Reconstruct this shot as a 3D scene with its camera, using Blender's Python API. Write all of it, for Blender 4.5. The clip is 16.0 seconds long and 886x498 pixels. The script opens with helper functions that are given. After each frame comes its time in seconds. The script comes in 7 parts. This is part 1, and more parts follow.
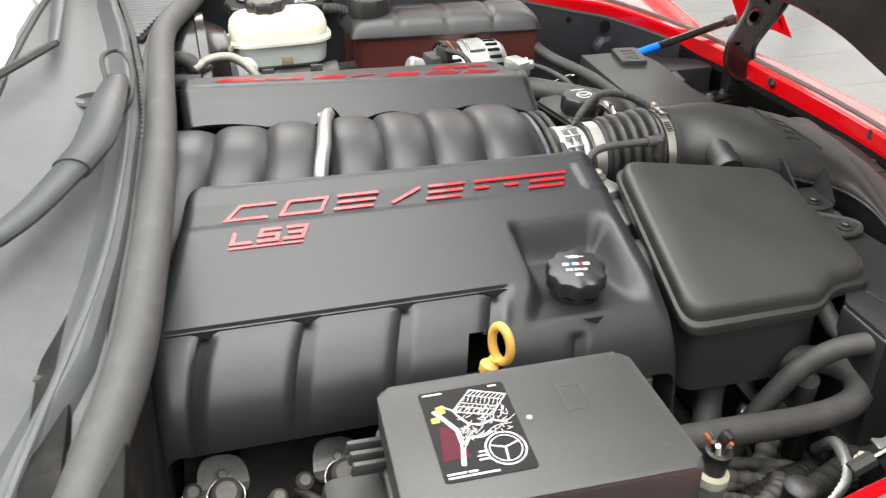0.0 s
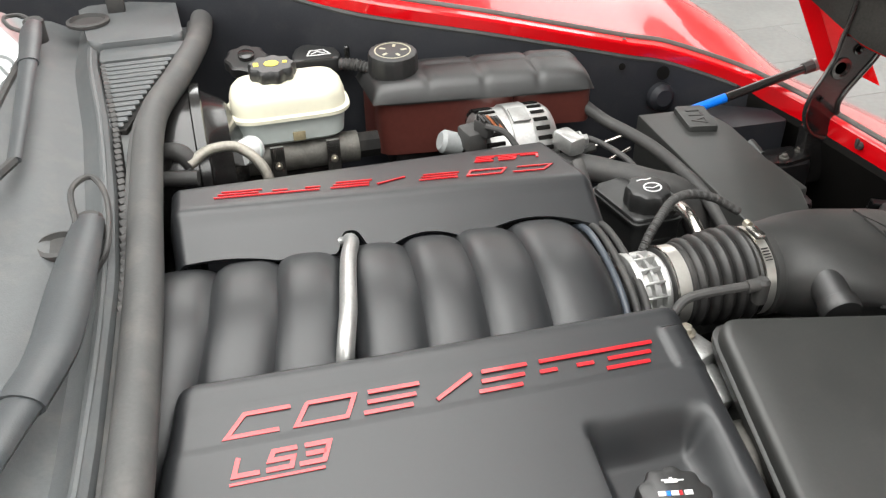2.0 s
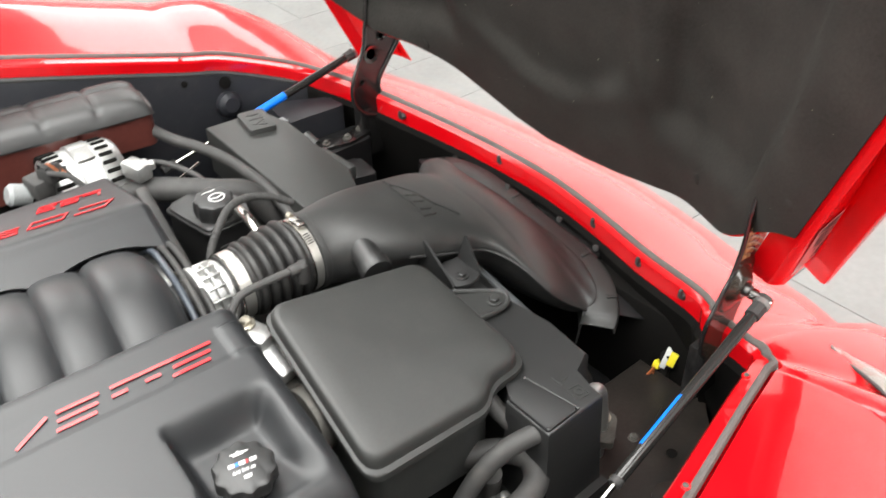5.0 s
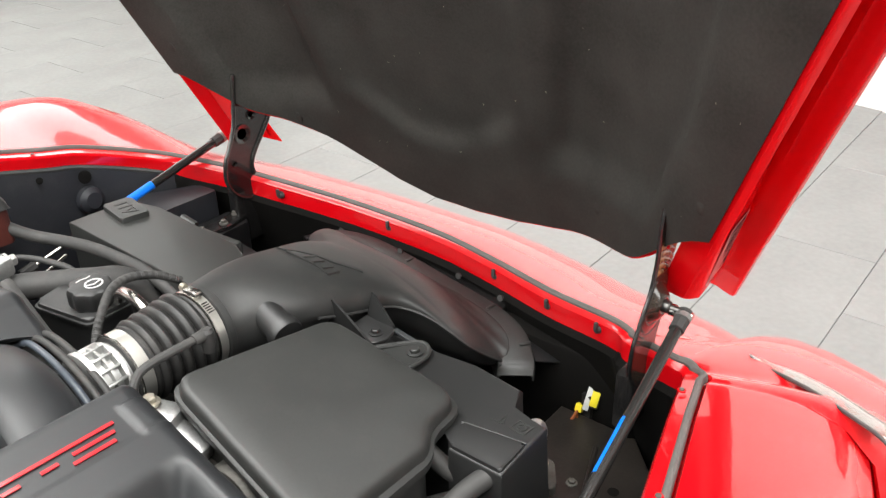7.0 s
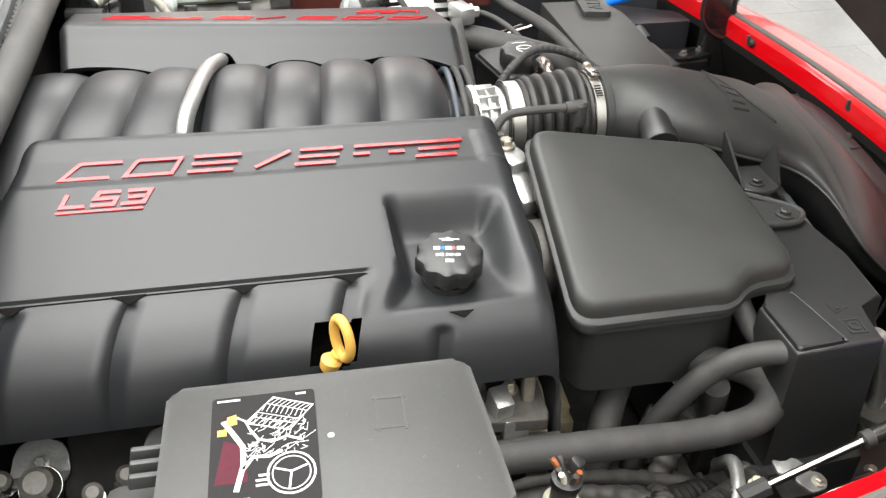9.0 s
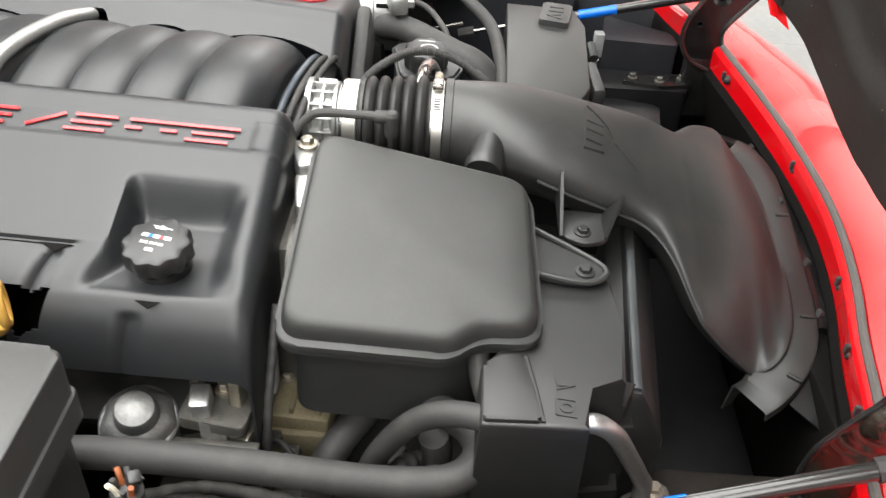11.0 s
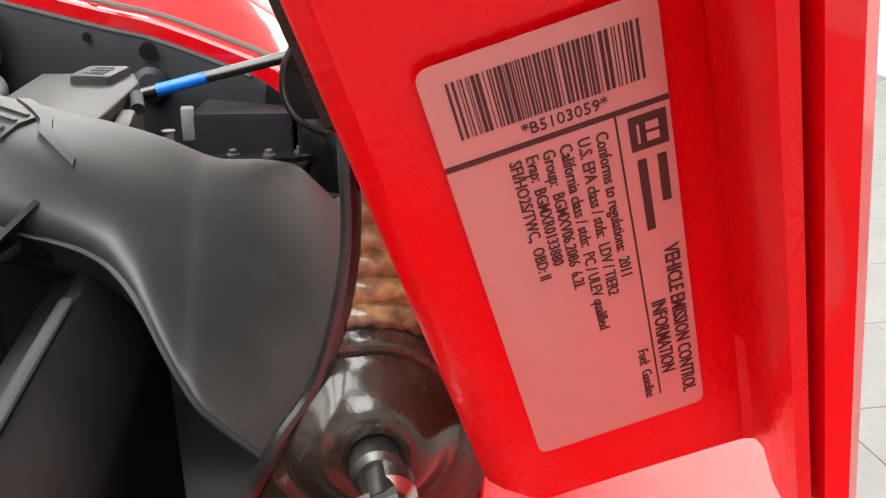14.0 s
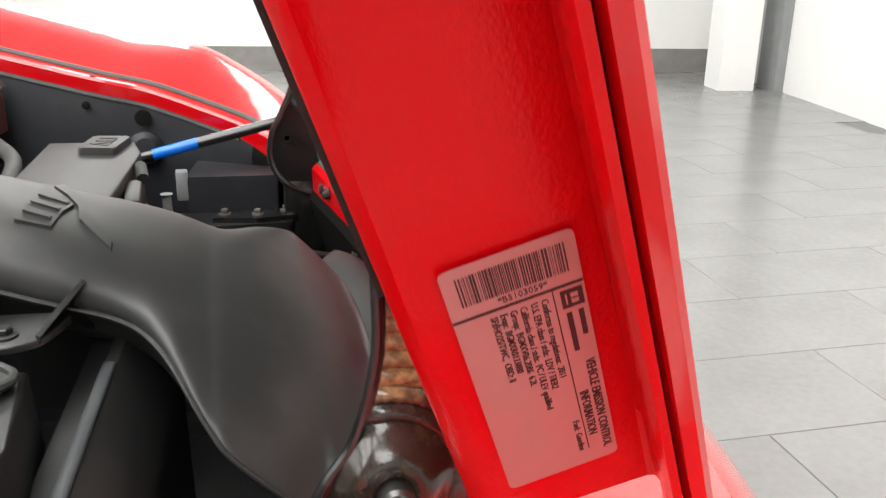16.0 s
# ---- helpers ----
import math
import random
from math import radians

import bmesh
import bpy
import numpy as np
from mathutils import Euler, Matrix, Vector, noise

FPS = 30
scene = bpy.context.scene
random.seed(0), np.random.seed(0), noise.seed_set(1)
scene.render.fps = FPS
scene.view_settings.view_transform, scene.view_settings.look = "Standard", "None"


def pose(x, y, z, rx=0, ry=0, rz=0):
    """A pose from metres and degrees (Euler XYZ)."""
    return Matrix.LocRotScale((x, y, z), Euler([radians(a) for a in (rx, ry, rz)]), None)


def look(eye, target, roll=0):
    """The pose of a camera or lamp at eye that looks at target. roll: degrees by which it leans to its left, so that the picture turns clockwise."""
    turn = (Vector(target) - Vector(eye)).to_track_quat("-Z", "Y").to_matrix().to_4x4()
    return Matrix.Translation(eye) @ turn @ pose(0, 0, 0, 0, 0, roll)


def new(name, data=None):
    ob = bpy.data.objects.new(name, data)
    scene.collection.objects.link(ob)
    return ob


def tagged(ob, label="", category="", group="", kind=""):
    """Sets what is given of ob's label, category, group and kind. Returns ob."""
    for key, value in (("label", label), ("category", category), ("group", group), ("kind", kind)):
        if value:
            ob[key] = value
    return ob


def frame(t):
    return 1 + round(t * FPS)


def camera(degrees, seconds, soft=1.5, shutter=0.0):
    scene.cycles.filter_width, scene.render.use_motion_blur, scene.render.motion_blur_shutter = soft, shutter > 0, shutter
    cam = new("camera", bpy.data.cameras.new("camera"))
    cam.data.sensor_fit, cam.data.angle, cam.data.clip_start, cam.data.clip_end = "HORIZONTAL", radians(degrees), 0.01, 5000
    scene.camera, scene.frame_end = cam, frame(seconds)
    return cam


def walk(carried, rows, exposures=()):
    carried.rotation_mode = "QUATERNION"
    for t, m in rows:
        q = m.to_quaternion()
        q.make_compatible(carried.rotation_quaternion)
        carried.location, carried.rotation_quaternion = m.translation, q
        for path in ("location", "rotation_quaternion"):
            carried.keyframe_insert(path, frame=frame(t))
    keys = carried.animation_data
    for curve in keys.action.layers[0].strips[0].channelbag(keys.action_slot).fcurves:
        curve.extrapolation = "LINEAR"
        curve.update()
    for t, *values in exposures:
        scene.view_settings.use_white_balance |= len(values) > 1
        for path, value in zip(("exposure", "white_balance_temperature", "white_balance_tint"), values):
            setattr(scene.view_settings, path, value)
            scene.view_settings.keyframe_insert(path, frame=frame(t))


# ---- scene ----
cam = camera(54.1, 16.0, 1.3, 0.3)
PATH = [
    (0, (0.06, 0.013, 1.323), (0.527, 1.647, 0.267), -0.4),
    (0.5, (0.13, 0.053, 1.319), (0.592, 1.668, 0.234), -0.4),
    (1, (0.16, 0.127, 1.328), (0.617, 1.73, 0.222), -0.3),
    (1.5, (0.126, 0.261, 1.378), (0.569, 1.85, 0.246), -0.7),
    (2, (0.107, 0.341, 1.408), (0.536, 1.925, 0.264), -1.0),
    (2.5, (0.106, 0.312, 1.38), (0.53, 1.879, 0.212), -1.0),
    (3, (0.12, 0.226, 1.345), (0.539, 1.737, 0.103), -0.6),
    (3.5, (0.173, 0.169, 1.379), (0.711, 1.601, 0.091), -0.7),
    (4, (0.223, 0.146, 1.432), (0.932, 1.469, 0.11), -1.3),
    (4.5, (0.227, 0.156, 1.484), (1.054, 1.399, 0.154), -1.4),
    (5, (0.217, 0.165, 1.524), (1.238, 1.401, 0.329), -0.8),
    (5.2, (0.218, 0.168, 1.528), (1.305, 1.378, 0.364), -0.8),
    (7.3, (0.152, 0.223, 1.358), (1.52, 1.32, 0.396), -1.2),
    (7.6, (0.157, 0.212, 1.304), (1.443, 1.346, 0.275), -1.4),
    (8, (0.183, 0.171, 1.263), (1.168, 1.528, 0.174), 0.0),
    (8.2, (0.191, 0.149, 1.26), (1.017, 1.59, 0.147), 0.2),
    (10.3, (0.551, 0.047, 1.373), (0.65, 1.63, 0.155), 4.5),
    (10.5, (0.608, 0.071, 1.355), (0.682, 1.652, 0.132), 4.9),
    (11, (0.734, 0.099, 1.323), (0.727, 1.673, 0.089), 3.9),
    (11.5, (0.891, 0.144, 1.187), (0.765, 1.713, -0.047), 1.2),
    (11.7, (0.982, 0.2, 1.094), (0.82, 1.794, -0.104), -0.6),
    (12, (1.062, 0.27, 1.016), (0.967, 1.961, -0.049), -1.0),
    (12.2, (1.097, 0.315, 0.979), (1.041, 2.062, 0.007), -1.8),
    (12.5, (1.109, 0.342, 0.936), (1.213, 2.153, 0.094), -0.1),
    (13, (1.118, 0.357, 0.918), (1.336, 2.192, 0.152), 0.7),
    (13.5, (1.124, 0.37, 0.914), (1.416, 2.204, 0.172), 0.8),
    (14, (1.123, 0.376, 0.911), (1.467, 2.214, 0.203), 0.8),
    (14.5, (1.124, 0.376, 0.907), (1.501, 2.219, 0.229), 0.8),
    (15, (1.125, 0.375, 0.906), (1.533, 2.22, 0.249), 0.9),
    (15.5, (1.118, 0.348, 0.924), (1.557, 2.187, 0.271), 0.9),
    (16, (1.087, 0.274, 0.989), (1.518, 2.114, 0.335), 0.9),
]
walk(cam, [(t, look(eye, target, roll)) for t, eye, target, roll in PATH],
     [(0, 0.18), (1, 0.22), (2, -0.02), (2.6, 0.0), (3.5, 0.42), (5, 0.38), (7.6, 0.22), (8, 0.36), (8.2, 0.36), (10.5, 0.30), (11.5, 0.68), (12, 1.06), (12.5, 0.57), (13, 0.47), (13.5, 0.36), (14.5, 0.38), (15.5, 0.34), (16, 0.16)])

# ---- light ----
world = bpy.data.worlds.new("world")
scene.world = world
world.use_nodes = True
world.node_tree.nodes["Background"].inputs["Color"].default_value = (0.9, 0.95, 1.0, 1)
world.node_tree.nodes["Background"].inputs["Strength"].default_value = 0.3


def area_lamp(name, m, sx, sy, power, tint=(0.985, 0.988, 0.965)):
    d = bpy.data.lights.new(name, "AREA")
    d.shape, d.size, d.size_y, d.energy, d.color = "RECTANGLE", sx, sy, power, tint
    ob = new(name, d)
    ob.matrix_world = m
    return ob


# long rows of ceiling lamps over the bays
for lx, ly, p in ((-2.0, 1.2, 110), (0.2, 1.0, 125), (2.4, 1.2, 110), (0.5, 6.3, 120), (0.5, -2.4, 125), (2.9, 4.6, 90), (-4.2, 1.0, 110)):
    area_lamp("ceiling_lamp", pose(lx, ly, 2.95, 0, 0, 0), 1.7, 3.1, p)

# ---- materials ----


def material(name, color, rough=0.5, metal=0.0, vary=0.15, scale=60.0, bump=0.0, bump_scale=800.0, coat=0.0, spec=0.5, trans=0.0, stain=0.0, rvary=0.1, stain_color=(0.16, 0.145, 0.13), stain_from=0.5):
    """A surface with two scales of variation in colour and gloss, and fine relief."""
    m = bpy.data.materials.new(name)
    m.use_nodes = True
    nt = m.node_tree
    n, l = nt.nodes, nt.links
    b = n["Principled BSDF"]
    b.inputs["Roughness"].default_value = rough
    b.inputs["Metallic"].default_value = metal
    b.inputs["Coat Weight"].default_value = coat
    b.inputs["Coat Roughness"].default_value = 0.04
    b.inputs["Specular IOR Level"].default_value = spec
    b.inputs["Transmission Weight"].default_value = trans
    co = n.new("ShaderNodeTexCoord")
    big = n.new("ShaderNodeTexNoise")
    big.inputs["Scale"].default_value = scale * 0.2
    big.inputs["Detail"].default_value = 6
    fine = n.new("ShaderNodeTexNoise")
    fine.inputs["Scale"].default_value = scale * 4
    fine.inputs["Detail"].default_value = 4
    for t in (big, fine):
        l.new(co.outputs["Object"], t.inputs["Vector"])
    add = n.new("ShaderNodeMath")
    add.operation = "MULTIPLY_ADD"
    add.inputs[1].default_value = 0.6
    l.new(big.outputs["Fac"], add.inputs[0])
    half = n.new("ShaderNodeMath")
    half.operation = "MULTIPLY"
    half.inputs[1].default_value = 0.4
    l.new(fine.outputs["Fac"], half.inputs[0])
    l.new(half.outputs[0], add.inputs[2])
    ramp = n.new("ShaderNodeValToRGB")
    lo = [c * (1 - vary) for c in color]
    hi = [min(1, c * (1 + vary)) for c in color]
    ramp.color_ramp.elements[0].position, ramp.color_ramp.elements[1].position = 0.3, 0.7
    ramp.color_ramp.elements[0].color, ramp.color_ramp.elements[1].color = (*lo, 1), (*hi, 1)
    l.new(add.outputs[0], ramp.inputs["Fac"])
    src = ramp.outputs["Color"]
    if stain:
        dirt = n.new("ShaderNodeTexNoise")
        dirt.inputs["Scale"].default_value = scale * 0.5
        dirt.inputs["Detail"].default_value = 8
        l.new(co.outputs["Object"], dirt.inputs["Vector"])
        cut = n.new("ShaderNodeValToRGB")
        cut.color_ramp.elements[0].position, cut.color_ramp.elements[1].position = stain_from, stain_from + 0.22
        l.new(dirt.outputs["Fac"], cut.inputs["Fac"])
        k = n.new("ShaderNodeMath")
        k.operation = "MULTIPLY"
        k.inputs[1].default_value = stain
        l.new(cut.outputs["Color"], k.inputs[0])
        mix = n.new("ShaderNodeMixRGB")
        mix.inputs["Color2"].default_value = (*stain_color, 1)
        l.new(k.outputs[0], mix.inputs["Fac"])
        l.new(src, mix.inputs["Color1"])
        src = mix.outputs["Color"]
    l.new(src, b.inputs["Base Color"])
    rr = n.new("ShaderNodeMapRange")
    rr.inputs["To Min"].default_value = max(0.02, rough * (1 - rvary))
    rr.inputs["To Max"].default_value = min(1, rough * (1 + rvary))
    l.new(big.outputs["Fac"], rr.inputs["Value"])
    l.new(rr.outputs["Result"], b.inputs["Roughness"])
    if bump:
        bt = n.new("ShaderNodeTexNoise")
        bt.inputs["Scale"].default_value = bump_scale
        bt.inputs["Detail"].default_value = 2
        l.new(co.outputs["Object"], bt.inputs["Vector"])
        bn = n.new("ShaderNodeBump")
        bn.inputs["Strength"].default_value = bump
        bn.inputs["Distance"].default_value = 0.001
        l.new(bt.outputs["Fac"], bn.inputs["Height"])
        l.new(bn.outputs["Normal"], b.inputs["Normal"])
    return m


COVER = material("cover_plastic", (0.017, 0.018, 0.0195), 0.41, spec=0.58, bump=0.10, bump_scale=1500, vary=0.08)
PLASTIC = material("black_plastic", (0.014, 0.014, 0.014), 0.46, spec=0.72, bump=0.14, bump_scale=1300, stain=0.02)
DUCT = material("duct_plastic", (0.025, 0.025, 0.0243), 0.47, spec=0.62, bump=0.10, bump_scale=1400, stain=0.06)
GLOSSY = material("glossy_black", (0.010, 0.0095, 0.0095), 0.22, coat=0.3, stain=0.05)
RUBBER = material("rubber", (0.035, 0.034, 0.033), 0.62, bump=0.2, bump_scale=500, stain=0.15)
BLACKR = material("black_rubber", (0.020, 0.0195, 0.019), 0.46, bump=0.15, bump_scale=600, stain=0.12)
DUSTY = material("dusty_plastic", (0.034, 0.032, 0.029), 0.6, bump=0.3, bump_scale=260, stain=0.35, vary=0.3)
TRAYM = material("oily_tray_plastic", (0.020, 0.0165, 0.014), 0.42, bump=0.3, bump_scale=200, stain=0.3, stain_color=(0.05, 0.042, 0.035), vary=0.4, scale=40)
SEAL = material("grey_rubber", (0.058, 0.058, 0.057), 0.6, bump=0.2, bump_scale=300, stain=0.2)
STRIPM = material("weathered_strip", (0.10, 0.09, 0.084), 0.7, bump=0.2, bump_scale=400, stain=0.15)
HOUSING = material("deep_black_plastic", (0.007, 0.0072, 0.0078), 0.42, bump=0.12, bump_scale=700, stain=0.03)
COWL = material("cowl_plastic", (0.075, 0.080, 0.082), 0.5, bump=0.3, bump_scale=700, stain=0.2)
COWLDARK = material("wiper_plastic", (0.044, 0.048, 0.051), 0.45, bump=0.2, bump_scale=700, stain=0.08)
LINEG = material("blue_grey_line", (0.06, 0.07, 0.085), 0.35, vary=0.1)
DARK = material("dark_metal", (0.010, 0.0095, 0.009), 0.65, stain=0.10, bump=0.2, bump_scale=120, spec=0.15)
INNER = material("inner_fender", (0.018, 0.019, 0.023), 0.5, stain=0.05, spec=0.3, bump=0.25, bump_scale=500)
FELT = material("hood_lining", (0.036, 0.034, 0.031), 0.95, bump=0.8, bump_scale=900, vary=0.3, spec=0.12)
RED = material("red_paint", (0.62, 0.002, 0.006), 0.25, coat=0.9, spec=0.25, vary=0.03, scale=8)
RED.node_tree.nodes["Principled BSDF"].inputs["Coat Roughness"].default_value = 0.04
REDIN = material("red_paint_inside", (0.60, 0.001, 0.004), 0.24, spec=0.25, coat=0.12, vary=0.04, bump=0.42, bump_scale=430)
LETTER = material("red_lettering", (0.5, 0.006, 0.012), 0.3, coat=0.5, spec=0.5, vary=0.1, scale=200)
CRUMPLE = material("crumpled_foil", (0.24, 0.24, 0.235), 0.5, metal=0.7, bump=1.0, bump_scale=110, vary=0.35, stain=0.4)
DULL = material("dull_aluminium", (0.33, 0.33, 0.32), 0.42, metal=0.8, bump=0.4, bump_scale=350, vary=0.2, stain=0.2)
FUSEM = material("scuffed_plastic", (0.048, 0.048, 0.047), 0.42, bump=0.12, bump_scale=1300, stain=0.10, stain_color=(0.10, 0.10, 0.098), stain_from=0.62)
BANDM = material("bright_band", (0.75, 0.73, 0.68), 0.34, metal=0.9, vary=0.1)
ALU = material("cast_aluminium", (0.48, 0.48, 0.47), 0.38, metal=0.85, bump=0.4, bump_scale=350, vary=0.2)
STEEL = material("bright_steel", (0.55, 0.53, 0.5), 0.26, metal=1.0, vary=0.15)
ZINC = material("zinc", (0.5, 0.46, 0.38), 0.4, metal=0.9, vary=0.25, stain=0.3)
CREAM = material("cream_plastic", (0.74, 0.71, 0.57), 0.35, vary=0.06, scale=20)
MILK = material("milky_plastic", (0.5, 0.54, 0.52), 0.35, vary=0.08, scale=20)
COOLANT = material("coolant_plastic", (0.085, 0.024, 0.019), 0.3, vary=0.2, scale=30)
YELLOW = material("yellow_plastic", (0.72, 0.42, 0.09), 0.4, vary=0.1)
TAG = material("yellow_tag", (0.85, 0.7, 0.03), 0.5, vary=0.1)
BLUE = material("blue_band", (0.0, 0.16, 0.75), 0.3, vary=0.05)
SCUFF = material("scuff_mark", (0.095, 0.095, 0.092), 0.6, vary=0.2)
BONE = material("bone_print", (0.42, 0.40, 0.30), 0.5, vary=0.1)
WHITE = material("white_print", (0.62, 0.62, 0.61), 0.5, vary=0.05)
YPRINT = material("yellow_print", (0.75, 0.6, 0.05), 0.5, vary=0.05)
LABEL = material("pink_label", (0.43, 0.175, 0.165), 0.4, coat=0.3, vary=0.04, scale=40)
INK = material("label_ink", (0.035, 0.01, 0.01), 0.5, vary=0.1)
STICK = material("sticker_black", (0.012, 0.010, 0.011), 0.5, spec=0.2, vary=0.2)
WINE = material("sticker_wine", (0.07, 0.006, 0.016), 0.5, spec=0.2, vary=0.2)
ORANGE = material("sticker_orange", (0.75, 0.4, 0.06), 0.4)
BRAID = material("steel_braid", (0.34, 0.32, 0.28), 0.35, metal=0.7, bump=0.9, bump_scale=1400, vary=0.3)
GLASS = material("windscreen", (0.25, 0.27, 0.27), 0.05, coat=1.0, vary=0.05)
LENS = material("headlight_lens", (0.55, 0.5, 0.46), 0.06, coat=1.0, vary=0.05, trans=0.85)
FLOORM = material("floor_tile", (0.20, 0.20, 0.195), 0.24, vary=0.12, scale=12, bump=0.05, bump_scale=60, rvary=0.35)
GROUT = material("grout", (0.17, 0.17, 0.167), 0.6)
WALLM = material("white_wall", (0.82, 0.82, 0.8), 0.6, vary=0.03, scale=5, bump=0.1, bump_scale=300)
SKIRT = material("grey_skirting", (0.22, 0.21, 0.20), 0.5)
GREYM = material("grey_frame", (0.25, 0.26, 0.26), 0.4)
BRASS = material("tan_metal", (0.34, 0.29, 0.18), 0.5, metal=0.25, vary=0.3, stain=0.3)
HINGEM = material("worn_hinge_lacquer", (0.026, 0.019, 0.014), 0.22, coat=0.35, vary=0.35, scale=70, stain=0.3, stain_color=(0.20, 0.11, 0.05), stain_from=0.6, bump=0.15, bump_scale=350)


def worn_band(m, z0, half, tint):
    """Bare rusty paint in an uneven band round the height z0 of a lacquered part."""
    nt = m.node_tree
    n, l = nt.nodes, nt.links
    b = n["Principled BSDF"]
    base = b.inputs["Base Color"].links[0].from_socket
    co = n.new("ShaderNodeTexCoord")
    xyz = n.new("ShaderNodeSeparateXYZ")
    l.new(co.outputs["Object"], xyz.inputs[0])
    off = n.new("ShaderNodeMath")
    off.operation = "SUBTRACT"
    off.inputs[1].default_value = z0
    l.new(xyz.outputs["Z"], off.inputs[0])
    far = n.new("ShaderNodeMath")
    far.operation = "ABSOLUTE"
    l.new(off.outputs[0], far.inputs[0])
    blot = n.new("ShaderNodeTexNoise")
    blot.inputs["Scale"].default_value = 90
    blot.inputs["Detail"].default_value = 7
    l.new(co.outputs["Object"], blot.inputs["Vector"])
    wob = n.new("ShaderNodeMath")
    wob.operation = "MULTIPLY_ADD"
    wob.inputs[1].default_value = -half * 2.2
    l.new(blot.outputs["Fac"], wob.inputs[0])
    l.new(far.outputs[0], wob.inputs[2])
    edge = n.new("ShaderNodeMapRange")
    edge.inputs["From Min"].default_value, edge.inputs["From Max"].default_value = -half * 0.35, half * 0.25
    edge.inputs["To Min"].default_value, edge.inputs["To Max"].default_value = 1.0, 0.0
    l.new(wob.outputs[0], edge.inputs["Value"])
    spots = n.new("ShaderNodeTexNoise")
    spots.inputs["Scale"].default_value = 210
    spots.inputs["Detail"].default_value = 4
    l.new(co.outputs["Object"], spots.inputs["Vector"])
    ramp = n.new("ShaderNodeValToRGB")
    ramp.color_ramp.elements[0].position, ramp.color_ramp.elements[1].position = 0.38, 0.62
    ramp.color_ramp.elements[0].color = (*[c * 0.45 for c in tint], 1)
    ramp.color_ramp.elements[1].color = (*tint, 1)
    l.new(spots.outputs["Fac"], ramp.inputs["Fac"])
    mix = n.new("ShaderNodeMixRGB")
    l.new(edge.outputs["Result"], mix.inputs["Fac"])
    l.new(base, mix.inputs["Color1"])
    l.new(ramp.outputs["Color"], mix.inputs["Color2"])
    l.new(mix.outputs["Color"], b.inputs["Base Color"])


worn_band(HINGEM, 0.812, 0.021, (0.38, 0.22, 0.10))
DARKST = material("dark_steel", (0.12, 0.115, 0.11), 0.32, metal=0.9, vary=0.2)
GRIME = material("grimy_casting", (0.10, 0.095, 0.085), 0.55, metal=0.4, vary=0.4, stain=0.5, stain_color=(0.03, 0.025, 0.02), bump=0.4, bump_scale=300)
# near-black for deep gaps, holes and slots: their shade put into the colour
SHADEM = material("cavity_shade", (0.006, 0.0055, 0.005), 0.8, vary=0.3, spec=0.08)
LACQUER = material("black_lacquer", (0.018, 0.017, 0.016), 0.22, coat=0.4, vary=0.1)
LIDM = material("matt_lid_plastic", (0.021, 0.0215, 0.0203), 0.52, spec=0.66, bump=0.12, bump_scale=1300, stain=0.03)
WIREO = material("orange_wire", (0.3, 0.09, 0.03), 0.5)

# ---- mesh helpers ----


def mesh_of(bm, name, mat, smooth=35):
    bmesh.ops.recalc_face_normals(bm, faces=bm.faces)
    me = bpy.data.meshes.new(name)
    bm.to_mesh(me)
    bm.free()
    for p in me.polygons:
        p.use_smooth = True
    me.set_sharp_from_angle(angle=radians(smooth))
    me.materials.append(mat)
    return me


def part(name, bm, mat, parent=None, label="", smooth=35):
    ob = new(name, mesh_of(bm, name, mat, smooth))
    if parent:
        ob.parent = parent
    if label:
        tagged(ob, label)
    return ob


def thing(name, label, category, at=(0, 0, 0), group="", kind=""):
    """An empty at the thing's base. Parts are written in world places and moved under it."""
    ob = new(name)
    ob.empty_display_size = 0.02
    ob.location = at
    return tagged(ob, label, category, group, kind)


def under(parent):
    """Keep the children of a thing where they were written in the world."""
    shift = Matrix.Translation(-Vector(parent.location))
    for c in parent.children:
        c.matrix_parent_inverse = shift


def join(*bms):
    out = bmesh.new()
    for b in bms:
        me = bpy.data.meshes.new("tmp")
        b.to_mesh(me)
        b.free()
        out.from_mesh(me)
        bpy.data.meshes.remove(me)
    return out


def box(cx, cy, cz, sx, sy, sz, bev=0.003, rot=(0, 0, 0), seg=2):
    bm = bmesh.new()
    bmesh.ops.create_cube(bm, size=1, matrix=pose(cx, cy, cz, *rot) @ Matrix.Diagonal((sx, sy, sz, 1)))
    if bev:
        bmesh.ops.bevel(bm, geom=bm.edges[:], offset=bev, segments=seg, affect="EDGES", profile=0.5)
    return bm


def grid_mesh(rows, close_u=False, close_v=False, flip=False):
    """A sheet from rows of points."""
    bm = bmesh.new()
    vs = [[bm.verts.new(p) for p in r] for r in rows]
    nu, nv = len(vs), len(vs[0])
    for i in range(nu if close_u else nu - 1):
        for j in range(nv if close_v else nv - 1):
            q = (vs[i][j], vs[(i + 1) % nu][j], vs[(i + 1) % nu][(j + 1) % nv], vs[i][(j + 1) % nv])
            try:
                bm.faces.new(q)
            except ValueError:
                pass
    return bm


def solid(bm, t):
    """Thickness for a sheet."""
    bmesh.ops.recalc_face_normals(bm, faces=bm.faces)
    bm.normal_update()
    faces, rim = bm.faces[:], [e for e in bm.edges if e.is_boundary]
    back = {v: bm.verts.new(v.co - v.normal * t) for v in bm.verts[:]}
    sides = [(e.link_loops[0].vert, e.link_loops[0].link_loop_next.vert) for e in rim]
    for f in faces:
        bm.faces.new([back[v] for v in reversed(f.verts)])
    for a, b in sides:
        bm.faces.new((b, a, back[a], back[b]))
    return bm


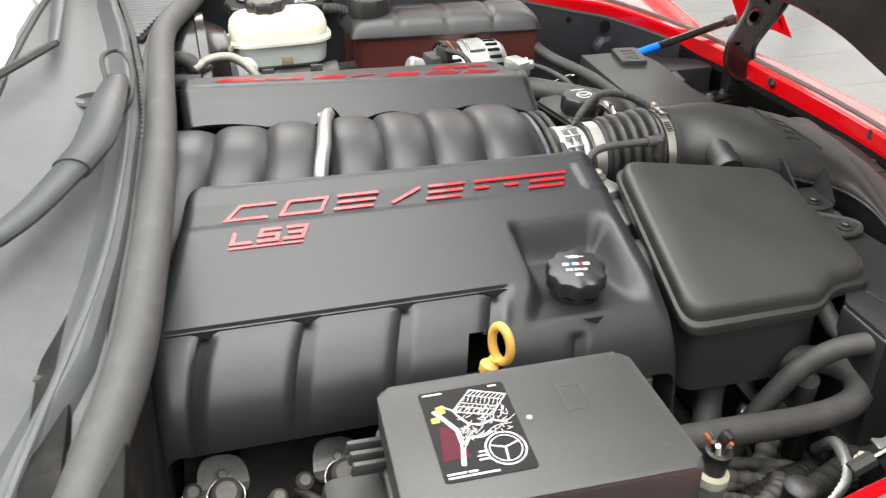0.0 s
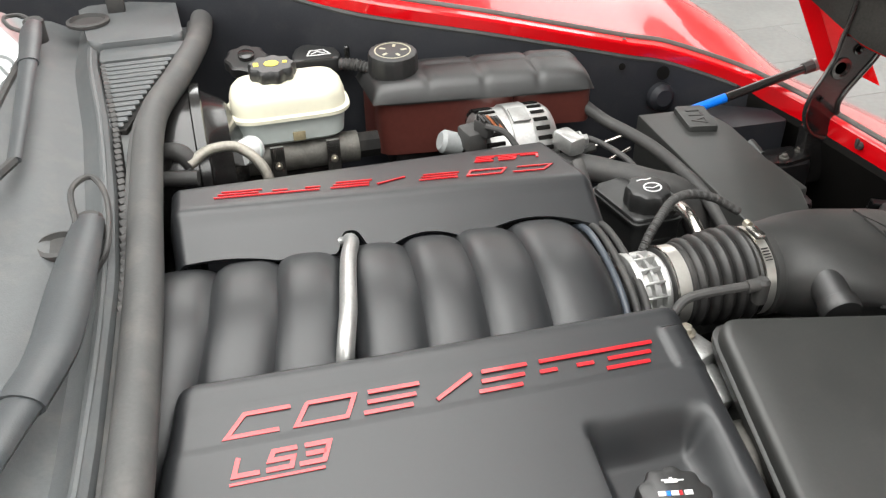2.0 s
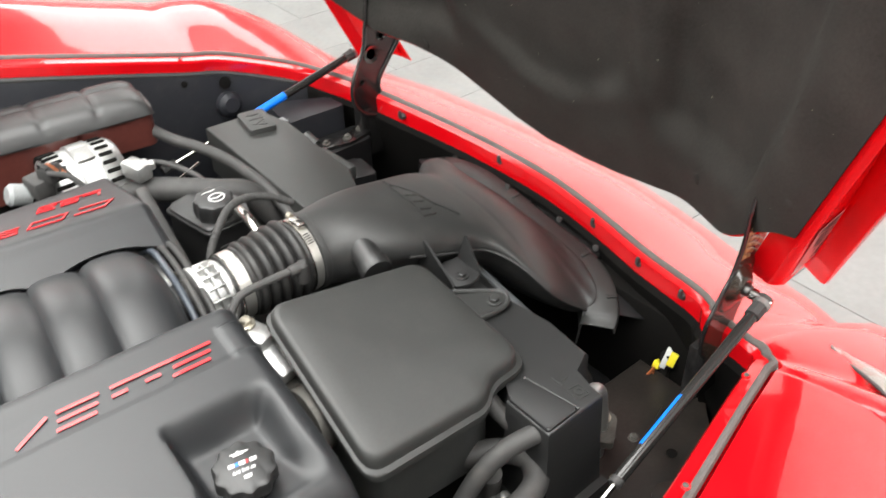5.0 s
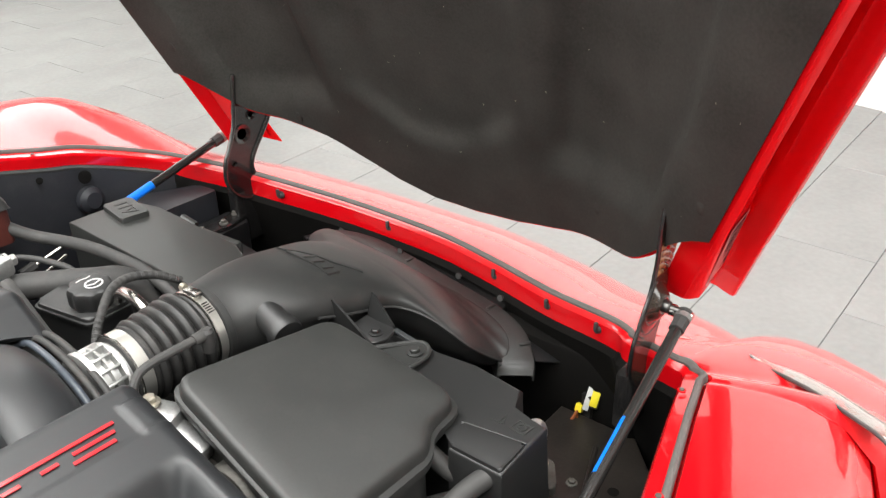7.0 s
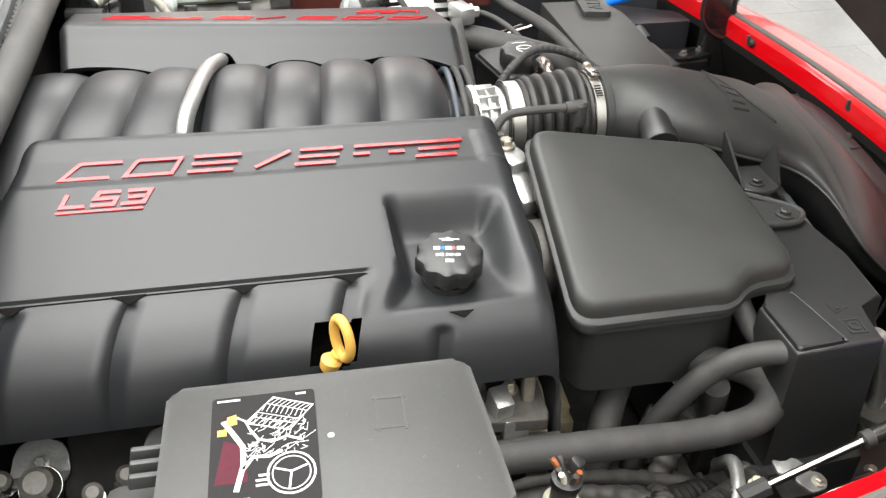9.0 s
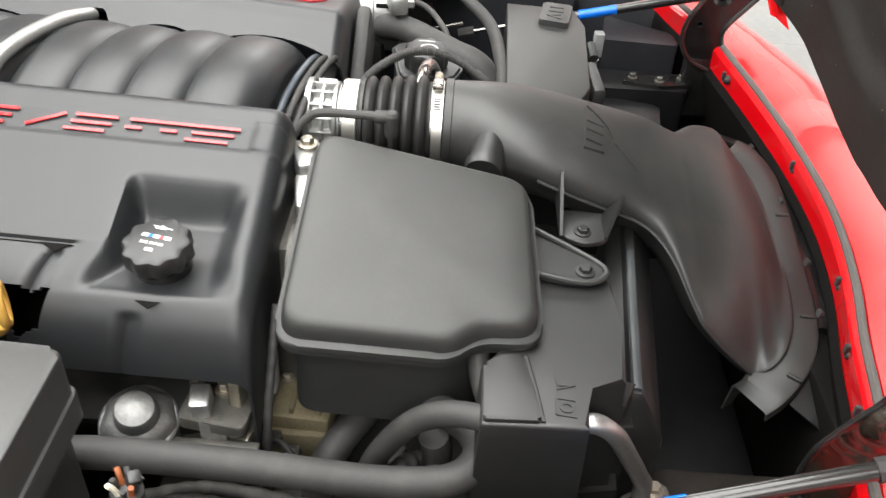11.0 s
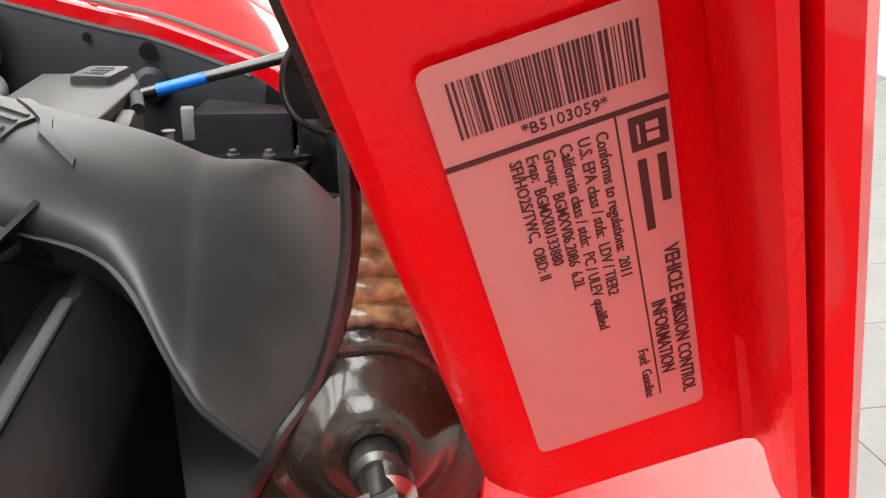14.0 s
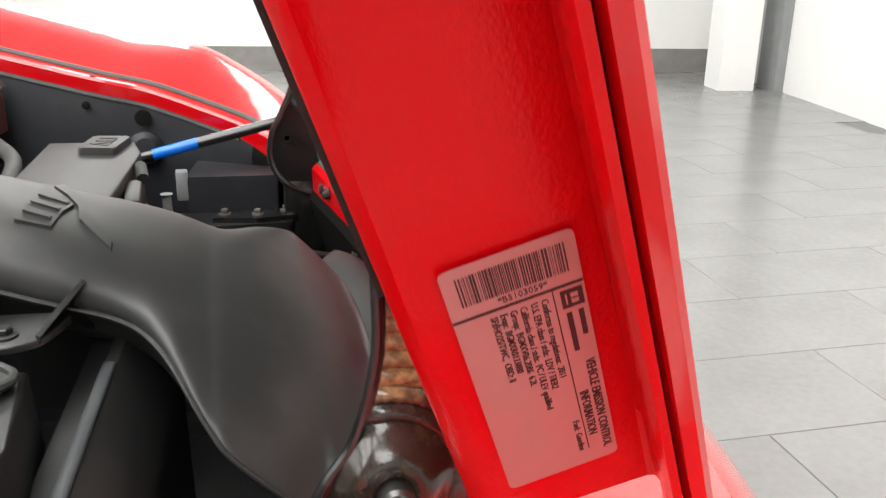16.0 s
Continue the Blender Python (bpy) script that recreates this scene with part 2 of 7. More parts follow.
def spline(pts, n=8):
    """A smooth line through points."""
    P = [Vector(p) for p in pts]
    if len(P) == 2:
        return [P[0].lerp(P[1], i / n) for i in range(n + 1)]
    out = []
    for i in range(len(P) - 1):
        a, b = P[i], P[i + 1]
        p0 = P[i - 1] if i else a * 2 - b
        p3 = P[i + 2] if i + 2 < len(P) else b * 2 - a
        for k in range(n):
            t = k / n
            out.append(0.5 * ((2 * a) + (b - p0) * t + (2 * p0 - 5 * a + 4 * b - p3) * t * t + (3 * a - p0 - 3 * b + p3) * t * t * t))
    out.append(P[-1])
    return out


def tube(pts, r, sides=14, n=6, caps=True, radii=None, flat=1.0, smooth=True):
    """A hose or pipe along a smooth line. radii: a function of 0..1 that gives the radius."""
    line = spline(pts, n) if smooth else [Vector(p) for p in pts]
    rows = []
    up = Vector((0, 0, 1))
    d0 = (line[1] - line[0]).normalized()
    side = d0.cross(up)
    if side.length < 1e-3:
        side = Vector((1, 0, 0))
    side.normalize()
    for i, p in enumerate(line):
        d = (line[min(i + 1, len(line) - 1)] - line[max(i - 1, 0)]).normalized()
        side = (side - d * side.dot(d)).normalized()
        top = side.cross(d)
        rr = radii(i / (len(line) - 1)) if radii else r
        rows.append([p + side * (math.cos(a) * rr) + top * (math.sin(a) * rr * flat) for a in [2 * math.pi * k / sides for k in range(sides)]])
    bm = grid_mesh(rows, close_v=True)
    if caps:
        bm.verts.ensure_lookup_table()
        m = len(rows)
        bm.faces.new([bm.verts[k] for k in range(sides)])
        bm.faces.new([bm.verts[(m - 1) * sides + k] for k in range(sides)])
    return bm


def lathe(profile, m=None, sides=28, wave=0.0, waves=0):
    """A turned part: profile of (radius, height) along local z; wave: lobes on its rim."""
    m = m or Matrix()
    rows = []
    for r, z in profile:
        rows.append([m @ Vector(((r + (wave * math.cos(waves * a) if r > 0.6 * max(q for q, _ in profile) else 0)) * math.cos(a), (r + (wave * math.cos(waves * a) if r > 0.6 * max(q for q, _ in profile) else 0)) * math.sin(a), z)) for a in [2 * math.pi * k / sides for k in range(sides)]])
    bm = grid_mesh(rows, close_v=True)
    bm.verts.ensure_lookup_table()
    bm.faces.new([bm.verts[k] for k in range(sides)])
    bm.faces.new([bm.verts[(len(rows) - 1) * sides + k] for k in range(sides)])
    return bm


def prism(outline, z0, z1, bev=0.004, top=None, bottom=None, seg=3):
    """An upright block over an outline of (x, y). top, bottom: functions of x, y in place of the heights."""
    bm = bmesh.new()
    lo = [bm.verts.new((x, y, bottom(x, y) if bottom else z0)) for x, y in outline]
    hi = [bm.verts.new((x, y, top(x, y) if top else z1)) for x, y in outline]
    n = len(outline)
    bm.faces.new(lo)
    f = bm.faces.new(hi)
    for i in range(n):
        bm.faces.new((lo[i], lo[(i + 1) % n], hi[(i + 1) % n], hi[i]))
    if bev:
        bmesh.ops.bevel(bm, geom=list(f.edges), offset=bev, segments=seg, affect="EDGES", profile=0.5)
    return bm


def rounded(pts, r, n=4):
    """An outline with rounded corners."""
    out = []
    k = len(pts)
    for i in range(k):
        p, a, b = Vector(pts[i]), Vector(pts[i - 1]), Vector(pts[(i + 1) % k])
        rr = min(r, (a - p).length * 0.45, (b - p).length * 0.45)
        s, e = p + (a - p).normalized() * rr, p + (b - p).normalized() * rr
        for j in range(n + 1):
            t = j / n
            out.append(tuple((1 - t) ** 2 * s + 2 * t * (1 - t) * p + t * t * e))
    return out


def bar_on(m, x0, y0, x1, y1, h=0.0012):
    """A thin raised bar on a surface whose frame is m."""
    bm = bmesh.new()
    bmesh.ops.create_cube(bm, size=1, matrix=m @ pose((x0 + x1) / 2, (y0 + y1) / 2, h / 2) @ Matrix.Diagonal((abs(x1 - x0), abs(y1 - y0), h, 1)))
    return bm


def poly_on(m, pts, h=0.0012):
    """A thin raised shape on a surface whose frame is m."""
    bm = bmesh.new()
    lo = [bm.verts.new(m @ Vector((x, y, 0))) for x, y in pts]
    hi = [bm.verts.new(m @ Vector((x, y, h))) for x, y in pts]
    n = len(pts)
    bm.faces.new(hi)
    for i in range(n):
        bm.faces.new((lo[i], lo[(i + 1) % n], hi[(i + 1) % n], hi[i]))
    return bm


def stroke_on(m, pts, w, h=0.0012, slant=0.0):
    """A band of even width along a line on a surface, with mitred corners."""
    P = [Vector((x + slant * y, y)) for x, y in pts]
    L, R = [], []
    for i, p in enumerate(P):
        a = (p - P[i - 1]).normalized() if i else (P[1] - p).normalized()
        b = (P[i + 1] - p).normalized() if i + 1 < len(P) else a
        n = Vector((-(a + b).y, (a + b).x)).normalized()
        k = w / 2 / max(0.4, n.dot(Vector((-a.y, a.x))))
        L.append(p + n * k)
        R.append(p - n * k)
    bm = bmesh.new()
    lo = [[bm.verts.new(m @ Vector((*q, 0))) for q in side] for side in (L, R)]
    hi = [[bm.verts.new(m @ Vector((*q, h))) for q in side] for side in (L, R)]
    for i in range(len(P) - 1):
        bm.faces.new((hi[0][i], hi[0][i + 1], hi[1][i + 1], hi[1][i]))
        bm.faces.new((lo[0][i], lo[0][i + 1], hi[0][i + 1], hi[0][i]))
        bm.faces.new((lo[1][i], hi[1][i], hi[1][i + 1], lo[1][i + 1]))
    for e in (0, -1):
        bm.faces.new((lo[0][e], hi[0][e], hi[1][e], lo[1][e]))
    return bm


def text_on(m, words, size, x, y, squeeze=1.0, h=0.0003, bold=0.0):
    """Raised writing on a surface whose frame is m, from its lower left at x, y."""
    c = bpy.data.curves.new("t", "FONT")
    c.body, c.size, c.extrude, c.resolution_u, c.offset = words, size, h, 2, bold
    ob = bpy.data.objects.new("t", c)
    scene.collection.objects.link(ob)
    bpy.context.view_layer.update()
    me = bpy.data.meshes.new_from_object(ob.evaluated_get(bpy.context.evaluated_depsgraph_get()))
    bpy.data.objects.remove(ob)
    bm = bmesh.new()
    bm.from_mesh(me)
    bpy.data.meshes.remove(me)
    bmesh.ops.transform(bm, matrix=m @ pose(x, y, h) @ Matrix.Diagonal((squeeze, 1, 1, 1)), verts=bm.verts[:])
    return bm


def frame_at(o, xa, ya):
    """A surface frame: origin, way of x, and a hint for y."""
    xa = Vector(xa).normalized()
    n = xa.cross(Vector(ya)).normalized()
    y = n.cross(xa)
    m = Matrix((xa, y, n)).transposed().to_4x4()
    m.translation = o
    return m


def bolt(x, y, z, r=0.008, h=0.006, m=None):
    """A hexagon head on a round flange."""
    m = m or pose(x, y, z)
    a = lathe([(r * 1.5, 0), (r * 1.5, h * 0.3), (r * 1.1, h * 0.4)], m, 18)
    b = lathe([(r, h * 0.3), (r, h), (r * 0.8, h * 1.15)], m, 6)
    return join(a, b)


def smooth01(t):
    t = min(1, max(0, t))
    return t * t * (3 - 2 * t)


def along(table, x):
    """A value between the rows of a table, in straight steps."""
    if x <= table[0][0]:
        return table[0][1]
    for (a, p), (b, q) in zip(table, table[1:]):
        if x <= b:
            return p + (q - p) * (x - a) / (b - a)
    return table[-1][1]


CY = 1.11  # the car's middle line

# ---- the room ----
ROOM = pose(0, 0, 0, 0, 0, -8)


def room_box(name, x0, x1, y0, y1, z0, z1, mat, label, category):
    bm = bmesh.new()
    bmesh.ops.create_cube(bm, size=1, matrix=ROOM @ pose((x0 + x1) / 2, (y0 + y1) / 2, (z0 + z1) / 2) @ Matrix.Diagonal((x1 - x0, y1 - y0, z1 - z0, 1)))
    return tagged(part(name, bm, mat), label, category, kind="structure")


room_box("ground", -7, 4.165, -5, 7.9, -0.25, -0.006, GROUT, "grey grout bed under the tiled floor", "floor")
room_box("ceiling", -7, 4.165, -5, 7.9, 3.0, 3.15, WALLM, "plain white ceiling", "ceiling")
room_box("wall_north", -7, 4.165, 7.9, 8.05, -0.25, 3.15, WALLM, "white painted showroom wall above grey skirting", "wall")
room_box("wall_south", -7, 4.165, -5.15, -5, -0.25, 3.15, WALLM, "plain white painted wall", "wall")
room_box("wall_east", 4.165, 4.32, -5.15, 8.05, -0.25, 3.15, WALLM, "white painted showroom wall", "wall")
room_box("wall_west", -7.15, -7, -5.15, 8.05, -0.25, 3.15, WALLM, "plain white painted wall", "wall")
room_box("baseboard", -7, 4.1, 7.88, 7.9, 0, 0.2, SKIRT, "dark grey skirting along the white wall", "skirting")

pillar = room_box("pillar", 3.69, 3.97, 6.83, 7.11, -0.006, 3.0, WALLM, "white square pillar standing before the wall", "pillar")
room_box("door_1", 4.09, 4.164, 6.75, 7.05, 0, 2.6, GREYM, "grey metal door frame in the wall corner", "door frame")
room_box("partition", 4.03, 4.16, 7.25, 7.4, 0, 3.0, WALLM, "white wall return behind the pillar", "wall")
room_box("socket", 4.06, 4.12, 7.235, 7.25, 0.42, 0.5, GLOSSY, "small black wall socket", "socket")

# ---- the car's body round the engine bay ----
LEFT = ((-0.35, 2.12, 1.0), (0.0, 2.0, 0.965), (0.2, 1.90, 0.94), (0.36, 1.815, 0.905), (0.6, 1.772, 0.855), (0.85, 1.757, 0.79), (0.95, 1.75, 0.765), (1.1, 1.695, 0.712), (1.165, 1.60, 0.688), (1.195, 1.50, 0.676))
FRONT = ((1.228, 1.352, 0.663), (1.25, 1.236, 0.65), (1.258, 1.11, 0.641), (1.248, 0.984, 0.632), (1.218, 0.854, 0.634), (1.185, 0.72, 0.648))
RIGHT = ((1.158, 0.68, 0.655), (1.143, 0.635, 0.658), (1.1375, 0.610, 0.66), (1.134, 0.592, 0.66), (1.1315, 0.580, 0.66), (1.122, 0.5725, 0.661), (1.108, 0.569, 0.664), (1.09, 0.564, 0.668), (1.06, 0.556, 0.674), (1.01, 0.543, 0.683), (0.95, 0.526, 0.694), (0.79, 0.481, 0.724), (0.68, 0.455, 0.736), (0.57, 0.432, 0.74), (0.39, 0.400, 0.745), (0.0, 0.36, 0.78), (-0.35, 0.33, 0.80))
EDGE = spline(LEFT + FRONT + RIGHT, 6)


def outward(i):
    d = EDGE[min(i + 1, len(EDGE) - 1)] - EDGE[max(i - 1, 0)]
    return Vector((-d.y, d.x, 0)).normalized()


def strip(section, start=0, stop=None):
    """A sheet along the bay's edge; section: a function of the point and its way out that gives (out, up) pairs."""
    rows = []
    for i, p in enumerate(EDGE):
        o = outward(i)
        # square outer corner by the hinge
        gap = math.hypot(p.x - 1.131, p.y - 0.576)
        o = o * (1 + 0.38 * math.exp(-((gap / 0.012) ** 2)))
        rows.append([p + o * a + Vector((0, 0, b)) for a, b in section(p, o)])
    return grid_mesh(rows[start:stop])


def nose(o):
    """0 along the sides of the bay, 1 at its front."""
    return smooth01((o.x - 0.35) / 0.5)


def shelf(o):
    """Width of the painted flange inside the seal."""
    return 0.019 - 0.012 * nose(o)


def skin(p, o):
    f, k = nose(o), shelf(o) - 0.019
    side = ((0.031, -0.006), (0.035, 0.002), (0.06, 0.005), (0.11, 0.007), (0.16, 0.002), (0.21, -0.018), (0.25, -0.06), (0.275, -0.14), (0.285, -0.26), (0.28, -0.42))
    front = ((0.031, -0.006), (0.035, -0.001), (0.06, -0.007), (0.11, -0.022), (0.16, -0.042), (0.22, -0.07), (0.28, -0.105), (0.33, -0.15), (0.36, -0.22), (0.36, -0.36))
    if p.y > CY:
        arch = ((0.031, -0.006), (0.035, 0.002), (0.06, 0.012), (0.11, 0.032), (0.16, 0.050), (0.21, 0.058), (0.26, 0.045), (0.31, -0.005), (0.33, -0.12), (0.325, -0.30))
        g = smooth01((1.18 - p.x) / 0.22)
        side = [(a * (1 - g) + c * g, b * (1 - g) + d * g) for (a, b), (c, d) in zip(side, arch)]
    return [(a * (1 - f) + c * f + k, b * (1 - f) + d * f) for (a, b), (c, d) in zip(side, front)]


def hang(p, o):
    """Extra depth of the painted flange along the far side."""
    return 0.014 * (1 - nose(o)) if p.y > CY else 0.0


def flange_section(p, o):
    f, k = nose(o), shelf(o)
    return ((0.001, -0.014 - 0.028 * f - hang(p, o)), (0.0, -0.006), (0.003, -0.0015), (k, 0.002), (k + 0.002, -0.010), (k + 0.012, -0.010))


def seal_section(p, o):
    k = shelf(o)
    return ((k + 0.0005, -0.004), (k + 0.0005, 0.005), (k + 0.003, 0.0085), (k + 0.006, 0.0095), (k + 0.0095, 0.0075), (k + 0.0108, 0.003), (k + 0.0108, -0.004))


body = thing("car_body", "glossy red sports car body around an open engine bay", "car body", (0.4, CY, 0.0))
part("inner_flange", solid(strip(flange_section), 0.0015), RED, body, "red painted flange with clips")
part("weatherstrip", strip(seal_section), STRIPM, body, "grey rubber sealing strip")
part("fender", solid(strip(skin), 0.002), RED, body)
part("panel_lip", solid(strip(lambda p, o: ((-0.001, -0.0265), (-0.0035, -0.0255), (-0.005, -0.030), (-0.0035, -0.034)), 6, (len(LEFT) - 3) * 6), 0.0015), SEAL, body, "grey sealed lip under the flange")


def inner_side(p, o):
    f = smooth01((o.x - 0.35) / 0.5)
    return [(0.002, -0.012 - 0.028 * f - hang(p, o)), (-0.004, -0.05), (-0.012 + 0.03 * f, -0.13), (-0.02 + 0.07 * f, -0.24), (-0.03 + 0.09 * f, -0.42), (-0.06 + 0.12 * f, 0.17 - p.z)]


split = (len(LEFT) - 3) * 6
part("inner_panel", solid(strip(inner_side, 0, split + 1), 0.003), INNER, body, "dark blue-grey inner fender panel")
# the same inner panel at the nose, coloured near-black for the shade there
part("front_panel", solid(strip(inner_side, split), 0.003), SHADEM, body, "panel behind the nose, its deep shade put into the black colour")
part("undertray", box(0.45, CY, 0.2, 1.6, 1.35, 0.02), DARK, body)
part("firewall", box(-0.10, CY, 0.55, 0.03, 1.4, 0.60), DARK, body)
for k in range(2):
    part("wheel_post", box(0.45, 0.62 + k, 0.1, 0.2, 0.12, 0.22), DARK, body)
under(body)

# ---- the open hood ----
hood = thing("hood", "red hood standing open with a black felt lining", "hood", (1.27, CY, 0.72))


def lining(w, s, off=0.0):
    """A place on the underside: w across from -1 (near) to 1, s up along it."""
    a = abs(w)
    x = 1.268 - 0.012 * a - 0.090 * smooth01((a - 0.5) / 0.5)
    y = CY + w * 0.513
    z = 0.800 - 0.01 * smooth01((a - 0.3) / 0.5)
    s += 0.072 * smooth01((a - 0.78) / 0.2) * max(0.0, 1 - max(0.0, s) / 0.3)
    x -= (0.283 + 0.056 * a * a) * s
    y += 0.346 * s * w
    z += 0.905 * s
    bowl = smooth01((0.36 - a) / 0.10) * smooth01((s - 0.03 - 0.35 * max(0.0, a - 0.1)) / 0.05)
    pocket = smooth01((a - 0.42) / 0.06) * smooth01((0.86 - 0.12 * abs(s - 0.28) - a) / 0.035) * smooth01((s - 0.05) / 0.08)
    relief = 0.016 * bowl + 0.020 * pocket - 0.005 * smooth01((0.035 - abs(a - 0.385 + 0.1 * (s - 0.1))) / 0.03) * smooth01((s - 0.08) / 0.04)
    return Vector((x + off + relief, y, z + off * 0.2))


def hem(w):
    """Where the lower edge of the lining runs."""
    return along(HEM, w)


HEM = ((-1.0, 0.02), (-0.90, -0.005), (-0.84, -0.022), (-0.74, -0.036), (-0.62, -0.052), (-0.45, -0.076), (-0.3, -0.093), (-0.1, -0.103), (0.08, -0.103), (0.25, -0.082), (0.42, -0.045), (0.55, -0.012), (0.7, 0.03), (0.85, 0.055), (1.0, 0.062))
rows = [[lining(-1 + 2 * i / 96, hem(-1 + 2 * i / 96) * (1 - j / 80) + 1.16 * j / 80) for j in range(81)] for i in range(97)]
part("lining", solid(grid_mesh(rows), 0.005), FELT, hood, "black felt hood lining with pressed ridges")
part("hem_rim", tube([lining(-0.9 + 1.8 * i / 36, hem(-0.9 + 1.8 * i / 36) - 0.004, 0.004) for i in range(37)], 0.0045, 10, 2), REDIN, hood, "thin red edge below the lining")
rows = [[lining(-0.93 + 1.86 * i / 40, (hem(-0.93 + 1.86 * i / 40) + 0.004) * (1 - j / 20) + 1.19 * j / 20, 0.03) for j in range(21)] for i in range(41)]
part("inner_shell", solid(grid_mesh(rows), 0.004), REDIN, hood)
rows = []
for i in range(41):
    w = -0.93 + 1.86 * i / 40
    rows.append([lining(w, 0.035 + 1.16 * j / 20, 0.075 + 0.02 * (1 - w * w)) + Vector((0, w * 0.012, 0)) for j in range(21)])
part("outer_skin", solid(grid_mesh(rows), 0.004), RED, hood)
UP_A = Vector((-0.33, -0.337, 0.882)).normalized()
UP_L = Vector((-0.339, -0.283, 0.897)).normalized()
UP_E = Vector((-0.372, -0.327, 0.869)).normalized()


def hood_side(sgn, rows_of, s0, s1):
    """A sheet along the hood's side; rows_of: (x, y, z, way up) across it."""
    rows = []
    for j in range(25):
        s = s0 + (s1 - s0) * j / 24
        row = []
        for x, y, z, up in rows_of:
            q = Vector((x, y, z)) + up * s
            row.append(q if sgn == 1 else Vector((q.x + 0.012, 2 * CY - q.y + 0.012, q.z)))
        rows.append(row)
    return grid_mesh(rows)


for sgn in (1, -1):
    flange = ((1.195, 0.650, 0.745, UP_A), (1.1845, 0.615, 0.747, UP_A), (1.1805, 0.6065, 0.749, UP_A), (1.1812, 0.603, 0.7495, UP_A), (1.1845, 0.5985, 0.7497, UP_A), (1.1935, 0.5914, 0.750, UP_L), (1.222, 0.5895, 0.759, UP_L), (1.249, 0.5875, 0.767, UP_L), (1.257, 0.587, 0.769, UP_L), (1.261, 0.585, 0.769, UP_E), (1.262, 0.580, 0.768, UP_E), (1.2585, 0.568, 0.765, UP_E), (1.2575, 0.558, 0.7625, UP_E), (1.2578, 0.5545, 0.762, UP_E), (1.259, 0.5545, 0.762, UP_E), (1.261, 0.565, 0.765, UP_E))
    part("side_flange", solid(hood_side(sgn, flange, -0.008, 1.2), 0.002), REDIN, hood, "red painted side flange of the hood")
    skin_rows = ((1.272, 0.586, 0.768, UP_E), (1.2665, 0.568, 0.765, UP_E), (1.2645, 0.558, 0.763, UP_E), (1.2655, 0.5535, 0.762, UP_E), (1.270, 0.552, 0.762, UP_E), (1.2725, 0.5535, 0.762, UP_E), (1.276, 0.563, 0.761, UP_E), (1.288, 0.605, 0.757, UP_E))
    part("skin_edge", solid(hood_side(sgn, skin_rows, -0.065, 1.2), 0.0015), RED, hood)
    gap_rows = ((1.260, 0.567, 0.764, UP_E), (1.2625, 0.5645, 0.763, UP_E), (1.2645, 0.567, 0.764, UP_E))
    part("edge_seal", hood_side(sgn, gap_rows, 0.0, 1.18), RUBBER, hood)
for w, s in ((-0.04, 0.0), (-0.64, 0.022), (-0.955, 0.095), (0.64, 0.03), (0.93, 0.15)):
    c = lining(w, s)
    part("lining_clip", lathe([(0.014, 0), (0.014, 0.003), (0.008, 0.005)], look(c, c + Vector((1, 0, 0.3)))), FELT, hood)
rng = random.Random(21)
bits = []
for _ in range(70):
    c = lining(rng.uniform(-0.95, 0.6), rng.uniform(0.0, 0.8)) + Vector((-0.0045, 0, 0))
    a, h = rng.uniform(0, math.pi), rng.uniform(0.001, 0.003)
    d = Vector((-0.29, 0.3 * math.cos(a), 0.9 * math.sin(a))).normalized() * h if rng.random() < 0.5 else Vector((0, math.cos(a), math.sin(a))) * h
    bits.append(tube([c - d, c + Vector((-0.0006, 0, 0)), c + d], 0.00035, 5, 2))
tagged(part("lint", join(*bits), BONE, hood), "pale lint specks", "", "", "stuff")
under(hood)

# the paper on the side flange
LY = Vector((-0.333, -0.295, 0.894)).normalized()
LX = Vector((0.955, -0.07, 0.288))
LBL = frame_at(Vector((1.192, 0.585, 0.765)) + Vector((0.022, -0.951, -0.305)) * 0.0006, LX - LY * LX.dot(LY), LY)

# ---- under the engine ----
engine = thing("engine_block", "dark engine block seen between covers and hoses", "engine", (0.3, CY, 0.22))
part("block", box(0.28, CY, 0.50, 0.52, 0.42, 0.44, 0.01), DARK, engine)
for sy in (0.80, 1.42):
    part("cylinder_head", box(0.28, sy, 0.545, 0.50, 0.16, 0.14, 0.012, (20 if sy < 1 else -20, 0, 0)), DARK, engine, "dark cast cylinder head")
part("front_case", box(0.56, CY, 0.56, 0.06, 0.5, 0.30, 0.01), GRIME, engine, "grimy cast timing case")
under(engine)


# ---- the two engine covers ----
# across and height of the near cover, from its inner foot to its outer foot
PROF = ((0.990, 0.770), (0.990, 0.822), (0.987, 0.832), (0.980, 0.837), (0.972, 0.8365), (0.956, 0.829), (0.952, 0.8265), (0.918, 0.8170), (0.913, 0.8175), (0.786, 0.7765), (0.784, 0.7755), (0.7828, 0.7712), (0.780, 0.7698), (0.776, 0.7695)) + tuple((p.x, p.y) for p in spline(((0.776, 0.7695, 0), (0.760, 0.7635, 0), (0.745, 0.7550, 0), (0.731, 0.7430, 0), (0.719, 0.7270, 0), (0.710, 0.708, 0), (0.704, 0.690, 0), (0.701, 0.675, 0)), 6)[1:])


def resampled(prof, step):
    out = []
    for (a, b), (c, d) in zip(prof, prof[1:]):
        n = max(1, round(math.hypot(c - a, d - b) / step))
        out += [(a + (c - a) * k / n, b + (d - b) * k / n) for k in range(n)]
    return out + [prof[-1]]


